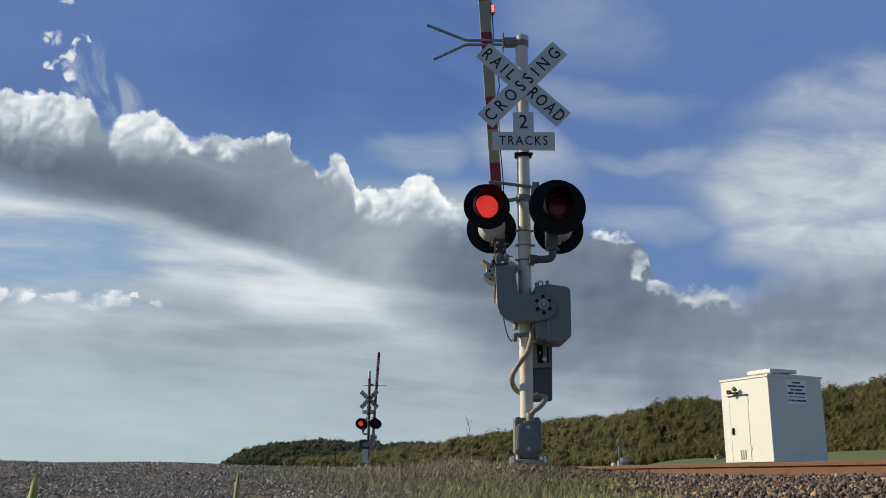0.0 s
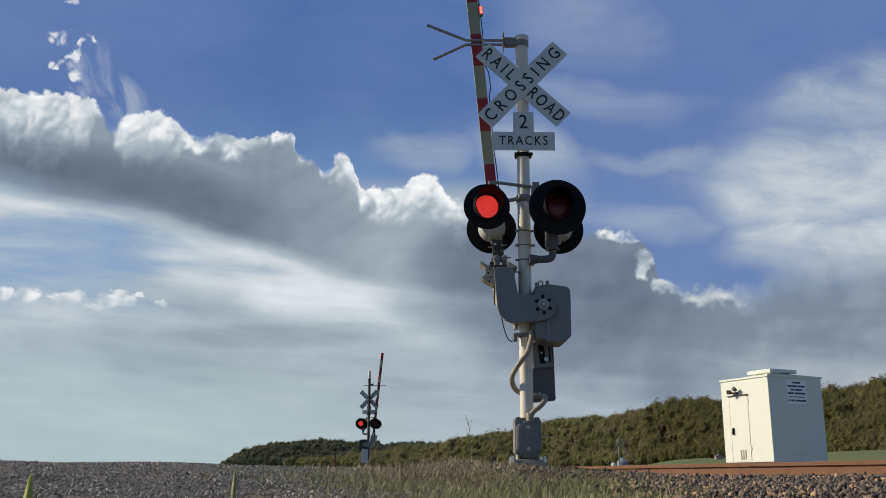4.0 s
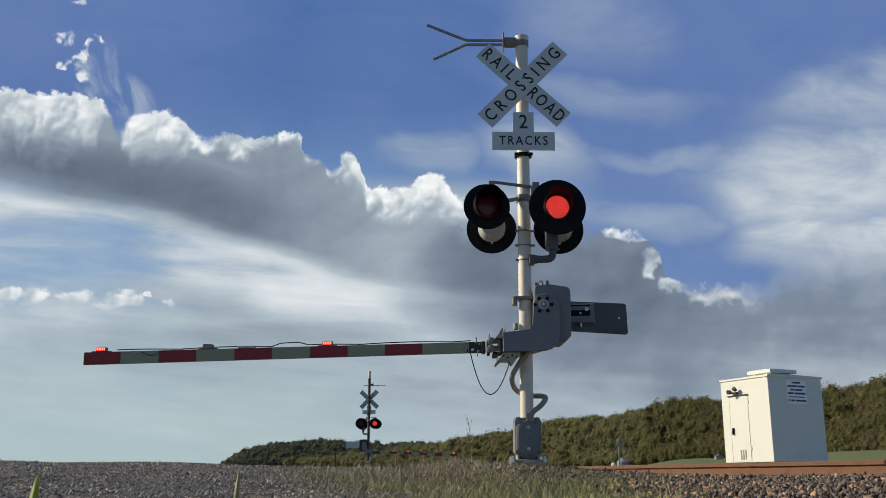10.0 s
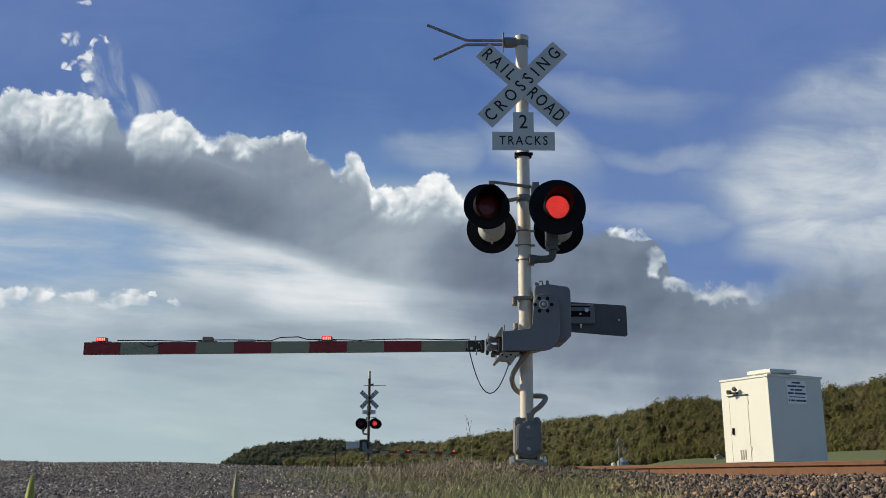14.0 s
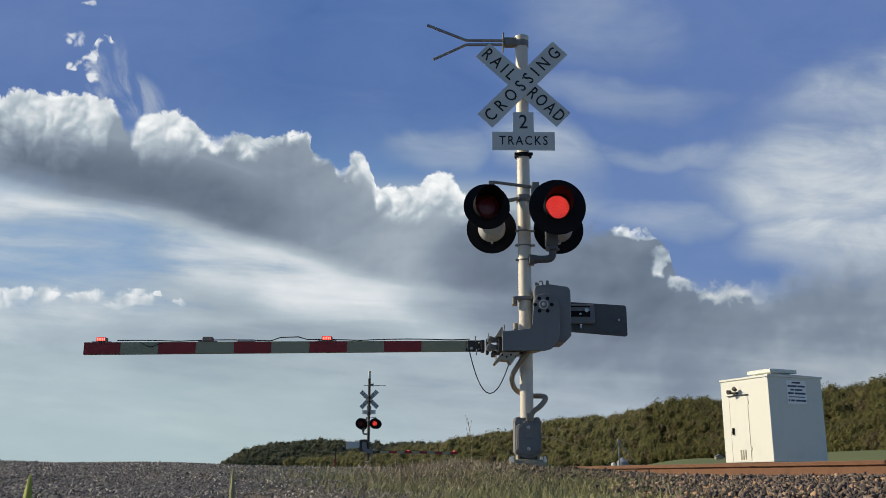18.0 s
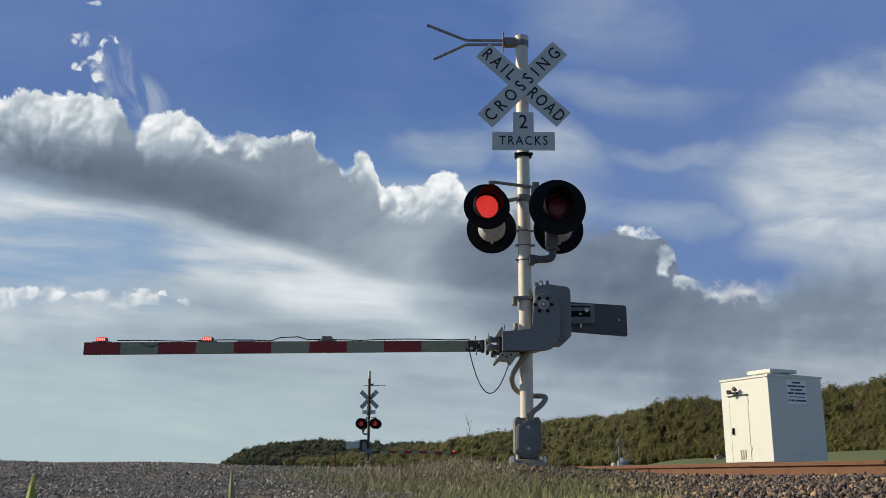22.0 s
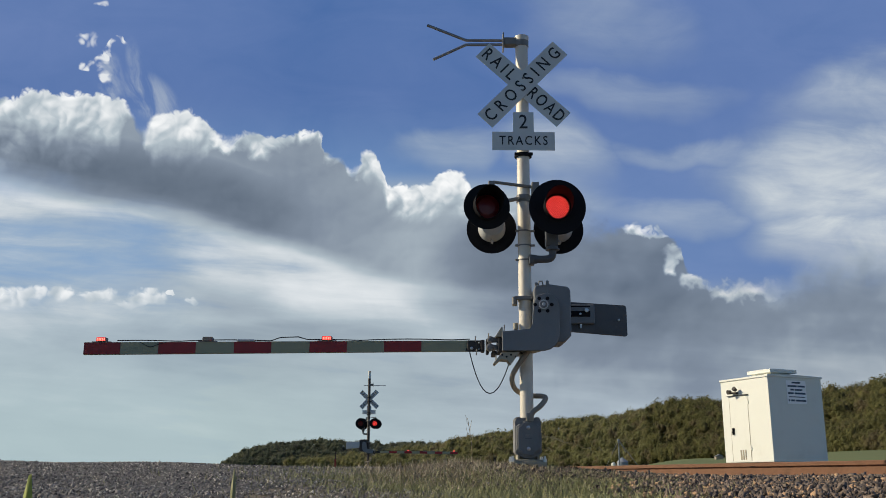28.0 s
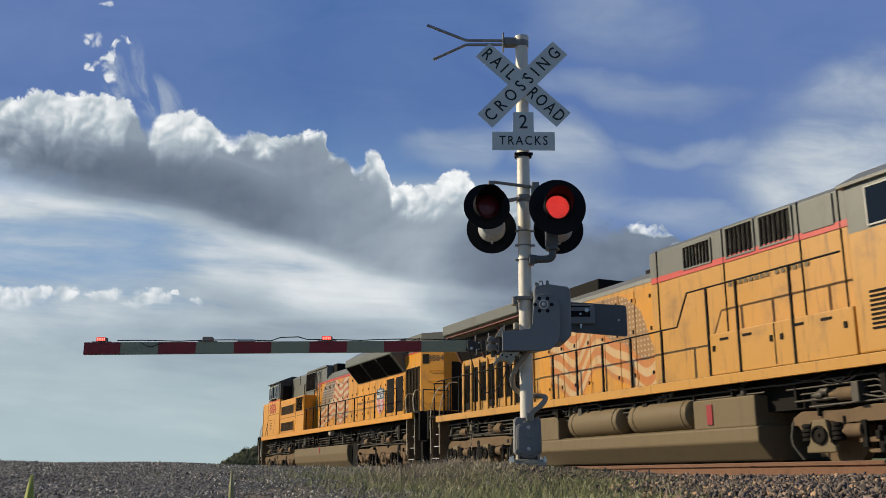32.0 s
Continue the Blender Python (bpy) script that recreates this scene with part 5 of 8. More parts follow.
# ---- locomotives ----
M["yellow"] = painted("locomotive yellow", (0.66, 0.285, 0.015), 0.36, 0.0, 0.08, 12, 0.8, 0.01, (0.25, 0.12, 0.03), 0.5, 0.0, 0.5)
M["yellowdirty"] = painted("grimy locomotive yellow", (0.53, 0.265, 0.048), 0.34, 0.0, 0.12, 10, 0.9, 0.02, (0.17, 0.095, 0.04), 0.7, 0.0, 0.75)
M["locogrey"] = painted("locomotive grey", (0.15, 0.15, 0.122), 0.4, 0.0, 0.08, 10, 0.9, 0.01, (0.08, 0.07, 0.05), 0.4, 0.0, 0.4)
M["locored"] = painted("locomotive red trim", (0.55, 0.06, 0.04), 0.4)
M["under"] = painted("dusty brown running gear", (0.165, 0.112, 0.066), 0.8, 0.0, 0.25, 8, 1.5, 0.05, (0.05, 0.04, 0.03), 0.5)
M["tank"] = painted("dusty tan tank", (0.185, 0.14, 0.082), 0.55, 0.0, 0.1, 6, 0.7, 0.02, (0.10, 0.075, 0.045), 0.4, 0.0, 0.35)
M["dark"] = painted("near-black parts and shaded backs", (0.014, 0.012, 0.010), 0.75, 0.0, 0.3, 10, 2.0, 0.03)
M["grille"] = painted("dark intake mesh", (0.012, 0.010, 0.009), 0.85, 0.0, 0.3, 60, 2.0, 0.1)
M["pipe"] = painted("dusty grey pipe", (0.10, 0.09, 0.075), 0.5, 0.3, 0.15, 20, 2.0, 0.02)
M["handrail"] = painted("handrail black", (0.012, 0.011, 0.010), 0.7)
M["railwhite"] = painted("grab iron white", (0.62, 0.61, 0.56), 0.45, 0, 0.2, 30, 4.0, 0.02, (0.12, 0.1, 0.08), 0.6)
M["grab"] = painted("worn cream grab rail", (0.55, 0.47, 0.32), 0.45, 0.0, 0.15, 20, 3.0, 0.02)
for k in ("dark", "black", "grille", "handrail", "under", "tank", "pipe", "rubber"):
    M[k].node_tree.nodes["Principled BSDF"].inputs["Specular IOR Level"].default_value = 0.12
M["cabdark"] = painted("dark cab grey", (0.05, 0.05, 0.045), 0.5, 0.0, 0.1, 10, 1.0, 0.01)
M["windowtrim"] = painted("dull window trim", (0.40, 0.39, 0.34), 0.5, 0, 0.15, 20, 3.0, 0.02)
M["numberred"] = painted("dark red numerals", (0.46, 0.04, 0.035), 0.5)
M["faded"] = painted("faded reddish underside", (0.16, 0.06, 0.045), 0.7, 0.0, 0.2, 8, 1.2, 0.02, (0.05, 0.03, 0.025), 0.5)
M["brownglass"] = painted("louvred brown filter", (0.055, 0.034, 0.014), 0.5, 0.0, 0.3, 60, 2.0, 0.05)


M["brownglass"].node_tree.nodes["Principled BSDF"].inputs["Specular IOR Level"].default_value = 0.1


def glass():
    m, t, b, co = start("cab window glass")
    b.inputs["Base Color"].default_value = rgb(0.006, 0.007, 0.008)
    b.inputs["Roughness"].default_value = 0.04
    b.inputs["Specular IOR Level"].default_value = 0.35
    return m


M["glass"] = glass()


def flag_paint(name, x0, x1, z0, z1, hoist_ahead, dirty, swing=1.0, bands=40.8):
    """Yellow paint with a waving flag: stripes, and a starred field at the hoist."""
    m, t, b, co = start(name)
    sep = t.nodes.new("ShaderNodeSeparateXYZ")
    t.links.new(co, sep.inputs[0])
    x, z = Val(t, sep.outputs[0]), Val(t, sep.outputs[2])
    u = (x - x0) * (1.0 / (x1 - x0))
    u = u if not hoist_ahead else 1.0 - u
    lean = (z - z0) * (0.42 / (z1 - z0))
    uu = u + 0.10 - lean * 0.55
    wave = (u * 9.5 + 0.6).sin() * (0.085 * swing) + (u * 19.0 + 1.0).sin() * (0.03 * swing)
    v = (z - z0) * (1.0 / (z1 - z0)) + wave - u * 0.08
    inside = uu.step(0.0, 0.02) * (u * 1.0).step(1.0, 0.97) * v.step(0.02, 0.05) * v.step(0.98, 0.95)
    stripe = (v * bands).sin().step(-0.25, 0.25)
    canton = uu.step(0.42, 0.40) * v.step(0.44, 0.46)
    cell = t.nodes.new("ShaderNodeTexVoronoi")
    cell.inputs["Scale"].default_value = 8.0
    cell.inputs["Randomness"].default_value = 0.0
    t.links.new(vec3(t, x, z * 1.1, 0.0), cell.inputs["Vector"])
    star = Val(t, cell.outputs["Distance"]).step(0.26, 0.19)
    wide, fine = noise_val(t, co, 1.2, 6, 0.65), noise_val(t, co, 14, 4)
    yellow = blend(t, fine, (0.58, 0.25, 0.017), (0.65, 0.285, 0.022))
    col = blend(t, stripe, (0.50, 0.44, 0.30), (0.40, 0.10, 0.05))
    col = blend(t, canton, col, blend(t, star, (0.045, 0.07, 0.078), (0.42, 0.42, 0.36)))
    col = blend(t, inside * ((1.3 - dirty * 0.8) - noise_val(t, co, 2.2, 4) * 0.55).clamp(), yellow, col)
    mp = t.nodes.new("ShaderNodeMapping")
    mp.inputs["Scale"].default_value = (3.5, 3.5, 0.28)
    t.links.new(co, mp.inputs[0])
    col = blend(t, noise_val(t, mp.outputs[0], 2.2, 6, 0.7).step(0.52, 0.74) * dirty, col, (0.22, 0.12, 0.045))
    col = blend(t, wide.step(0.45, 0.8) * dirty, col, (0.30, 0.18, 0.07))
    t.links.new(col, b.inputs["Base Color"])
    t.links.new((wide * 0.25 + 0.25).socket, b.inputs["Roughness"])
    return m


def A(bm, a0, a1, y0, y1, z0, z1, bevel=0.0, mat=0):
    """A box by its distances behind the nose."""
    box(bm, -a1, -a0, y0, y1, z0, z1, bevel, mat)


def one(name, material, parent, *boxes, label="", bevel=0.0, smooth=False):
    """One part for each box; gives back the first."""
    obs = []
    for q in boxes:
        bm = bmesh.new()
        A(bm, *q, bevel)
        obs.append(part(name, bm, material, parent, label, smooth))
    return obs[0]


def run(name, material, parent, lines, r, label="", seg=8):
    for ln in lines:
        bm = bmesh.new()
        tube(bm, [(-p[0], p[1], p[2]) for p in ln], r, seg)
        part(name, bm, material, parent, label, True)


def grating(name, parent, a0, a1, y, z0, z1, pitch=0.06, label="dark slatted grille", upright=True, frame_mat="locogrey"):
    back = one(name, M["grille"], parent, (a0, a1, y - 0.05, y - 0.02, z0, z1), label=label)
    if upright:
        slats = [(a0 + k * pitch, a0 + k * pitch + pitch * 0.35, y - 0.03, y + 0.004, z0, z1) for k in range(int((a1 - a0) / pitch))]
    else:
        slats = [(a0, a1, y - 0.03, y + 0.004, z0 + k * pitch, z0 + k * pitch + pitch * 0.4) for k in range(int((z1 - z0) / pitch))]
    one("slat", M["grille"], back, *slats)
    w = 0.035
    bm = bmesh.new()
    for q in ((a0 - w, a1 + w, z0 - w, z0), (a0 - w, a1 + w, z1, z1 + w), (a0 - w, a0, z0, z1), (a1, a1 + w, z0, z1)):
        A(bm, q[0], q[1], y - 0.03, y + 0.012, q[2], q[3])
    part("frame", bm, M[frame_mat], back)
    return back


WHEELS = []


def truck(loco, axles, label="six-wheel truck frame", flared=False):
    """Side frames, bearings, springs and brake gear; wheels are parts of their own."""
    a0, a1 = axles[0], axles[2]
    for sy in (-1, 1):
        y0, y1 = sorted((sy * 1.08, sy * 1.26))
        bm = bmesh.new()
        pts = [(a0 - 0.62, 0.66), (a0 - 0.62, 0.80), (a0 - 0.42, 0.90), (a0 + 0.6, 0.86), (a0 + 0.9, 0.93), (a1 - 0.9, 0.93), (a1 - 0.6, 0.86), (a1 + 0.35, 1.0), (a1 + 0.62, 0.94), (a1 + 0.62, 0.66)]
        low = []
        for ax in axles[::-1]:
            low += [(ax + 0.50, 0.70), (ax + 0.42, 0.50), (ax + 0.31, 0.50), (ax + 0.27, 0.73), (ax - 0.27, 0.73), (ax - 0.31, 0.50), (ax - 0.42, 0.50), (ax - 0.50, 0.70)]
        prism(bm, [(-p[0], p[1]) for p in pts + low], "y", y0, y1, 0, 0.02)
        part("truck_frame", bm, M["under"], loco, "dusty brown " + label)
        if flared:
            for ax in axles:
                bm = bmesh.new()
                prism(bm, [(-ax - 0.30, 0.22), (-ax + 0.30, 0.22), (-ax + 0.30, 0.32), (-ax + 0.20, 0.36), (-ax + 0.14, 0.74), (-ax - 0.14, 0.74), (-ax - 0.20, 0.36), (-ax - 0.30, 0.32)], "y", *sorted((sy * 1.24, sy * 1.34)), 0, 0.02)
                jb = part("journal_box", bm, M["tank"], loco, "flared tan journal box")
                for q in (-0.27, 0.27):
                    bm = bmesh.new()
                    for k in range(4):
                        z = 0.40 + 0.072 * k
                        lathe(bm, [(0.08, z), (0.11, z + 0.015), (0.11, z + 0.05), (0.08, z + 0.072)], Matrix.Translation((-ax + q * 1.15, sy * 1.25, 0)), 12, 0, k in (0, 3))
                    part("rubber_spring", bm, M["dark"], jb, "black stacked rubber spring", True)
                bm = bmesh.new()
                lathe(bm, [(0.15, 0.0), (0.15, 0.05), (0.12, 0.06), (0.11, 0.03), (0.03, 0.03), (0.02, 0.06), (0.001, 0.06)], Matrix.Translation((-ax, sy * 1.335, 0.50)) @ Matrix.Rotation(radians(-90 * sy), 4, "X"), 20)
                part("bearing_cap", bm, M["dark"], jb, "round dark bearing cap", True)
        yc = sy * 1.20
        for ax in axles:
            bm = bmesh.new()
            lathe(bm, [(0.17, -0.1), (0.17, 0.06), (0.12, 0.10), (0.12, 0.12), (0.05, 0.13), (0.001, 0.13)], Matrix.Translation((-ax, yc, 0.53)) @ Matrix.Rotation(radians(-90 * sy), 4, "X"), 16)
            part("axle_bearing", bm, M["under"], loco, "dusty round axle bearing", True)
            one("pedestal_tie", M["under"], loco, (ax - 0.26, ax + 0.26, *sorted((yc, yc + sy * 0.05)), 0.30, 0.38), bevel=0.01)
            one("pedestal_jaw", M["under"], loco, (ax - 0.24, ax - 0.17, *sorted((yc, yc + sy * 0.06)), 0.34, 0.70), (ax + 0.17, ax + 0.24, *sorted((yc, yc + sy * 0.06)), 0.34, 0.70), bevel=0.01)
        for ax in (axles[0] + 1.0, axles[1] + 1.05):
            bm = bmesh.new()
            lathe(bm, [(0.11, 0), (0.11, 0.3), (0.07, 0.32), (0.03, 0.45)], Matrix.Translation((-ax + 0.2, sy * 1.24, 0.55)) @ Matrix.Rotation(radians(90), 4, "Y"), 12)
            part("brake_cylinder", bm, M["under"], loco, "dusty brake cylinder", True)
            one("brake_beam", M["under"], loco, (ax - 0.12, ax + 0.5, *sorted((sy * 1.2, sy * 1.27)), 0.20, 0.26), (ax - 0.3, ax + 0.2, *sorted((sy * 1.1, sy * 1.25)), 0.36, 0.44), bevel=0.01)
            one("brake_hanger", M["dark"], loco, (ax + 0.1, ax + 0.18, *sorted((sy * 1.2, sy * 1.3)), 0.2, 0.6), (ax - 0.22, ax - 0.12, *sorted((sy * 1.22, sy * 1.29)), 0.28, 0.7), (ax + 0.32, ax + 0.44, *sorted((sy * 1.15, sy * 1.28)), 0.3, 0.85), bevel=0.01)
        for ax in (axles[0] + 1.5, axles[1] + 0.1):
            bm = bmesh.new()
            for k in range(4):
                z = 0.98 + 0.075 * k
                lathe(bm, [(0.1, z), (0.13, z + 0.02), (0.13, z + 0.05), (0.1, z + 0.075)], Matrix.Translation((-ax - 0.6, sy * 1.2, 0)), 14, 0, k in (0, 3))
            part("spring", bm, M["under"], loco, "dusty coil spring", True)
        for ax, r in ((axles[0] + 0.55, 0.11), (axles[1] + 0.75, 0.13), (axles[2] + 0.25, 0.14)):
            bm = bmesh.new()
            lathe(bm, [(r, -0.2), (r, 0.12), (r * 0.5, 0.16), (r * 0.5, 0.3)], Matrix.Translation((-ax, sy * 1.28, 1.12)) @ Matrix.Rotation(radians(90), 4, "Y"), 14)
            part("damper", bm, M["under"], loco, "dusty cylinder damper", True)
        run("air_pipe", M["pipe"], loco, [[(a0 - 0.5, sy * 1.3, 1.06), (a0 + 0.9, sy * 1.3, 1.08), (a0 + 1.2, sy * 1.3, 1.02), (a1 + 0.4, sy * 1.3, 1.08)], [(a0 - 0.2, sy * 1.29, 0.96), (a0 + 1.6, sy * 1.29, 0.99), (a1, sy * 1.29, 0.95)]], 0.018, "thin air pipe")
        run("sand_pipe", M["pipe"], loco, [[(p[0], sy * p[1], p[2]) for p in curved([(ax - 0.62, 1.25, 0.75), (ax - 0.66, 1.27, 0.4), (ax - 0.5, 1.2, 0.12)], 4)] for ax in axles], 0.022, "thin sand pipe", 6)
        r = np.random.default_rng(int(a0 * 10) + 3 + sy)
        for k in range(16):
            a, z = r.uniform(a0 - 0.5, a1 + 0.5), r.uniform(0.25, 1.25)
            w, h = r.uniform(0.03, 0.09), r.uniform(0.05, 0.2)
            one("fitting", M["dark"] if k % 3 else M["pipe"], loco, (a, a + w, *sorted((sy * 1.2, sy * r.uniform(1.27, 1.36))), z, z + h), bevel=0.008)
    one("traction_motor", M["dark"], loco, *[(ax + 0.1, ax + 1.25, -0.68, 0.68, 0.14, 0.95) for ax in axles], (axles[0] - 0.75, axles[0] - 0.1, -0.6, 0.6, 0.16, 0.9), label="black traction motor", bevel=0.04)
    for ax in axles:
        bm = bmesh.new()
        for sy in (-1, 1):
            lathe(bm, [(0.001, 0.03), (0.14, 0.03), (0.42, 0.015), (0.47, 0.0), (0.533, 0.0), (0.53, -0.11), (0.56, -0.115), (0.56, -0.14), (0.4, -0.1), (0.1, -0.1)],
                  Matrix.Translation((0, sy * 0.80, 0)) @ Matrix.Rotation(radians(-90 * sy), 4, "X"), 32, 0, False)
            for k in range(3):
                lathe(bm, [(0.05, 0), (0.05, 0.01), (0.001, 0.012)], Matrix.Translation((0.28 * math.cos(k * 2.09), sy * 0.825, 0.28 * math.sin(k * 2.09))) @ Matrix.Rotation(radians(-90 * sy), 4, "X"), 8)
        lathe(bm, [(0.09, -0.8), (0.09, 0.8)], Matrix.Rotation(radians(90), 4, "X"), 12)
        wh = part("wheelset", bm, M["under"], loco, "pair of steel wheels on an axle", True)
        wh.location = (-ax, 0, 0.533)
        WHEELS.append((wh, (-ax, 0, 0.533)))


def steps(loco, a, ahead, y=1.42):
    """End steps, each set in a little farther than the one below, with worn nosings, before an added black shade panel.
    """
    for sy in (-1, 1):
        def yy(k, w=0.3):
            return sorted((sy * (y - 0.055 * k - w), sy * (y - 0.055 * k)))
        one("step_plate", M["under"], loco, (a - 0.035, a - 0.015, *yy(0, 0.5), 0.42, 1.72), (a + 0.53, a + 0.55, *yy(0, 0.5), 0.42, 1.72), label="brown step side plate")
        # Added black panel, standing in for the deep shade between the locomotives.
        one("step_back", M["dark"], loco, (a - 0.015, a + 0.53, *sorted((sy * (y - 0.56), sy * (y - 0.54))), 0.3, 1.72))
        one("step", M["dark"], loco, *[(a, a + 0.52, *yy(k), 0.40 + 0.36 * k, 0.425 + 0.36 * k) for k in range(4)], label="black end step")
        one("step_edge", M["railwhite"], loco, *[(a + 0.03, a + 0.49, *sorted((sy * (y - 0.055 * k), sy * (y - 0.055 * k + 0.012))), 0.405 + 0.36 * k, 0.423 + 0.36 * k) for k in range(4)], label="worn white step edge")
        s = 1 if ahead else -1
        for aa, top in ((a - 0.06, 2.55), (a + 0.6, 2.62)):
            run("grab_rail", M["grab"], loco, [curved([(aa, sy * (y + 0.03), 0.55), (aa, sy * (y + 0.04), 1.2), (aa, sy * (y + 0.04), 1.75), (aa + s * 0.22, sy * (y + 0.01), 2.3), (aa + s * 0.36, sy * (y - 0.12), top), (aa + s * 0.45, sy * (y - 0.35), top + 0.02)], 4)], 0.017, "pale curved grab rail")


def end_gear(loco, a, ahead):
    s = -1 if ahead else 1
    bm = bmesh.new()
    lo, hi = sorted((a, a + s * 0.12))
    A(bm, lo, hi, -1.5, 1.5, 1.0, 1.88, 0.02)
    A(bm, lo - 0.02, hi + 0.02, -1.4, 1.4, 0.12, 0.95, 0.02)
    A(bm, *sorted((a - s * 0.05, a - s * 0.62)), -1.2, 1.2, 0.16, 1.0, 0.02)
    part("pilot", bm, M["dark"], loco, "black pilot plate")
    bm = bmesh.new()
    lo, hi = sorted((a, a + s * 0.75))
    A(bm, lo, hi, -0.12, 0.12, 0.78, 1.0, 0.03)
    A(bm, *sorted((a + s * 0.55, a + s * 0.8)), -0.2, 0.2, 0.72, 1.06, 0.04)
    part("coupler", bm, M["under"], loco, "steel knuckle coupler")
    for y in (-0.5, -0.35, 0.4, 0.6):
        run("air_hose", M["rubber"], loco, [curved([(a + s * 0.1, y, 1.0), (a + s * 0.3, y, 0.75), (a + s * 0.35, y, 0.5), (a + s * 0.3, y + 0.05, 0.42)], 4)], 0.03, "black air hose")


def railing(loco, pts, posts, base=1.88):
    """A handrail along pts (a, h) at the walkway's edge, with posts."""
    for sy in (-1, 1):
        run("handrail", M["handrail"], loco, [[(a, sy * 1.5, h) for a, h in pts]], 0.018, "dark pipe handrail")
        mid = [(a, h - 0.5) for a, h in pts]
        for a in posts:
            h = float(np.interp(a, [p[0] for p in pts], [p[1] for p in pts]))
            one("post", M["handrail"], loco, (a - 0.02, a + 0.02, *sorted((sy * 1.48, sy * 1.52)), base - 0.12, h))


def hood_doors(loco, edges, z0, z1, y, material, latches=True):
    for a0, a1 in zip(edges, edges[1:]):
        for sy in (-1, 1):
            bm = bmesh.new()
            A(bm, a0 + 0.012, a1 - 0.012, *sorted((sy * (y - 0.02), sy * (y + 0.014))), z0, z1, 0.004)
            d = part("hood_door", bm, material, loco, "yellow engine hood door")
            if sy > 0 and z1 - z0 > 0.5:
                one("latch", M["dark"], d, *[(a1 - 0.11, a1 - 0.06, y + 0.012, y + 0.03, z, z + 0.08) for z in (z0 + 0.22, z0 + 0.55 * (z1 - z0), z1 - 0.25)], bevel=0.004)
                one("hinge", material, d, *[(a0 + 0.02, a0 + 0.05, y + 0.012, y + 0.028, z, z + 0.12) for z in (z0 + 0.15, z1 - 0.3)], bevel=0.004)


def side_clutter(loco, a0, a1, z, rr):
    """Pipes and brackets slung under the walkway."""
    lines = []
    for k in range(4):
        zz = z - 0.09 * k
        lines.append([(a0 + 0.2 * k, 1.32 - 0.05 * k, zz), (a0 + 0.35 * (a1 - a0), 1.32 - 0.03 * k, zz + 0.02), (a0 + 0.37 * (a1 - a0), 1.32 - 0.03 * k, zz - 0.06), (a1 - 0.3 * k, 1.32 - 0.03 * k, zz - 0.05)])
    run("pipe_run", M["pipe"], loco, lines, 0.016, "dusty pipes under the walkway")
    r = np.random.default_rng(rr)
    for k in range(int((a1 - a0) * 1.6)):
        a = r.uniform(a0, a1)
        w, h = r.uniform(0.04, 0.16), r.uniform(0.06, 0.3)
        one("bracket", M["dark"] if k % 4 else M["pipe"], loco, (a, a + w, 1.15, r.uniform(1.28, 1.4), z - 0.1 - h, z - r.uniform(-0.12, 0.1)), label="bracket under the walkway", bevel=0.008)
    for k in range(int(a1 - a0)):
        a, zz = r.uniform(a0, a1), z - r.uniform(0.0, 0.3)
        bm = bmesh.new()
        lathe(bm, [(0.05, 0.0), (0.06, 0.03), (0.06, 0.14), (0.03, 0.16), (0.03, 0.22), (0.001, 0.22)], Matrix.Translation((-a, 1.3, zz)) @ Matrix.Rotation(radians(90 * (k % 2)), 4, "Y"), 10)
        part("valve", bm, M["pipe"], loco, "small dusty valve", True)
    loops = []
    for k in range(3):
        a, d = r.uniform(a0, a1 - 0.8), r.uniform(0.08, 0.2)
        loops.append([(a + q, 1.36 + 0.04 * math.sin(q * 4), z + 0.1 - d * math.sin(q / 0.8 * math.pi)) for q in np.linspace(0, 0.8, 9)])
    run("cable_loop", M["rubber"], loco, loops, 0.015, "slack black cable", 6)


def cab_window(loco, a0, a1, z0, z1, y=1.555, frame_mat="windowtrim"):
    for sy in (-1, 1):
        bm = bmesh.new()
        w = 0.028
        for q in ((a0, a1, z0, z0 + w), (a0, a1, z1 - w, z1), (a0, a0 + w, z0 + w, z1 - w), (a1 - w, a1, z0 + w, z1 - w)):
            A(bm, q[0], q[1], *sorted((sy * (y - 0.01), sy * (y + 0.02))), q[2], q[3])
        wf = part("window_frame", bm, M[frame_mat], loco, "cab window frame")
        bm = bmesh.new()
        A(bm, a0 + w, a1 - w, *sorted((sy * (y + 0.001), sy * (y + 0.008))), z0 + w, z1 - w)
        part("pane", bm, M["glass"], wf)


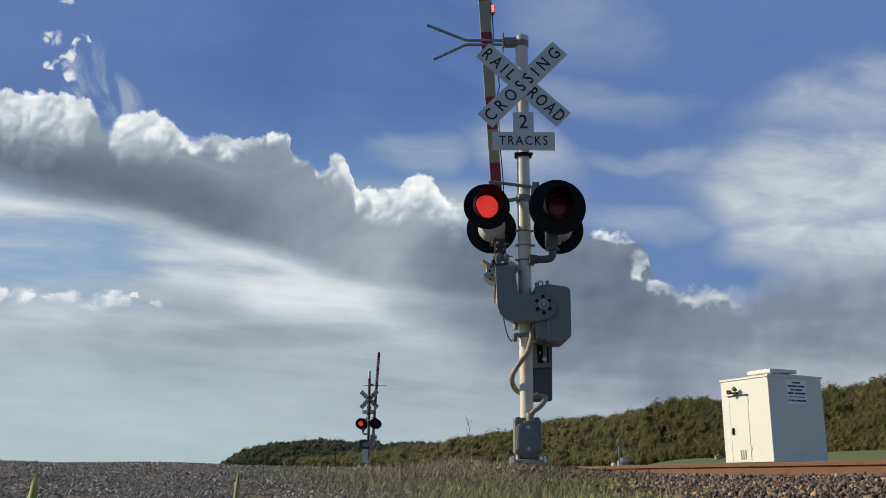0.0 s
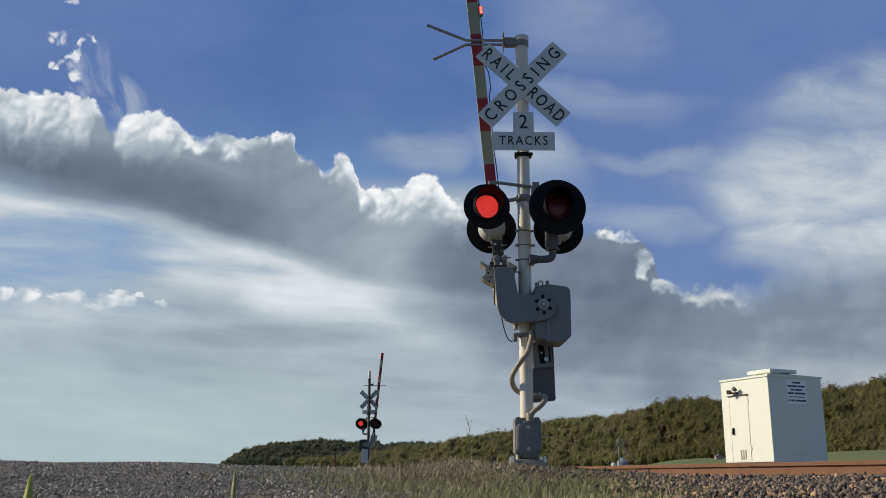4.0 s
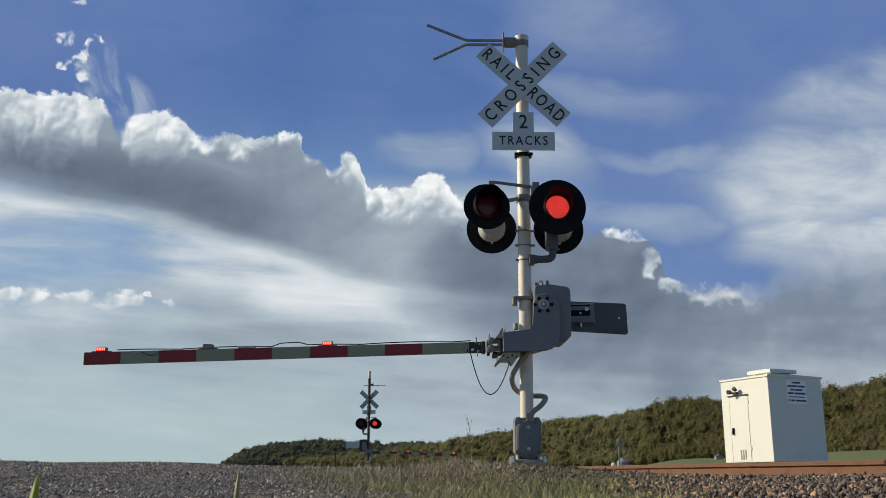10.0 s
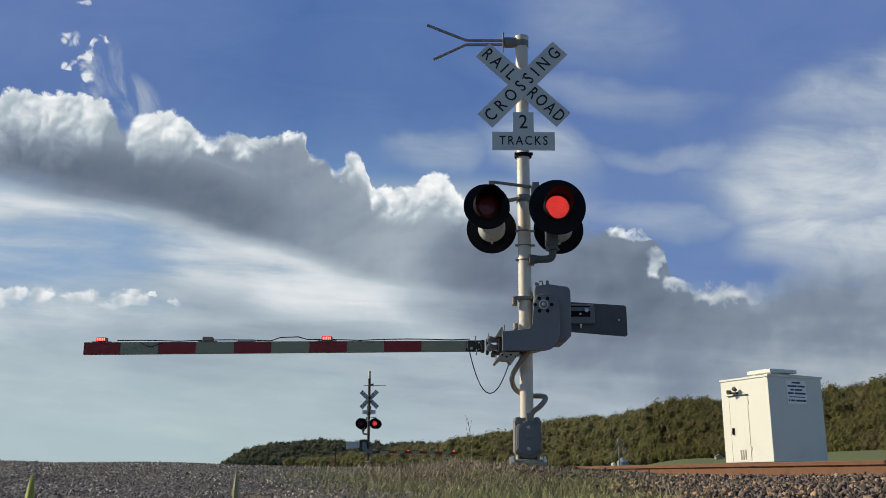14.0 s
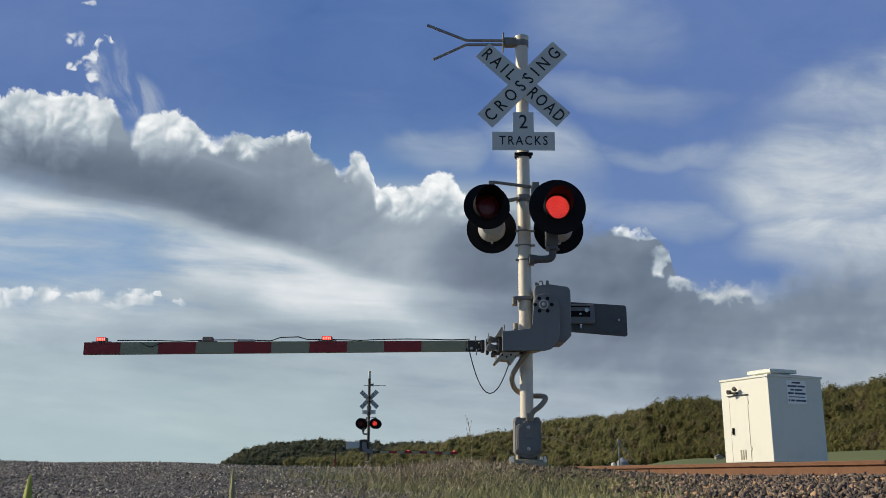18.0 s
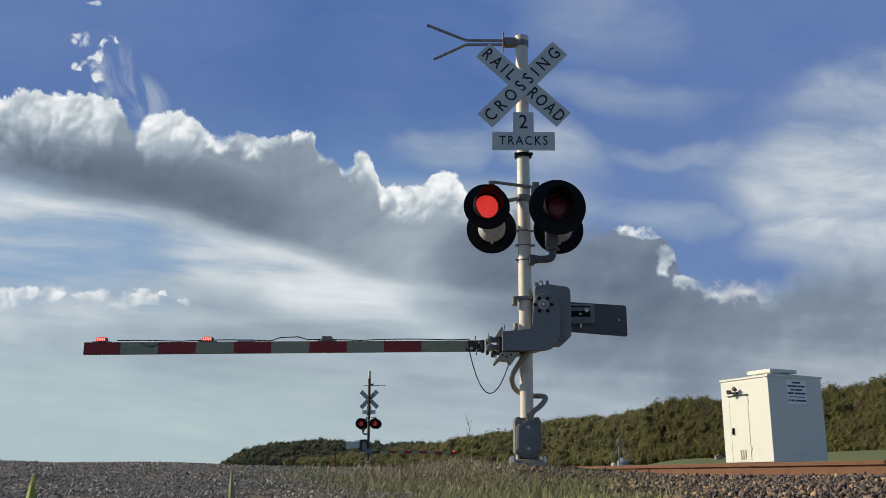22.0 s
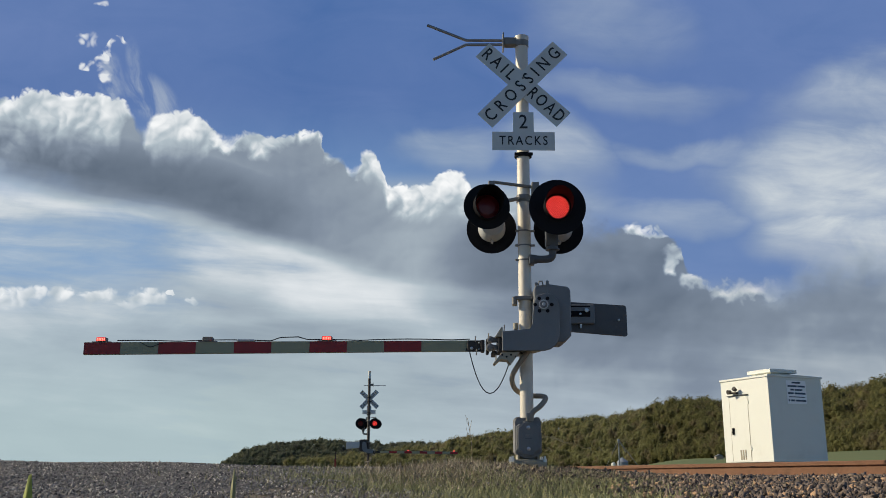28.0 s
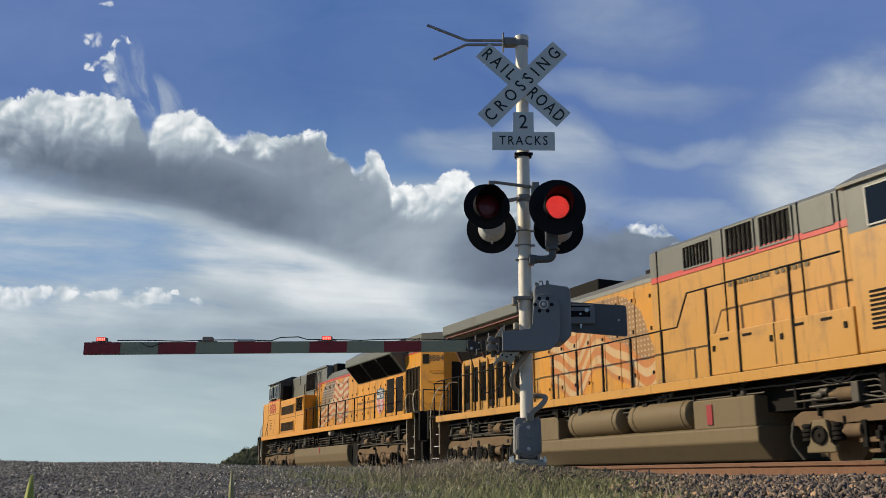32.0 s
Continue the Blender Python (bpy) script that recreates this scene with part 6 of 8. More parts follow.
def lead_locomotive():
    lo = empty("locomotive", Matrix(), "yellow and grey diesel locomotive with flag mural and red trim", "locomotive", "locomotives of the train")
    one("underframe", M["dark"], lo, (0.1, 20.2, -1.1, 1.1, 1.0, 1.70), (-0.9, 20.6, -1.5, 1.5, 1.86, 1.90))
    one("side_sill", M["yellow"], lo, (0.0, 20.1, 1.45, 1.55, 1.70, 1.885), (0.0, 20.1, -1.55, -1.45, 1.70, 1.885), label="yellow side sill", bevel=0.008)
    # nose and cab
    bm = bmesh.new()
    prism(bm, [(0.0, -1.1), (0.0, 1.1), (-0.12, 1.53), (-1.32, 1.545), (-1.32, -1.545), (-0.12, -1.53)], "z", 1.885, 3.5, 0, 0.03)
    part("nose", bm, M["yellow"], lo, "yellow nose")
    one("nose_seam", M["dark"], lo, (0.26, 0.272, 1.53, 1.547, 1.9, 3.4), (1.3, 1.312, 1.545, 1.556, 1.9, 3.5))
    bm = bmesh.new()
    A(bm, 1.3, 3.45, -1.55, 1.55, 1.885, 3.57, 0.02)
    part("cab", bm, M["yellow"], lo, "yellow cab side")
    bm = bmesh.new()
    prism(bm, [(-1.32, 3.55), (-3.45, 3.55), (-3.45, 4.40), (-1.45, 4.40)], "y", -1.545, 1.545, 0, 0.02)
    part("cab_top", bm, M["cabdark"], lo, "dark grey upper cab")
    bm = bmesh.new()
    prism(bm, [(-1.62, 4.36), (-1.62, 4.40), (-1.0, 4.66), (1.0, 4.66), (1.62, 4.40), (1.62, 4.36)], "x", -3.5, -1.25, 0, 0.01)
    part("cab_roof", bm, M["cabdark"], lo, "dark grey cab roof")
    one("nose_stripe", M["locored"], lo, (1.28, 3.44, 1.54, 1.553, 3.50, 3.545), (1.28, 3.44, -1.553, -1.54, 3.50, 3.545), label="red trim line")
    cab_window(lo, 1.40, 1.78, 3.62, 4.26)
    cab_window(lo, 1.82, 2.62, 3.66, 4.26)
    cab_window(lo, 2.72, 3.25, 3.62, 4.28)
    one("armrest", M["dark"], lo, (1.85, 2.7, 1.55, 1.62, 3.58, 3.63), (2.15, 2.19, 1.55, 1.59, 3.66, 4.26))
    words("road_number", "8884", 0.66, M["numberred"], lo, Matrix.Translation((-2.2, 1.5535, 3.15)) @ Matrix.Rotation(radians(180), 4, "Z") @ pose(0, 0, 0, 90, 0, 0) @ Matrix.Diagonal((0.9, 1, 1, 1)), "red road number", 1.05, 0.004)
    words("number_edge", "8884", 0.66, M["dark"], lo, Matrix.Translation((-2.2, 1.5512, 3.15)) @ Matrix.Rotation(radians(180), 4, "Z") @ pose(0, 0, 0, 90, 0, 0) @ Matrix.Diagonal((0.9, 1, 1, 1)), "dark outline of the number", 1.05, 0.014)
    bm = bmesh.new()
    for k in range(5):
        A(bm, 1.75, 2.05, 1.55, 1.565, 2.15 + 0.075 * k, 2.17 + 0.075 * k)
    part("nose_louver", bm, M["dark"], lo, "small dark louvers")
    run("hatch_seam", M["dark"], lo, [[(0.85, 1.551, 1.93), (1.35, 1.551, 2.62), (2.55, 1.551, 2.62), (2.55, 1.551, 1.93)], [(1.35, 1.551, 2.88), (3.4, 1.551, 2.88)]], 0.008)
    one("cab_door_back", M["dark"], lo, (3.452, 3.5, 0.5, 1.4, 1.9, 4.2))
    # side equipment boxes
    for sy in (-1, 1):
        s = lambda a, b: sorted((sy * a, sy * b))
        eq = one("equipment_box", M["yellow"], lo, (3.52, 7.56, *s(0.9, 1.52), 1.885, 3.45), label="yellow side equipment box", bevel=0.02)
        one("box_seam", M["dark"], eq, (6.2, 6.215, *s(1.515, 1.53), 1.9, 3.44), (3.55, 7.5, *s(1.51, 1.527), 2.58, 2.592))
        for z0, z1 in ((2.74, 3.14), (1.99, 2.38)):
            bm = bmesh.new()
            A(bm, 3.78, 5.95, *s(1.46, 1.525), z0, z1)
            for k in range(28):
                A(bm, 3.8 + k * 0.077, 3.825 + k * 0.077, *s(1.5, 1.532), z0, z1)
            w = 0.04
            for q in ((3.74, 5.99, z0 - w, z0), (3.74, 5.99, z1, z1 + w), (3.74, 3.78, z0, z1), (5.95, 5.99, z0, z1)):
                A(bm, q[0], q[1], *s(1.5, 1.545), q[2], q[3], 0, 1)
            part("filter", bm, [M["brownglass"], M["yellow"]], eq, "brown louvred filter panel")
    grating("box_grille", lo, 6.35, 7.42, 1.53, 2.78, 3.38, 0.09, "dark lattice grille", True, "yellow")
    # upper grey hood
    bm = bmesh.new()
    prism(bm, [(-0.97, 1.9), (-0.97, 4.5), (-0.85, 4.60), (0.85, 4.60), (0.97, 4.5), (0.97, 1.9)], "x", -7.2, -3.5, 0, 0.01)
    part("central_hood", bm, M["locogrey"], lo, "grey upper hood behind the cab")
    bm = bmesh.new()
    prism(bm, [(-0.97, 3.93), (-0.97, 4.5), (-0.85, 4.60), (0.85, 4.60), (0.97, 4.5), (0.97, 3.93)], "x", -9.05, -7.18, 0, 0.01)
    part("air_box", bm, M["locogrey"], lo, "grey air intake box on the hood")
    bm = bmesh.new()
    prism(bm, [(-7.6, 4.0), (-8.3, 3.82), (-7.7, 3.62), (-7.95, 3.8)], "y", 0.966, 0.976)
    part("red_wedge", bm, M["locored"], lo, "red pointed trim")
    one("central_hood_roof", M["locogrey"], lo, (6.0, 9.04, -1.0, 1.0, 4.55, 4.63), bevel=0.01)
    for a in (4.9, 5.9, 7.5):
        one("hood_rib", M["dark"], lo, (a, a + 0.03, 0.965, 0.985, 3.5, 4.55))
    grating("hood_grille", lo, 6.0, 7.5, 0.99, 3.72, 4.48, 0.07)
    one("hood_panel", M["locogrey"], lo, (5.0, 5.75, 0.96, 1.02, 3.55, 4.1), label="grey hinged panel", bevel=0.01)
    run("hood_ladder", M["locogrey"], lo, [[(7.85, 1.02, 2.7), (7.85, 1.02, 4.3), (8.0, 1.0, 4.45)], [(8.2, 1.02, 2.7), (8.2, 1.02, 4.3), (8.3, 1.0, 4.45)]], 0.02)
    # engine hood
    flag = flag_paint("yellow with flag", -12.1, -8.2, 2.0, 3.88, True, 0.3)
    one("engine_hood", M["yellow"], lo, (7.3, 18.0, -0.95, 0.95, 1.9, 3.98), label="yellow engine hood", bevel=0.01)
    hood_doors(lo, [7.75, 8.35, 8.95, 9.55, 10.15, 10.75, 11.35, 11.95, 12.55, 13.1], 1.98, 3.84, 0.95, flag)
    hood_doors(lo, [13.15, 13.8, 14.45, 15.1, 15.75, 16.25, 17.1, 17.95], 1.98, 3.35, 0.95, M["yellow"])
    bm = bmesh.new()
    prism(bm, [(-0.96, 3.96), (-0.96, 4.02), (-0.75, 4.28), (-0.4, 4.36), (0.4, 4.36), (0.75, 4.28), (0.96, 4.02), (0.96, 3.96)], "x", -13.4, -9.04)
    part("hood_roof", bm, M["locogrey"], lo, "rounded grey hood roof", True)
    one("hood_stripe", M["locored"], lo, (7.6, 18.0, 0.95, 0.968, 3.87, 3.95), (7.6, 18.0, -0.968, -0.95, 3.87, 3.95), label="red trim line")
    one("exhaust_housing", M["dark"], lo, (9.05, 9.6, -0.7, 0.7, 4.2, 4.66), bevel=0.02)
    bm = bmesh.new()
    for k, (dx, z) in enumerate(((0.0, 4.62), (0.14, 4.74), (-0.14, 4.62), (0.05, 4.62), (0.2, 4.66))):
        lathe(bm, [(0.03, 0.0), (0.035, 0.25), (0.09, 0.36), (0.085, 0.36)], Matrix.Translation((-10.6 + dx, 0.2 - 0.12 * k, z)) @ Matrix.Rotation(radians(-90 if k < 3 else 90), 4, "Y"), 12)
    box(bm, -10.68, -10.5, -0.4, 0.3, 4.34, 4.66, 0.02)
    part("horn", bm, M["dark"], lo, "black air horn cluster", True)
    # radiators
    bm = bmesh.new()
    wing = [(-0.95, 3.42), (-1.5, 4.05), (-1.5, 4.30), (-1.0, 4.60), (1.0, 4.60), (1.5, 4.30), (1.5, 4.05), (0.95, 3.42)]
    prism(bm, wing, "x", -18.0, -13.1, 0, 0.015)
    part("radiator_housing", bm, M["locogrey"], lo, "flared grey radiator housing")
    for sy in (-1, 1):
        for a0, a1 in ((13.25, 14.8), (14.9, 16.4), (16.5, 17.85)):
            bm = bmesh.new()
            for a, b_ in ((a0, a1),):
                p, q = (sy * 0.985, 3.445), (sy * 1.49, 4.02)
                nrm = Vector((0, sy * 0.6, -0.53)).normalized() * 0.015
                add(bm, [Vector((-a, p[0], p[1])) + nrm, Vector((-b_, p[0], p[1])) + nrm, Vector((-b_, q[0], q[1])) + nrm, Vector((-a, q[0], q[1])) + nrm], [(0, 1, 2, 3)])
            scr = part("radiator_screen", bm, M["grille"], lo, "dark radiator intake screen")
            for k in range(1, 20):
                aa = a0 + (a1 - a0) * k / 20
                bm = bmesh.new()
                tube(bm, [Vector((-aa, p[0], p[1])) + nrm * 1.6, Vector((-aa, q[0], q[1])) + nrm * 1.6], 0.008, 4)
                part("screen_bar", bm, M["grille"], scr)
    one("radiator_fan", M["dark"], lo, (13.6, 15.4, -0.7, 0.7, 4.58, 4.68), (15.9, 17.7, -0.7, 0.7, 4.58, 4.68), bevel=0.03)
    for sy in (-1, 1):
        one("intake_grille", M["grille"], lo, (16.33, 17.0, *sorted((sy * 0.95, sy * 0.975)), 2.1, 3.3), (17.2, 17.85, *sorted((sy * 0.95, sy * 0.975)), 2.1, 3.3))
    # rear hood
    rear = [(-17.98, -0.95), (-17.98, 0.95), (-19.40, 0.95), (-20.05, 0.40), (-20.05, -0.40), (-19.40, -0.95)]
    bm = bmesh.new()
    prism(bm, rear, "z", 1.9, 3.98, 0, 0.01)
    part("rear_hood", bm, M["yellow"], lo, "yellow rear hood end")
    bm = bmesh.new()
    prism(bm, rear, "z", 3.98, 4.58, 0, 0.01)
    part("rear_hood_top", bm, M["locogrey"], lo, "grey top of the rear hood")
    bm = bmesh.new()
    prism(bm, [(p[0] * 1.0004, p[1] * 1.01) for p in rear], "z", 3.955, 4.005)
    part("rear_stripe", bm, M["locored"], lo, "red trim line")
    bm = bmesh.new()
    bm.free()
    one("rear_louver", M["dark"], lo, *[(18.1, 19.3, 0.95, 0.965, 4.06 + 0.07 * k, 4.09 + 0.07 * k) for k in range(6)])
    for sy in (-1, 1):
        s = lambda a, b: sorted((sy * a, sy * b))
        mesh_back = one("rear_intake", M["brownglass"], lo, (18.1, 19.3, *s(0.95, 0.962), 2.0, 3.45), label="tall brown barred intake")
        one("bar", M["dark"], mesh_back, *[(18.12 + 0.13 * k, 18.15 + 0.13 * k, *s(0.962, 0.985), 2.0, 3.45) for k in range(9)], (18.07, 19.33, *s(0.96, 0.98), 3.43, 3.48), (18.07, 19.33, *s(0.96, 0.98), 1.97, 2.02))
    slant = Matrix.Translation((-19.725, 0.675, 0)) @ Matrix.Rotation(math.atan2(-0.55, -0.65), 4, "Z")      # on the cut corner, x rearwards
    bm = bmesh.new()
    box(bm, -0.36, -0.14, -0.012, 0.0, 3.56, 3.86, 0.004, 0, slant)
    part("number_board", bm, M["dark"], lo, "dark number board")
    one("rear_door", M["dark"], lo, (20.05, 20.065, -0.33, 0.12, 2.0, 3.6))
    words("rear_number", "8884", 0.28, M["under"], lo, slant @ Matrix.Translation((0.13, -0.006, 3.71)) @ pose(0, 0, 0, 90, 0, 0), "", 1.05, 0.004)
    bm = bmesh.new()
    for z in (2.25, 2.6, 2.95, 3.3, 4.2):
        tube(bm, [slant @ Vector((x, y, z)) for x, y in ((-0.12, 0.0), (-0.12, -0.05), (0.3, -0.05), (0.3, 0.0))], 0.014, 6)
    part("rear_grab", bm, M["yellow"], lo, "yellow grab irons")
    run("roof_grab", M["dark"], lo, [[(18.2, 0.3, 4.58), (18.2, 0.3, 4.68), (18.9, 0.3, 4.68), (18.9, 0.3, 4.58)]], 0.015)
    bm = bmesh.new()
    for y in (-0.12, 0.12):
        lathe(bm, [(0.09, 0.0), (0.09, 0.06), (0.07, 0.03), (0.001, 0.02)], Matrix.Translation((-20.05, y, 4.0)) @ Matrix.Rotation(radians(-90), 4, "Y"), 14)
    part("rear_headlight", bm, M["chrome"], lo, "unlit twin headlight")
    # emblem
    shield = [(-15.30, 3.06), (-15.48, 3.02), (-15.66, 3.10), (-15.84, 3.02), (-16.02, 3.06), (-16.06, 2.6), (-15.99, 2.36), (-15.86, 2.2), (-15.66, 2.08), (-15.46, 2.2), (-15.33, 2.36), (-15.26, 2.6)]
    bm = bmesh.new()
    prism(bm, shield, "y", 0.967, 0.971)
    emblem = part("emblem", bm, M["signwhite"], lo, "white shield emblem with dark head and red stripes")
    bm = bmesh.new()
    prism(bm, shield[:5] + [(-16.055, 2.66), (-15.265, 2.66)], "y", 0.9705, 0.974)
    field = part("emblem_field", bm, M["bluebars"], emblem, "dark blue field of the emblem")
    bits("emblem_bar", M["signwhite"], field, [(lambda a0, z0: lambda bm: A(bm, a0, a0 + 0.07, 0.9735, 0.976, z0, z0 + 0.11))(15.42 + 0.098 * k, 2.88) for k in range(5)] + [(lambda a0, z0: lambda bm: A(bm, a0, a0 + 0.06, 0.9735, 0.976, z0, z0 + 0.11))(15.35 + 0.09 * k, 2.71) for k in range(7)])
    for k in range(6):
        am = 15.33 + 0.132 * k
        low = 2.08 + 0.9 * abs(am - 15.66) ** 1.6 + 0.03
        one("emblem_stripe", M["locored"], emblem, (am - 0.032, am + 0.032, 0.9705, 0.974, low, 2.655))
    bm = bmesh.new()
    for k in range(15):
        A(bm, 13.05 + 0.135 * k + (0.0 if k < 8 else 0.1), 13.13 + 0.135 * k + (0.0 if k < 8 else 0.1), 0.965, 0.969, 2.60, 2.69)
    part("slogan_bar", bm, M["under"], lo, "small row of dark lettering")
    # walkway, rails
    railing(lo, [(7.6, 2.78), (18.9, 2.78), (19.25, 2.6), (19.3, 1.9)], [7.9, 8.95, 10.0, 11.05, 12.1, 13.2, 14.3, 15.4, 16.5, 17.6, 18.6])
    run("front_rail", M["railwhite"], lo, [[(-0.75, 1.35, 1.0), (-0.75, 1.35, 1.95), (-0.4, 1.35, 2.75), (-0.2, 1.2, 2.8)], [(-0.1, 1.5, 0.9), (-0.1, 1.5, 2.0), (0.0, 1.5, 2.1)], [(-0.75, -1.35, 1.0), (-0.75, -1.35, 1.95), (-0.4, -1.35, 2.75)]], 0.022, "white front grab rails")
    steps(lo, -0.7, True)
    steps(lo, 19.5, False)
    end_gear(lo, -0.85, True)
    end_gear(lo, 20.5, False)
    run("end_chain", M["pipe"], lo, [[(20.4, 1.3, 2.6), (20.4, 0.4, 2.6)], [(20.4, 1.3, 1.9), (20.4, 1.3, 2.6)], [(20.4, 0.4, 1.9), (20.4, 0.4, 2.6)], [(20.4, -1.3, 1.9), (20.4, -1.3, 2.6), (20.4, -0.4, 2.6)]], 0.02)
    # tank
    bm = bmesh.new()
    prism(bm, [(-1.40, 1.10), (1.40, 1.10), (1.42, 0.78), (1.36, 0.50), (1.05, 0.13), (-1.05, 0.13), (-1.36, 0.52), (-1.42, 0.78)], "x", -13.3, -5.85, 0, 0.03)
    part("fuel_tank", bm, M["tank"], lo, "long tan fuel tank")
    one("tank_end", M["dark"], lo, (13.3, 14.0, -1.2, 1.2, 0.3, 1.1))
    one("tank_label", M["gatered"], lo, (9.7, 9.8, 1.41, 1.43, 0.85, 1.1), label="small red label")
    one("sensor_box", M["tanplate"], lo, (11.1, 11.35, 1.3, 1.48, 1.52, 1.68), label="small tan box", bevel=0.01)
    side_clutter(lo, 5.6, 14.0, 1.5, 3)
    side_clutter(lo, 0.3, 5.4, 1.45, 4)
    side_clutter(lo, 14.2, 19.2, 1.45, 5)
    truck(lo, [0.46, 2.56, 4.66])
    truck(lo, [14.69, 16.79, 18.89])
    return lo


def second_locomotive():
    lo = empty("locomotive", Matrix(), "dirty yellow diesel locomotive running cab last with wide radiators", "locomotive", "locomotives of the train")
    Yd = M["yellowdirty"]
    one("underframe", M["dark"], lo, (-0.6, 20.4, -1.1, 1.1, 0.95, 1.5), (-0.9, 20.8, -1.5, 1.5, 1.62, 1.66))
    one("side_sill", Yd, lo, (-0.2, 20.4, 1.45, 1.55, 1.47, 1.65), (-0.2, 20.4, -1.55, -1.45, 1.47, 1.65), label="yellow side sill", bevel=0.008)
    one("engine_hood", Yd, lo, (0.35, 14.3, -0.93, 0.93, 1.66, 3.98), label="yellow engine hood", bevel=0.01)
    # radiator end
    bm = bmesh.new()
    prism(bm, [(-0.95, 3.75), (-1.55, 4.02), (-1.55, 4.30), (1.55, 4.30), (1.55, 4.02), (0.95, 3.75)], "x", -4.95, -0.32, 0, 0.015)
    part("radiator_roof", bm, M["locogrey"], lo, "wide overhanging grey radiator roof")
    for sy in (-1, 1):
        s = lambda a, b: sorted((sy * a, sy * b))
        one("radiator_trim", M["faded"], lo, (0.36, 4.9, *s(1.3, 1.46), 3.93, 4.04), label="faded red underside trim")
        for a0, a1 in ((0.45, 1.85), (1.95, 3.3), (3.4, 4.6)):
            bm = bmesh.new()
            y0, y1 = sy * 0.945, sy * 1.25
            add(bm, [(-a0, y0, 3.28), (-a1, y0, 3.28), (-a1, y1, 3.84), (-a0, y1, 3.84)], [(0, 1, 2, 3)])
            part("radiator_screen", bm, M["grille"], lo, "dark sloping radiator screen")
        for a in (0.36, 1.87, 3.32, 4.62):
            bm = bmesh.new()
            prism(bm, [(sy * 0.93, 3.22), (sy * 0.96, 3.22), (sy * 1.32, 3.92), (sy * 0.93, 3.92)], "x", -a - 0.06, -a)
            part("radiator_strut", bm, M["faded"], lo, "faded reddish strut")
        for k in range(8):
            op = one("louver_opening", M["dark"], lo, (0.62 + 0.52 * k, 0.92 + 0.52 * k, *s(0.93, 0.948), 2.0 if k % 3 else 1.8, 3.1 - 0.1 * (k % 2)), label="tall dark louvred opening")
            one("louver", M["grille"], op, *[(0.64 + 0.52 * k + 0.055 * j, 0.655 + 0.52 * k + 0.055 * j, *s(0.948, 0.96), 2.0, 3.0) for j in range(5)])
    hood_doors(lo, [0.45, 1.02, 1.55, 2.08, 2.6, 3.12, 3.64, 4.16, 4.7], 3.12, 3.2, 0.93, Yd)
    one("door_ridge", Yd, lo, *[(0.5 + 0.52 * k, 0.58 + 0.52 * k, 0.93, 0.975, 1.75, 3.2) for k in range(9)])
    # long hood with flag
    flag = flag_paint("dirty yellow with flag", -9.8, -5.5, 1.75, 3.84, False, 0.6, 1.9, 34.0)
    hood_doors(lo, [5.0, 5.6, 6.2, 6.8, 7.4, 8.0, 8.6, 9.2, 9.85], 1.74, 3.86, 0.93, flag)
    hood_doors(lo, [9.9, 10.5, 11.1, 11.7, 12.2], 1.74, 3.86, 0.93, Yd)
    bm = bmesh.new()
    prism(bm, [(-0.94, 3.95), (-0.92, 4.05), (-0.7, 4.22), (0.7, 4.22), (0.92, 4.05), (0.94, 3.95)], "x", -9.9, -4.9)
    part("hood_roof", bm, M["locogrey"], lo, "rounded grey hood roof", True)
    one("exhaust_housing", M["dark"], lo, (6.1, 7.4, -0.65, 0.65, 4.1, 4.52), bevel=0.03)
    one("hood_pipe", M["dark"], lo, (7.8, 8.05, 0.1, 0.3, 4.2, 4.34))
    bm = bmesh.new()
    for k, dx in enumerate((0.0, 0.14, -0.14, 0.05)):
        lathe(bm, [(0.03, 0.0), (0.035, 0.25), (0.09, 0.36), (0.085, 0.36)], Matrix.Translation((-8.9 + dx, 0.2 - 0.12 * k, 4.42)) @ Matrix.Rotation(radians(-90 if k < 2 else 90), 4, "Y"), 12)
    box(bm, -8.98, -8.8, -0.4, 0.3, 4.2, 4.46, 0.02)
    part("horn", bm, M["dark"], lo, "black air horn cluster", True)
    # raised auxiliary cab section
    bm = bmesh.new()
    prism(bm, [(-0.97, 3.9), (-0.97, 4.52), (-0.85, 4.62), (0.85, 4.62), (0.97, 4.52), (0.97, 3.9)], "x", -15.4, -9.85, 0, 0.01)
    part("auxiliary_hood", bm, M["locogrey"], lo, "grey raised auxiliary hood")
    one("auxiliary_lower", Yd, lo, (9.85, 15.6, -0.97, 0.97, 1.66, 3.92), label="yellow lower hood", bevel=0.01)
    one("hood_stripe", M["locored"], lo, (9.9, 15.5, 0.96, 0.985, 3.86, 3.98), (9.9, 15.5, -0.985, -0.96, 3.86, 3.98), label="red trim line")
    grating("vent", lo, 11.0, 11.8, 0.99, 3.98, 4.42, 0.1, "square dark vent")
    grating("hood_grille", lo, 12.28, 13.0, 0.99, 3.95, 4.5, 0.12, "black grille panel")
    grating("hood_grille", lo, 13.18, 13.95, 0.99, 3.95, 4.5, 0.12, "black grille panel")
    one("hood_plate", M["locogrey"], lo, (14.2, 14.9, 0.96, 1.0, 3.95, 4.5), label="worn pale grey plate", bevel=0.01)
    one("hood_seam", M["dark"], lo, *[(a, a + 0.015, 0.965, 0.99, 1.9, 4.55) for a in (10.1, 12.15, 14.1, 15.0)])
    bm = bmesh.new()
    for k in range(14):
        A(bm, 12.25 + 0.14 * k + (0.1 if k > 7 else 0), 12.34 + 0.14 * k + (0.1 if k > 7 else 0), 0.985, 0.988, 3.38, 3.46)
    part("slogan_bar", bm, M["tank"], lo, "faded row of lettering")
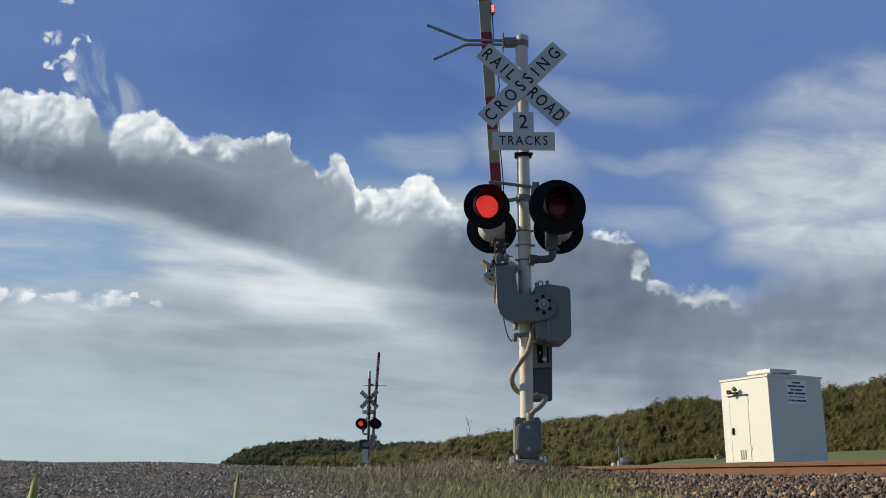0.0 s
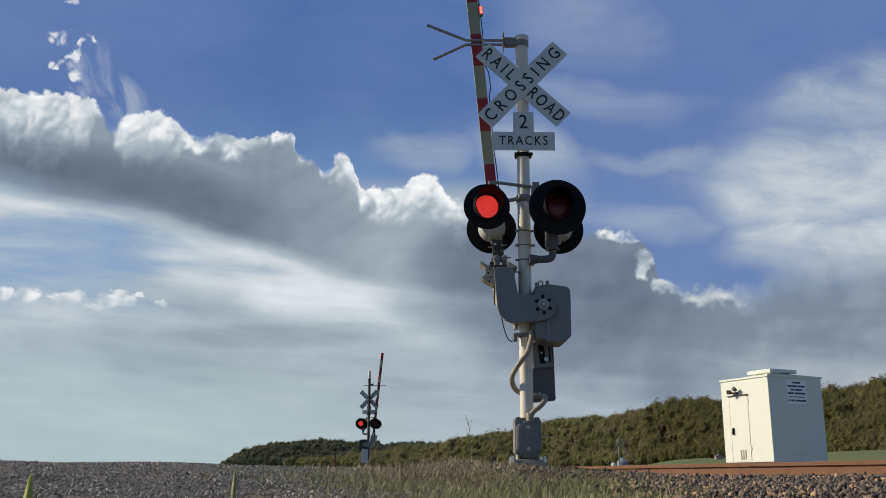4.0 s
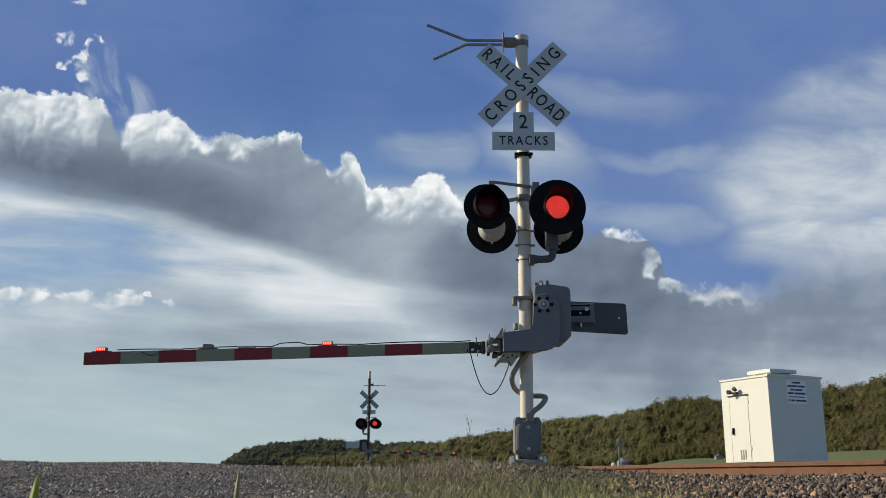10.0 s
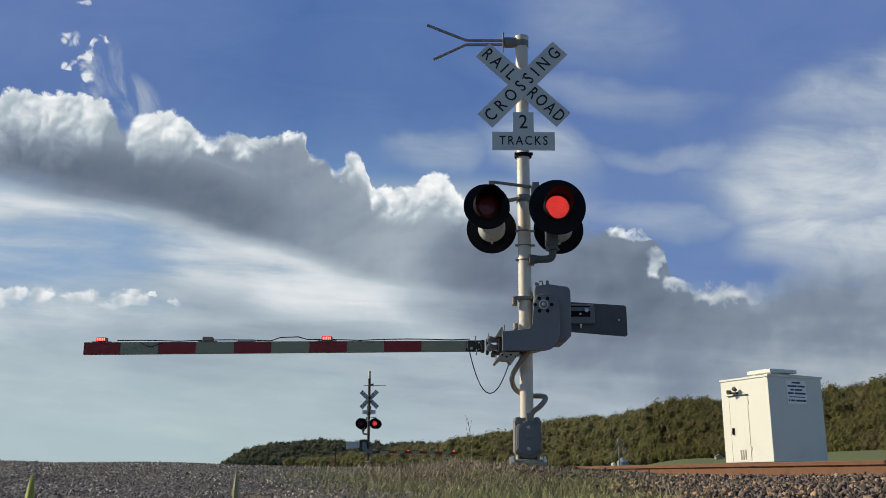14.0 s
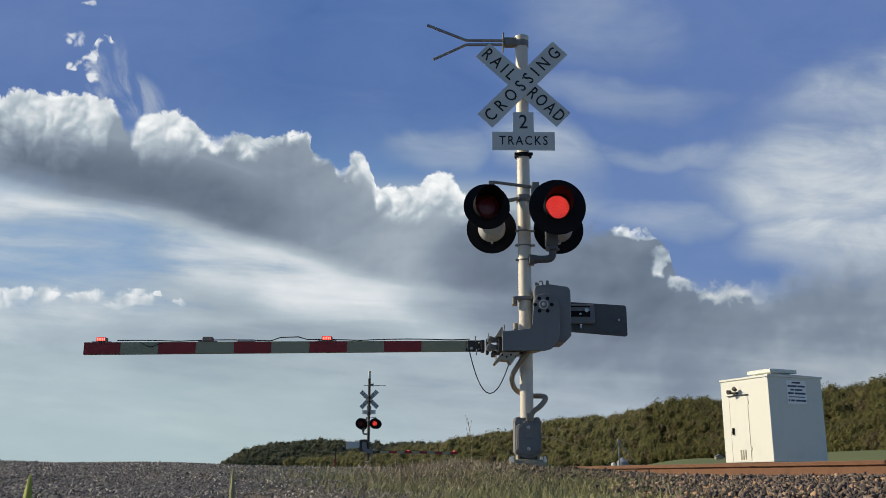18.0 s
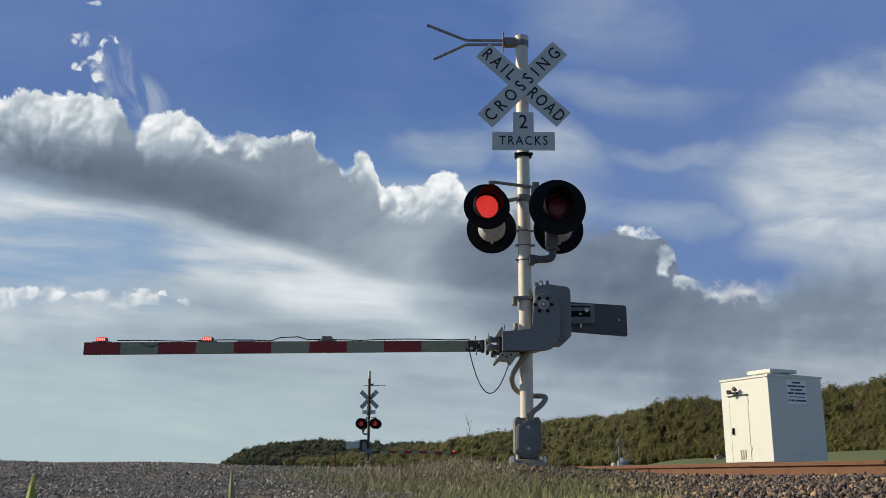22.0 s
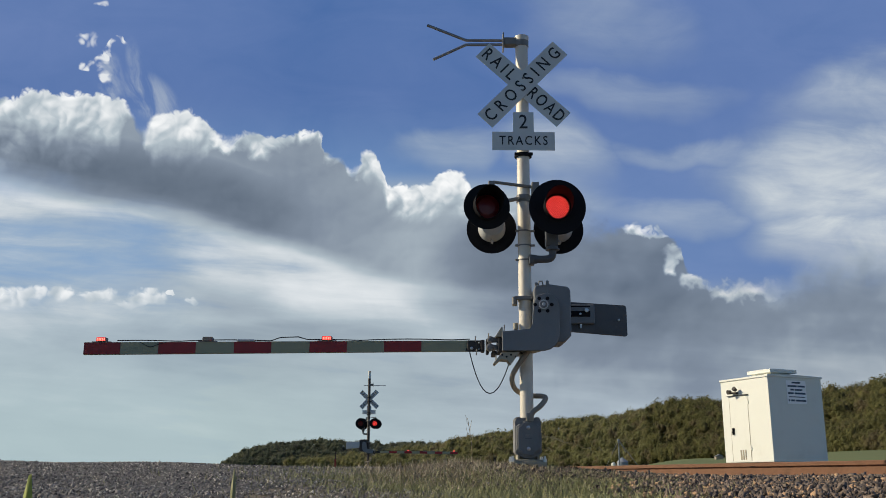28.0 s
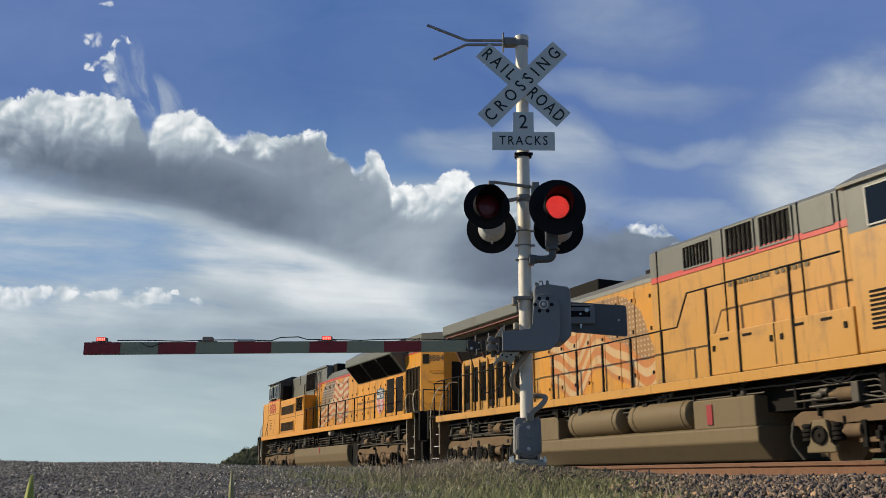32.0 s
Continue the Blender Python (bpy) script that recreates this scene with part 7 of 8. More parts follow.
    for sy in (-1, 1):
        s = lambda a, b: sorted((sy * a, sy * b))
        eq = one("equipment_box", Yd, lo, (12.2, 15.55, *s(0.95, 1.5), 1.66, 2.42), label="yellow side battery box", bevel=0.02)
        one("box_latch", M["dark"], eq, *[(a, a + 0.22, *s(1.5, 1.515), 2.28, 2.32) for a in (12.5, 13.1, 14.3, 14.9)], *[(a, a + 0.06, *s(1.5, 1.52), 2.1, 2.2) for a in (12.3, 13.75, 14.0, 15.35)])
        one("box_seam", M["dark"], eq, (13.85, 13.87, *s(1.49, 1.507), 1.7, 2.4))
    # cab
    one("cab", Yd, lo, (15.6, 17.9, -1.52, 1.52, 1.66, 3.55), label="yellow cab side", bevel=0.03)
    one("cab_top", M["locogrey"], lo, (15.6, 17.9, -1.5, 1.5, 3.52, 4.35), label="grey upper cab", bevel=0.02)
    bm = bmesh.new()
    prism(bm, [(-1.56, 4.3), (-1.56, 4.36), (-1.0, 4.66), (1.0, 4.66), (1.56, 4.36), (1.56, 4.3)], "x", -18.0, -15.5, 0, 0.01)
    part("cab_roof", bm, M["locogrey"], lo, "dark grey cab roof")
    cab_window(lo, 16.0, 16.75, 3.58, 4.22, 1.51)
    cab_window(lo, 16.85, 17.6, 3.58, 4.22, 1.51)
    one("cab_louver", M["dark"], lo, *[(15.9, 16.6, 1.52, 1.535, 2.0 + 0.07 * k, 2.03 + 0.07 * k) for k in range(9)])
    bm = bmesh.new()
    lathe(bm, [(0.3, 0.0), (0.3, 0.006)], Matrix.Translation((-16.75, 1.521, 3.05)) @ Matrix.Rotation(radians(-90), 4, "X"), 24)
    part("emblem", bm, M["locored"], lo, "round red emblem")
    bm = bmesh.new()
    prism(bm, [(-17.88, -1.5), (-17.88, 1.5), (-18.9, 1.35), (-19.1, 0.9), (-19.1, -0.9), (-18.9, -1.35)], "z", 1.66, 3.5, 0, 0.03)
    part("nose", bm, Yd, lo, "yellow nose")
    railing(lo, [(-0.2, 2.7), (11.3, 2.7), (11.65, 3.32), (15.4, 3.32)], [0.3, 1.35, 2.4, 3.45, 4.5, 5.55, 6.6, 7.65, 8.7, 9.75, 10.8, 12.2, 13.0, 14.3], 1.62)
    run("end_rail", M["handrail"], lo, [[(-0.75, y, 1.66), (-0.75, y, 2.7), (-0.75, y + 0.45, 2.7), (-0.75, y + 0.45, 1.66)] for y in (0.35, 0.9, -0.8, -1.3)], 0.022)
    steps(lo, -0.72, True)
    steps(lo, 20.1, False)
    end_gear(lo, -0.85, True)
    end_gear(lo, 20.75, False)
    # tank with air reservoirs
    bm = bmesh.new()
    prism(bm, [(-1.2, 0.75), (1.2, 0.75), (1.42, 0.7), (1.42, 0.45), (1.1, 0.13), (-1.1, 0.13), (-1.42, 0.45), (-1.42, 0.7)], "x", -13.2, -5.5, 0, 0.03)
    part("fuel_tank", bm, M["tank"], lo, "long tan fuel tank")
    one("tank_block", M["tank"], lo, (11.5, 13.15, -1.4, 1.4, 0.7, 1.25), (5.5, 6.6, -1.4, 1.4, 0.7, 1.25), label="raised end of the tank", bevel=0.03)
    one("tank_label", M["gatered"], lo, (11.9, 12.05, 1.4, 1.42, 0.78, 1.15), label="small red label")
    for a0, a1 in ((7.0, 9.1), (9.35, 11.4)):
        for sy in (-1, 1):
            bm = bmesh.new()
            lathe(bm, [(0.001, 0.0), (0.2, 0.03), (0.29, 0.1), (0.3, 0.16), (0.3, a1 - a0 - 0.16), (0.29, a1 - a0 - 0.1), (0.2, a1 - a0 - 0.03), (0.001, a1 - a0)], Matrix.Translation((-a1, sy * 1.15, 1.03)) @ Matrix.Rotation(radians(90), 4, "Y"), 24, 0, False)
            for q in (0.25, a1 - a0 - 0.25):
                lathe(bm, [(0.3, q - 0.03), (0.312, q - 0.03), (0.312, q + 0.03), (0.3, q + 0.03)], Matrix.Translation((-a1, sy * 1.15, 1.03)) @ Matrix.Rotation(radians(90), 4, "Y"), 24, 0, False)
            part("air_reservoir", bm, M["tank"], lo, "tan cylindrical air reservoir", True)
    side_clutter(lo, 5.2, 13.6, 1.42, 7)
    side_clutter(lo, 0.2, 5.0, 1.36, 8)
    side_clutter(lo, 13.6, 19.5, 1.36, 9)
    truck(lo, [0.74, 2.68, 4.62], flared=True)
    truck(lo, [14.49, 16.43, 18.37], flared=True)
    return lo


lead = lead_locomotive()
second = second_locomotive()
SPEED, NOSE_AT = 24.07, 35.908      # metres a second; where the lead nose stands at 31.5 s


def train_rows(behind):
    rows = []
    for t in (0.0, 8.0, 16.0, 24.0, 28.0, 30.0, 31.0, 32.0):
        s = NOSE_AT + SPEED * (t - 31.5) - behind
        p = -SIDE * FAR_TRACK + AHEAD * s
        rows.append((t, Matrix.Translation(p) @ Matrix.Rotation(radians(TRACK_TURN), 4, "Z")))
    return rows


def wheel_rows(at):
    rows, t = [(0.0, Matrix.Translation(at))], 30.2
    turn = 0.0
    while t <= 32.0 + 1e-6:
        rows.append((t, Matrix.Translation(at) @ Matrix.Rotation(turn, 4, "Y")))
        turn += SPEED / FPS / 0.533
        t += 1 / FPS
    return rows


# ---- clouds ----
def cloud_mat():
    """Clouds on a far backdrop. X runs to the right and Y downwards on a flat chart of this part of the sky."""
    m = bpy.data.materials.new("drifting clouds")
    m.use_nodes = True
    t = m.node_tree
    t.nodes.remove(t.nodes["Principled BSDF"])
    uvn = t.nodes.new("ShaderNodeUVMap")
    uvn.uv_map = "chart"
    sep = t.nodes.new("ShaderNodeSeparateXYZ")
    t.links.new(uvn.outputs[0], sep.inputs[0])
    X, Y = Val(t, sep.outputs[0]), Val(t, sep.outputs[1])

    def n(x, y, seed, detail=4.0, rough=0.5, distort=0.0):
        return noise_val(t, vec3(t, x, y, seed), 1.0, detail, rough, distort)

    def bend(freq, seed):
        nd = t.nodes.new("ShaderNodeTexNoise")
        nd.inputs["Scale"].default_value, nd.inputs["Detail"].default_value = freq, 2.0
        t.links.new(vec3(t, X, Y, seed), nd.inputs["Vector"])
        sp = t.nodes.new("ShaderNodeSeparateColor")
        t.links.new(nd.outputs[1], sp.inputs[0])
        return Val(t, sp.outputs[0]) - 0.5, Val(t, sp.outputs[1]) - 0.5

    def billow(x, y, octaves):
        """Rounded heads with sharp creases between them."""
        out = 0.0
        for f, a, seed in octaves:
            out = (n(x * f, y * f, seed, 0.0) - 0.5).op("ABSOLUTE") * (4.0 * a) + out
        return out - 0.38 * sum(a for f, a, seed in octaves)

    def curve(x, points, lo, hi):
        """A smooth line through (x, y) points, y between lo and hi."""
        nd = t.nodes.new("ShaderNodeFloatCurve")
        cv = nd.mapping.curves[0]
        x0, x1 = points[0][0], points[-1][0]
        pts = [((p[0] - x0) / (x1 - x0), (p[1] - lo) / (hi - lo)) for p in points]
        cv.points[0].location, cv.points[1].location = pts[0], pts[-1]
        for p in pts[1:-1]:
            cv.points.new(*p)
        nd.mapping.update()
        t.links.new(((x - x0) * (1.0 / (x1 - x0))).clamp().socket, nd.inputs["Value"])
        return Val(t, nd.outputs[0]) * (hi - lo) + lo

    def hump(x, centre, half):
        d = (x - centre) / half
        return (1.0 - d * d).clamp()

    def blob(cx, cy, rx, ry, lean=0.0, x=X, y=Y):
        """A soft round patch, 1 in the middle."""
        dx = (x - cx) / rx
        dy = (y - cy - (x - cx) * lean) / ry
        return (1.0 - dx * dx - dy * dy).step(0.0, 1.0)

    def most(vals):
        out = vals[0]
        for v in vals[1:]:
            out = out.high(v)
        return out

    b1, b2 = bend(0.9, 3.0), bend(3.0, 9.0)
    x1, y1 = X + b1[0] * 0.22 + b2[0] * 0.12, Y + b1[1] * 0.10 + b2[1] * 0.10
    OCT = [(1.5, 0.42, 1.0), (3.1, 0.30, 2.0), (6.5, 0.17, 3.0), (13.0, 0.10, 4.0)]
    ROUND = [(1.35, 0.55, 1.0), (2.7, 0.30, 2.0), (5.6, 0.10, 3.0)]
    x2, y2 = X + b1[0] * 0.5 + b2[0] * 0.10, Y + b1[1] * 0.3 + b2[1] * 0.08
    puff = billow(x1, y1, OCT)
    swell, swell_lit = billow(x2, y2, ROUND), billow(x2 - 0.06, y2 - 0.07, ROUND)
    fine = billow(x1, y1, OCT[1:])
    relief = (swell - swell_lit) * 1.3
    lump = n(x2 * 0.75, y2 * 0.95, 5.0, 3, 0.5)
    lump_lit = n(x2 * 0.75 - 0.16, y2 * 0.95 - 0.18, 5.0, 3, 0.5)
    roll = (lump - lump_lit) * 1.5
    soft = n(X * 0.33, Y * 0.42, 23.0, 4, 0.5, 0.3)
    streak = n(X * 0.16 + Y * 0.10, Y * 1.05 - X * 0.10, 11.0, 4, 0.5, 0.35)
    comb = n(X * 0.5 + Y * 0.2, Y * 3.2 - X * 0.25, 41.0, 5, 0.6, 0.4)
    wisp = n(X * 0.45 + Y * 0.5, Y * 1.0 - X * 0.22, 17.0, 6, 0.58, 0.8)

    # the long bank from the upper left down to the mast
    top = curve(x1, [(-8, 1.2), (-1, 1.75), (0.0, 1.72), (0.35, 1.57), (0.8, 1.66), (1.2, 1.64), (1.9, 1.78), (2.12, 2.02), (2.27, 2.3), (2.42, 2.08), (2.68, 1.97), (3.0, 1.96), (3.3, 2.08), (3.65, 2.36),
                     (3.85, 2.44), (4.1, 2.34), (4.5, 2.42), (4.95, 2.37), (5.3, 2.34), (5.48, 2.5), (5.58, 2.72), (5.8, 2.75), (5.97, 2.96), (6.06, 3.03), (6.17, 2.78), (6.35, 2.72), (6.52, 2.9), (6.62, 3.28), (7.0, 3.3), (7.4, 3.25), (7.6, 3.07), (7.8, 3.02),
                     (8.0, 3.15), (8.3, 3.5), (9.2, 3.75), (10.6, 4.0), (13, 5.0)], 1.0, 5.2)
    depth = y1 - top + puff * 0.22 + 0.03
    width = curve(X, [(-1, 0.10), (1.9, 0.09), (2.25, 0.34), (2.5, 0.12), (3.5, 0.10), (3.85, 0.2), (4.2, 0.09), (5.4, 0.08), (6.05, 0.22), (6.4, 0.10), (7.6, 0.09), (8.4, 0.3)], 0.0, 0.5)
    bottom = curve(X, [(-4, 2.6), (0, 3.28), (1, 3.48), (2, 3.72), (3, 3.95), (4, 4.25), (5, 4.55), (6, 4.95), (8, 5.3), (11, 5.5)], 2.0, 6.0) + (streak - 0.5) * 0.9 + (lump - 0.5) * 0.35
    to_base = bottom - Y
    bank = (depth / width).step(0.0, 1.0) * to_base.step(-0.22, 0.38) * (X + lump * 1.5).step(10.9, 9.3)
    thick = curve(X, [(-2, 0.95), (0.0, 0.95), (0.8, 0.95), (1.8, 0.75), (2.2, 0.16), (2.45, 0.78), (2.9, 0.80), (3.4, 0.50), (3.82, 0.14), (4.2, 0.27), (4.9, 0.22), (5.3, 0.27), (5.7, 0.20), (6.03, 0.12), (6.3, 0.48), (6.7, 0.45), (7.6, 0.62), (8.2, 0.62), (9, 0.25)], 0.0, 1.0)
    white = ((depth + (lump - 0.5) * 0.7 - swell * 0.35) / thick).step(1.5, 0.15)
    line = X * 0.255 + 2.66
    dark = hump(Y + (lump - 0.5) * 0.4 + (soft - 0.5) * 0.4, line, 0.75) * X.step(5.6, 3.6)
    bank_light = 0.43 - hump(X, 5.0, 2.0) * 0.07 - dark * 0.33 + white * 0.46 + relief * (0.04 + white * 0.42) + roll * (0.12 + white * 0.35) + to_base.step(0.45, -0.1) * 0.34 + (soft - 0.5) * 0.25 + hump(X, 7.0, 2.2) * 0.06 - blob(9.0, 4.7, 1.9, 1.2) * 0.34

    # the grey mass beyond the mast with bright heads
    top2 = curve(x1, [(6, 3.4), (8, 3.45), (9, 3.7), (10.4, 3.86), (10.8, 4.02), (11.35, 4.03), (11.75, 4.3), (11.86, 4.62), (11.92, 4.86), (12.1, 4.97), (12.3, 5.03), (12.6, 5.05), (12.9, 4.98), (13.3, 4.93), (13.7, 4.75), (14.1, 4.4), (14.6, 4.2), (15.2, 4.15), (16, 4.0), (22, 3.0)], 2.8, 5.4)
    xk, yk = X + b2[0] * 0.42 + b1[0] * 0.15, Y + b2[1] * 0.34 + puff * 0.16
    def knob(cx, cy, rx, ry, lean=0.0):
        return blob(cx, cy, rx * 1.2, ry * 1.25, lean, xk, yk)
    knobs = most([knob(11.05, 4.12, 0.32, 0.12), knob(11.35, 4.13, 0.30, 0.12), knob(11.74, 4.52, 0.20, 0.15), knob(11.62, 4.72, 0.15, 0.25), knob(11.98, 5.04, 0.22, 0.14), knob(12.27, 5.08, 0.16, 0.13), knob(12.62, 5.18, 0.38, 0.22), knob(13.1, 5.12, 0.45, 0.22)])
    edge2 = X.step(12.4, 14.2) * 0.9 + X.step(11.0, 10.0) * 0.5 + 0.20
    depth2 = yk - top2 + puff * 0.12 + (lump - 0.5) * 0.35 * X.step(11.9, 13.5)
    heap = (depth2 / edge2).step(0.0, 1.0) * X.step(8.2, 9.9) * (Y + (streak - 0.5) * 1.6).step(8.0, 6.2) * 0.95
    cap = knobs * (swell * 0.8 + 0.85) * depth2.step(0.0, 0.10)
    heap_light = 0.25 + X.step(11.8, 13.2) * 0.13 + cap * 0.62 + depth2.step(0.9, 0.15) * X.step(12.6, 13.8) * 0.2 + relief * (0.02 + cap * 0.35) + roll * 0.24 + (soft - 0.5) * 0.55 + (streak - 0.5) * 0.35 + Y.step(5.8, 7.6) * 0.24 - blob(11.2, 5.2, 1.4, 1.0) * 0.06

    # the layered veil below: bright in the middle, streaked with blue towards the edge, hazy low down
    lane = blob(0.8, 4.45, 3.8, 0.75, 0.03)
    veil_a = ((streak - 0.5) * 1.2 + (comb - 0.5) * 1.0 + (wisp - 0.5) * 0.5 + 0.62 + X.step(2.0, 4.6) * 0.5 - lane * 0.26).clamp().step(0.0, 1.05)
    veil = (veil_a * Y.step(3.0, 3.6) * X.step(11.0, 9.0)).high(Y.step(4.85, 5.7) * 0.94) * 0.97
    glow = blob(5.2, 4.75, 2.9, 0.95, 0.12) * 0.28 + blob(0.6, 3.45, 2.2, 0.35, 0.24) * 0.10
    veil_light = 0.58 + X.step(4.0, 0.0) * 0.06 + glow + (streak - 0.5) * 0.50 + (comb - 0.5) * 0.24 + (soft - 0.5) * 0.30 + (wisp - 0.5) * 0.2 - Y.step(5.5, 8.0) * 0.02
    shade = blob(8.8, 5.2, 2.3, 1.0, 0.10) * 0.34 + blob(5.4, 5.9, 2.6, 0.28, -0.02) * 0.13
    veil_light = veil_light - shade
    # a row of small puffs low down
    xr, yr = X + b2[0] * 0.35, Y + b2[1] * 0.22 + puff * 0.12
    def speck(cx, cy, rx, ry):
        return blob(cx, cy, rx * 1.15, ry * 1.2, 0.0, xr, yr)
    small = most([speck(-0.2, 5.28, 0.7, 0.22), speck(0.3, 5.22, 0.35, 0.14), speck(0.82, 5.20, 0.28, 0.15), speck(1.45, 5.27, 0.38, 0.14), speck(2.33, 5.27, 0.42, 0.17), speck(2.05, 5.38, 0.4, 0.1), speck(2.77, 5.22, 0.09, 0.05), speck(3.12, 5.34, 0.14, 0.08)])
    row = (small * (0.9 + fine * 1.6)).step(0.05, 0.9) * (Y - 5.0 - (lump - 0.5) * 0.3).step(0.0, 0.1) * Y.step(5.62, 5.25) * 0.85
    row_light = 0.80 + relief * 0.35 + Y.step(5.35, 5.1) * 0.12

    # thin sheets on the right and high up
    c1, c2 = bend(0.42, 51.0), bend(1.3, 57.0)
    xs, ys = X + c1[0] * 2.4 + c2[0] * 0.6, Y + c1[1] * 1.0 + c2[1] * 0.3 + (wisp - 0.5) * 0.4
    grain = (wisp - 0.5) * 1.3 + (comb - 0.5) * 0.7 + (soft - 0.5) * 0.6
    def patch(cx, cy, rx, ry, lean, much):
        return blob(cx, cy, rx, ry, lean, xs, ys) * much
    sheet_a = most([patch(15.0, 3.1, 3.0, 1.35, -0.05, 0.85), patch(16.3, 1.4, 3.8, 1.0, -0.25, 0.55), patch(12.4, 2.72, 2.6, 0.34, -0.02, 0.36), patch(15.4, 4.2, 2.6, 0.75, -0.05, 0.85), patch(12.0, 3.9, 2.0, 0.4, 0.05, 0.36),
                    patch(9.7, 2.75, 1.5, 0.75, 0.2, 0.55), patch(10.8, 1.7, 2.0, 0.4, 0.1, 0.3), patch(7.6, 2.68, 1.5, 0.42, -0.05, 0.42), patch(10.6, 0.4, 2.0, 1.0, 0.1, 0.3)])
    thin = (sheet_a * (0.95 + grain * 1.0)).clamp()
    thin_light = sheet_a * 0.22 + 0.56 + grain * 0.14
    pale = ((wisp - 0.5) * 0.8 + (soft - 0.5) * 0.9 + 0.36 + X.step(6.5, 11.0) * 0.42 + hump(X, 0.0, 5.0) * 0.45).clamp()
    blue = blend(t, Y.step(1.5, 4.5) * (X.step(10.5, 6.0) * 0.8 + 0.2), blend(t, pale, (0.070, 0.152, 0.375), (0.135, 0.215, 0.45)), blend(t, pale, (0.16, 0.30, 0.54), (0.26, 0.40, 0.60)))
    # smoke-like shreds and tiny puffs above the bank's near end
    xt, yt = X + b2[0] * 0.40 + puff * 0.05, Y + b2[1] * 0.35 + puff * 0.10
    trail = n(x1 * 3.2 - Y * 1.4, y1 * 1.1 + X * 0.3, 31.0, 5, 0.6, 0.6)
    smoke = trail.step(0.36, 0.75) * (blob(2.38, 1.72, 0.62, 0.5, 0.4) + blob(1.66, 1.4, 0.3, 0.55, 0.0) + blob(2.15, 1.25, 0.22, 0.6, 1.5) * 0.6).clamp() * 0.62
    def shred(cx, cy, rx, ry, lean=0.0):
        return blob(cx, cy, rx, ry, lean, xt, yt)
    tiny = most([shred(1.30, 0.69, 0.21, 0.17), shred(1.89, 0.69, 0.15, 0.08, 0.3), shred(1.69, 0.82, 0.11, 0.14), shred(1.52, 1.06, 0.20, 0.17), shred(1.60, 0.96, 0.10, 0.16), shred(1.30, 1.17, 0.12, 0.11), shred(1.58, 1.27, 0.13, 0.22), shred(1.55, 0.03, 0.18, 0.12)])
    tiny = (tiny * (0.75 + billow(x1 * 1.15, y1 * 1.15, OCT[1:3]) * 4.2)).step(0.08, 1.25) * 0.9

    def over(alpha, light, a2, l2):
        """Cloud 2 laid over cloud 1."""
        out = a2 + alpha * (1.0 - a2)
        lit = (l2 * a2 + light * alpha * (1.0 - a2)) / out.high(0.001)
        return out, lit

    a, l = thin, thin_light
    a, l = over(a, l, veil, veil_light)
    a, l = over(a, l, heap, heap_light)
    a, l = over(a, l, bank, bank_light)
    a, l = over(a, l, row, row_light)
    a, l = over(a, l, smoke, smoke * 0.0 + 0.72)
    a, l = over(a, l, tiny, tiny * 0.0 + 0.92)
    l = l.clamp()
    ramp = t.nodes.new("ShaderNodeValToRGB")
    e = ramp.color_ramp.elements
    e[0].position, e[0].color = 0.0, rgb(0.095, 0.128, 0.178)
    e[1].position, e[1].color = 1.0, rgb(0.93, 0.945, 0.95)
    for pos, c in ((0.35, (0.222, 0.272, 0.345)), (0.65, (0.435, 0.510, 0.565))):
        q = e.new(pos)
        q.color = rgb(*c)
    t.links.new(l.socket, ramp.inputs[0])
    low = blend(t, Y.step(5.0, 8.0) * X.step(10.5, 3.0) * 0.75, ramp.outputs[0], (0.455, 0.575, 0.575))
    low = blend(t, Y.step(4.0, 5.0) * X.step(11.0, 13.5) * l.step(0.4, 0.8) * 0.25, low, (0.62, 0.56, 0.52))
    a = a.clamp()
    col = blend(t, a, blue, low)
    em = t.nodes.new("ShaderNodeEmission")
    t.links.new(col, em.inputs[0])
    em.inputs[1].default_value = 1.0
    t.links.new(em.outputs[0], t.nodes["Material Output"].inputs[0])
    return m


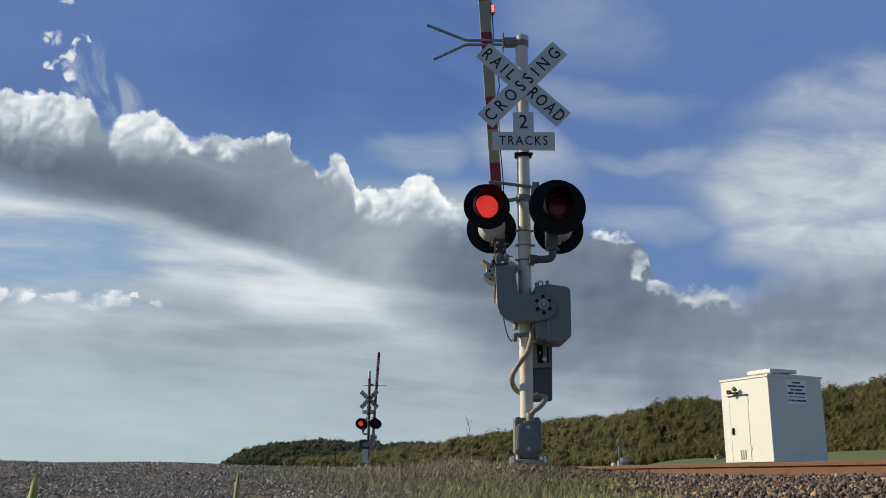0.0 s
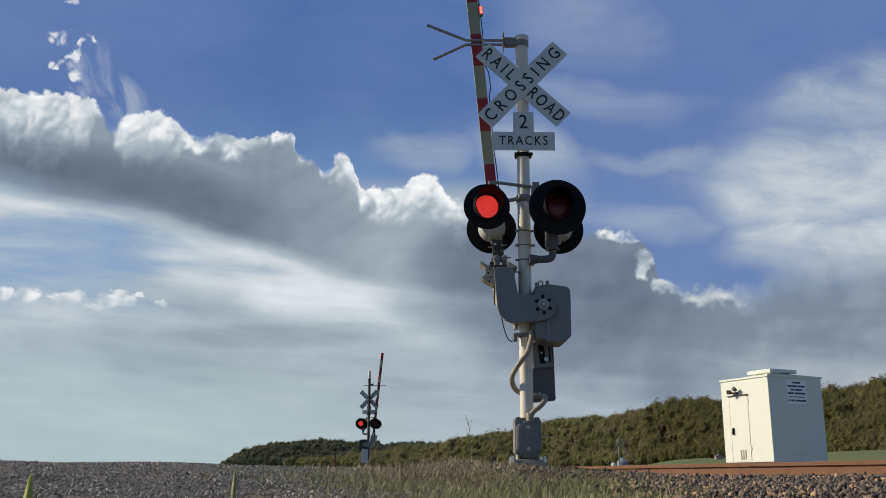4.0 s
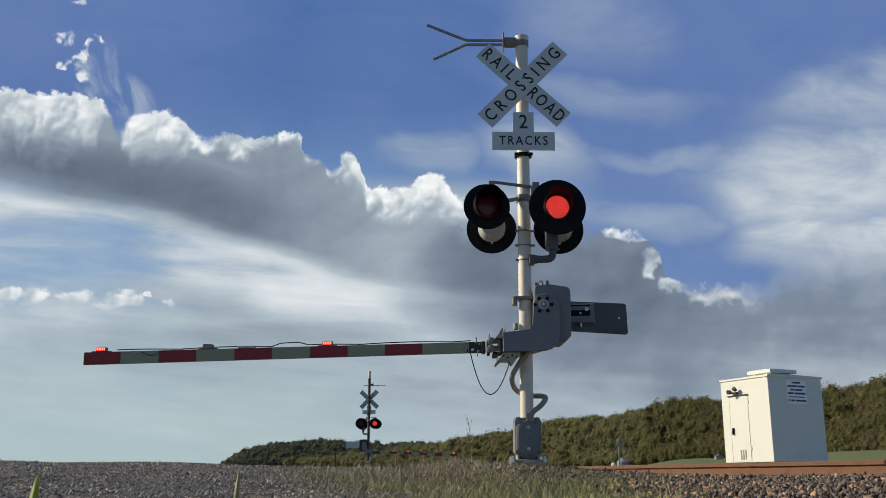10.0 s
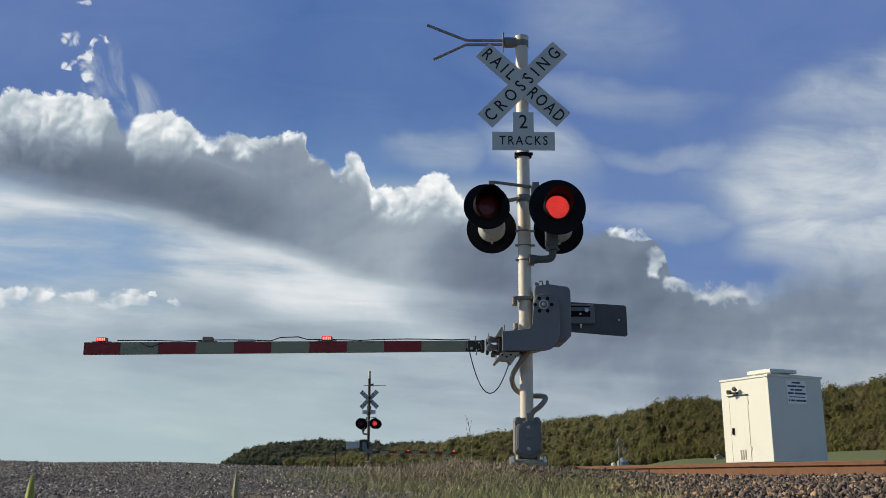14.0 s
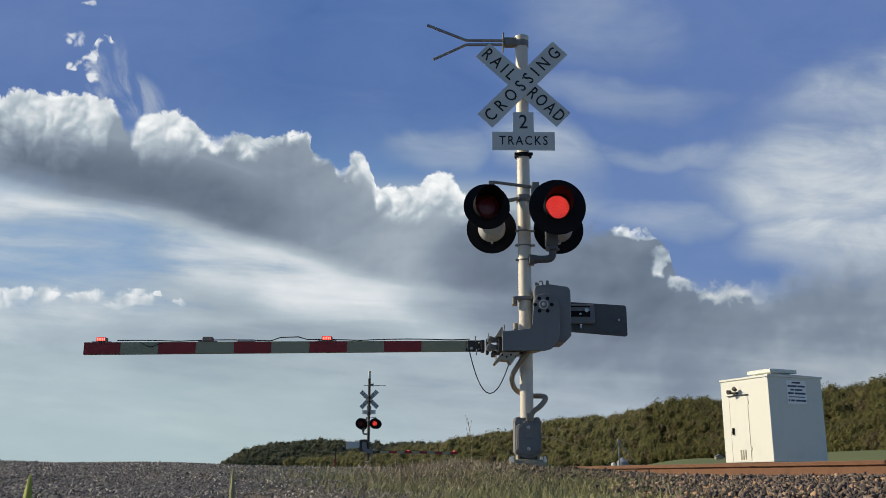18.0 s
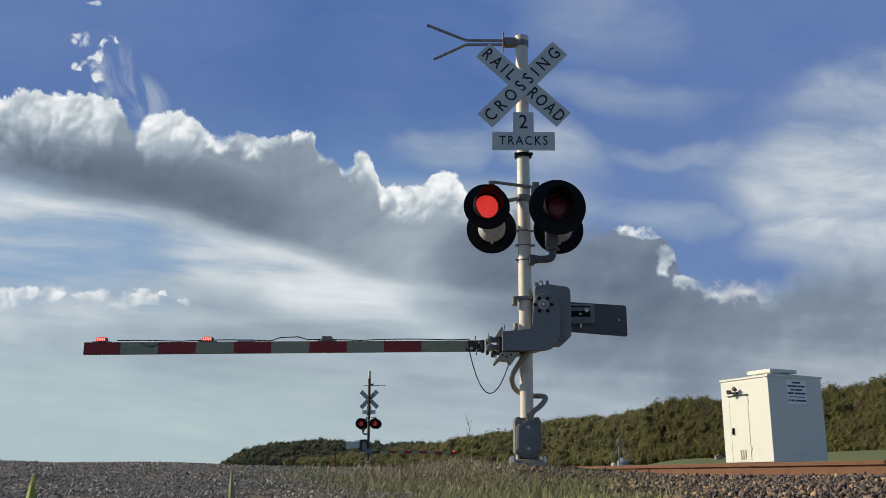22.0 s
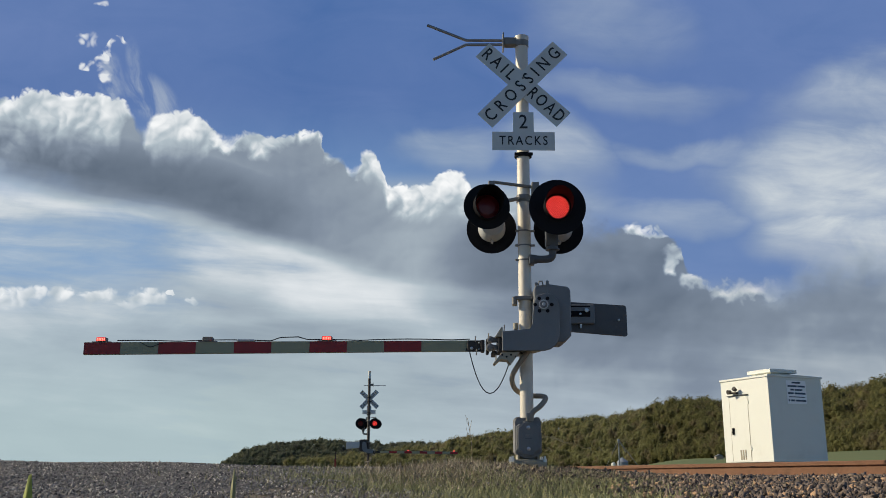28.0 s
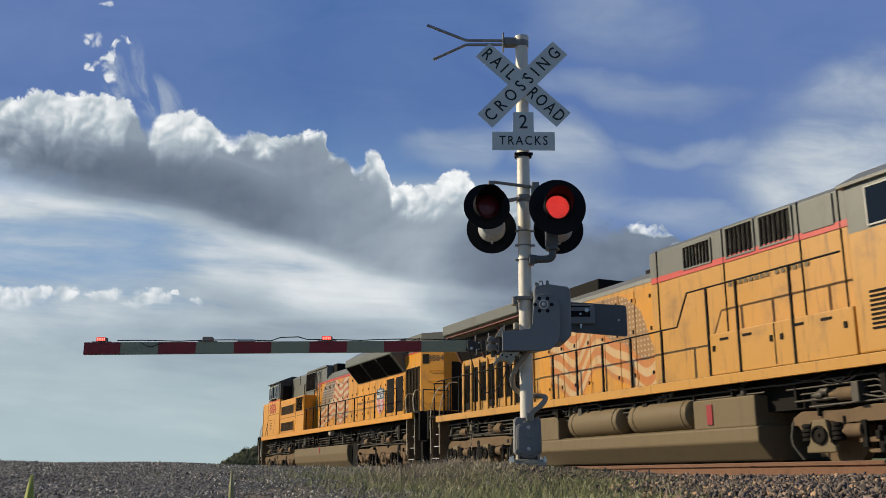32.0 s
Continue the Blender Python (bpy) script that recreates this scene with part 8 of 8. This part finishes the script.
def cloud_layer():
    R = 4700.0
    us, vs = np.linspace(-75, 75, 101), np.linspace(-1.0, 60, 50)
    def put(U, V):
        return R * np.cos(np.radians(V)) * np.sin(np.radians(U)), R * np.cos(np.radians(V)) * np.cos(np.radians(U)), R * np.sin(np.radians(V))
    ob = sheet("cloud_backdrop", us, vs, put, cloud_mat())
    # a flat chart that touches the sky 13.9 degrees above the horizon
    x, y, z = (c / R for c in put(*np.meshgrid(us, vs)))
    ce, se = math.cos(radians(13.92)), math.sin(radians(13.92))
    deep = y * ce + z * se
    chart = np.stack([7.84 + 16.4 * x / deep, 4.41 - 16.4 * (z * ce - y * se) / deep], -1).reshape(-1, 2)
    uv = ob.data.uv_layers.new(name="chart")
    idx = np.empty(len(ob.data.loops), np.int32)
    ob.data.loops.foreach_get("vertex_index", idx)
    uv.data.foreach_set("uv", chart[idx].ravel().astype(np.float32))
    ob.visible_shadow = False
    return tagged(ob, "drifting white and grey evening clouds before blue sky", "clouds", kind="structure")


clouds = cloud_layer()


# ---- what moves ----
GATE = [(0.0, 87.2), (3.5, 87.2), (4.0, 85.0), (4.5, 78.7), (5.0, 69.7), (5.5, 60.6), (6.0, 51.9), (6.5, 43.4), (7.0, 35.0), (7.5, 26.9), (8.0, 19.3), (8.5, 12.3), (9.0, 5.8), (9.3, 2.3), (9.6, -0.9), (9.9, -1.8), (10.15, -1.2), (10.4, -0.4), (11.0, -0.4), (32.0, -0.4)]


def motions():
    shapes_at = [(t, cable_points(a)) for t, a in GATE]
    for k, link in enumerate(near_signal[4]):
        rows = []
        for t, pts in shapes_at:
            p, q = Vector(pts[k]), Vector(pts[k + 1])
            rows.append((t, Matrix.Translation((p + q) / 2) @ Vector((0, 0, 1)).rotation_difference(q - p).to_matrix().to_4x4()))
        walk(link, rows)
    for (sig, gate, leds, lamps, links), late, lag in ((near_signal, 0.0, 0.0), (far_signal, 0.04, 0.2)):
        at = tuple(gate.location)
        walk(gate, [(t, Matrix.Translation(at) @ pose(0, 0, 0, 0, a, 0)) for t, a in [(GATE[0][0], GATE[0][1])] + [(t + lag * min(1.0, max(0.0, (t - 6.5) / 2.5)), a) for t, a in GATE[1:-1]] + [GATE[-1]]])
        flip = sig is far_signal[0]
        for disc, side, back in leds:
            right = (side > 0) != flip
            walk(disc, flips((0, 0.01, 0), late, right, 0, "z"))
        for lens, role, where in lamps:
            if role:
                walk(lens, flips(where, late, (role > 0), 180 if flip else 0, "z"))
    walk(lead, train_rows(0.0))
    walk(second, train_rows(22.15))
    for wheel, at in WHEELS:
        walk(wheel, wheel_rows(at))
    walk(clouds, [(0.0, pose(0, 0, -12, 0, 0, 1.15)), (16.0, pose(0, 0, 0, 0, 0, 0)), (32.0, pose(0, 0, 12, 0, 0, -1.15))])
    for k, (ob, at) in enumerate(BLADES):
        walk(ob, [(t, pose(*at, 0, 2.5 * math.sin(t * 1.3 + k), 0)) for t in np.arange(0, 33, 1.0)])


motions()
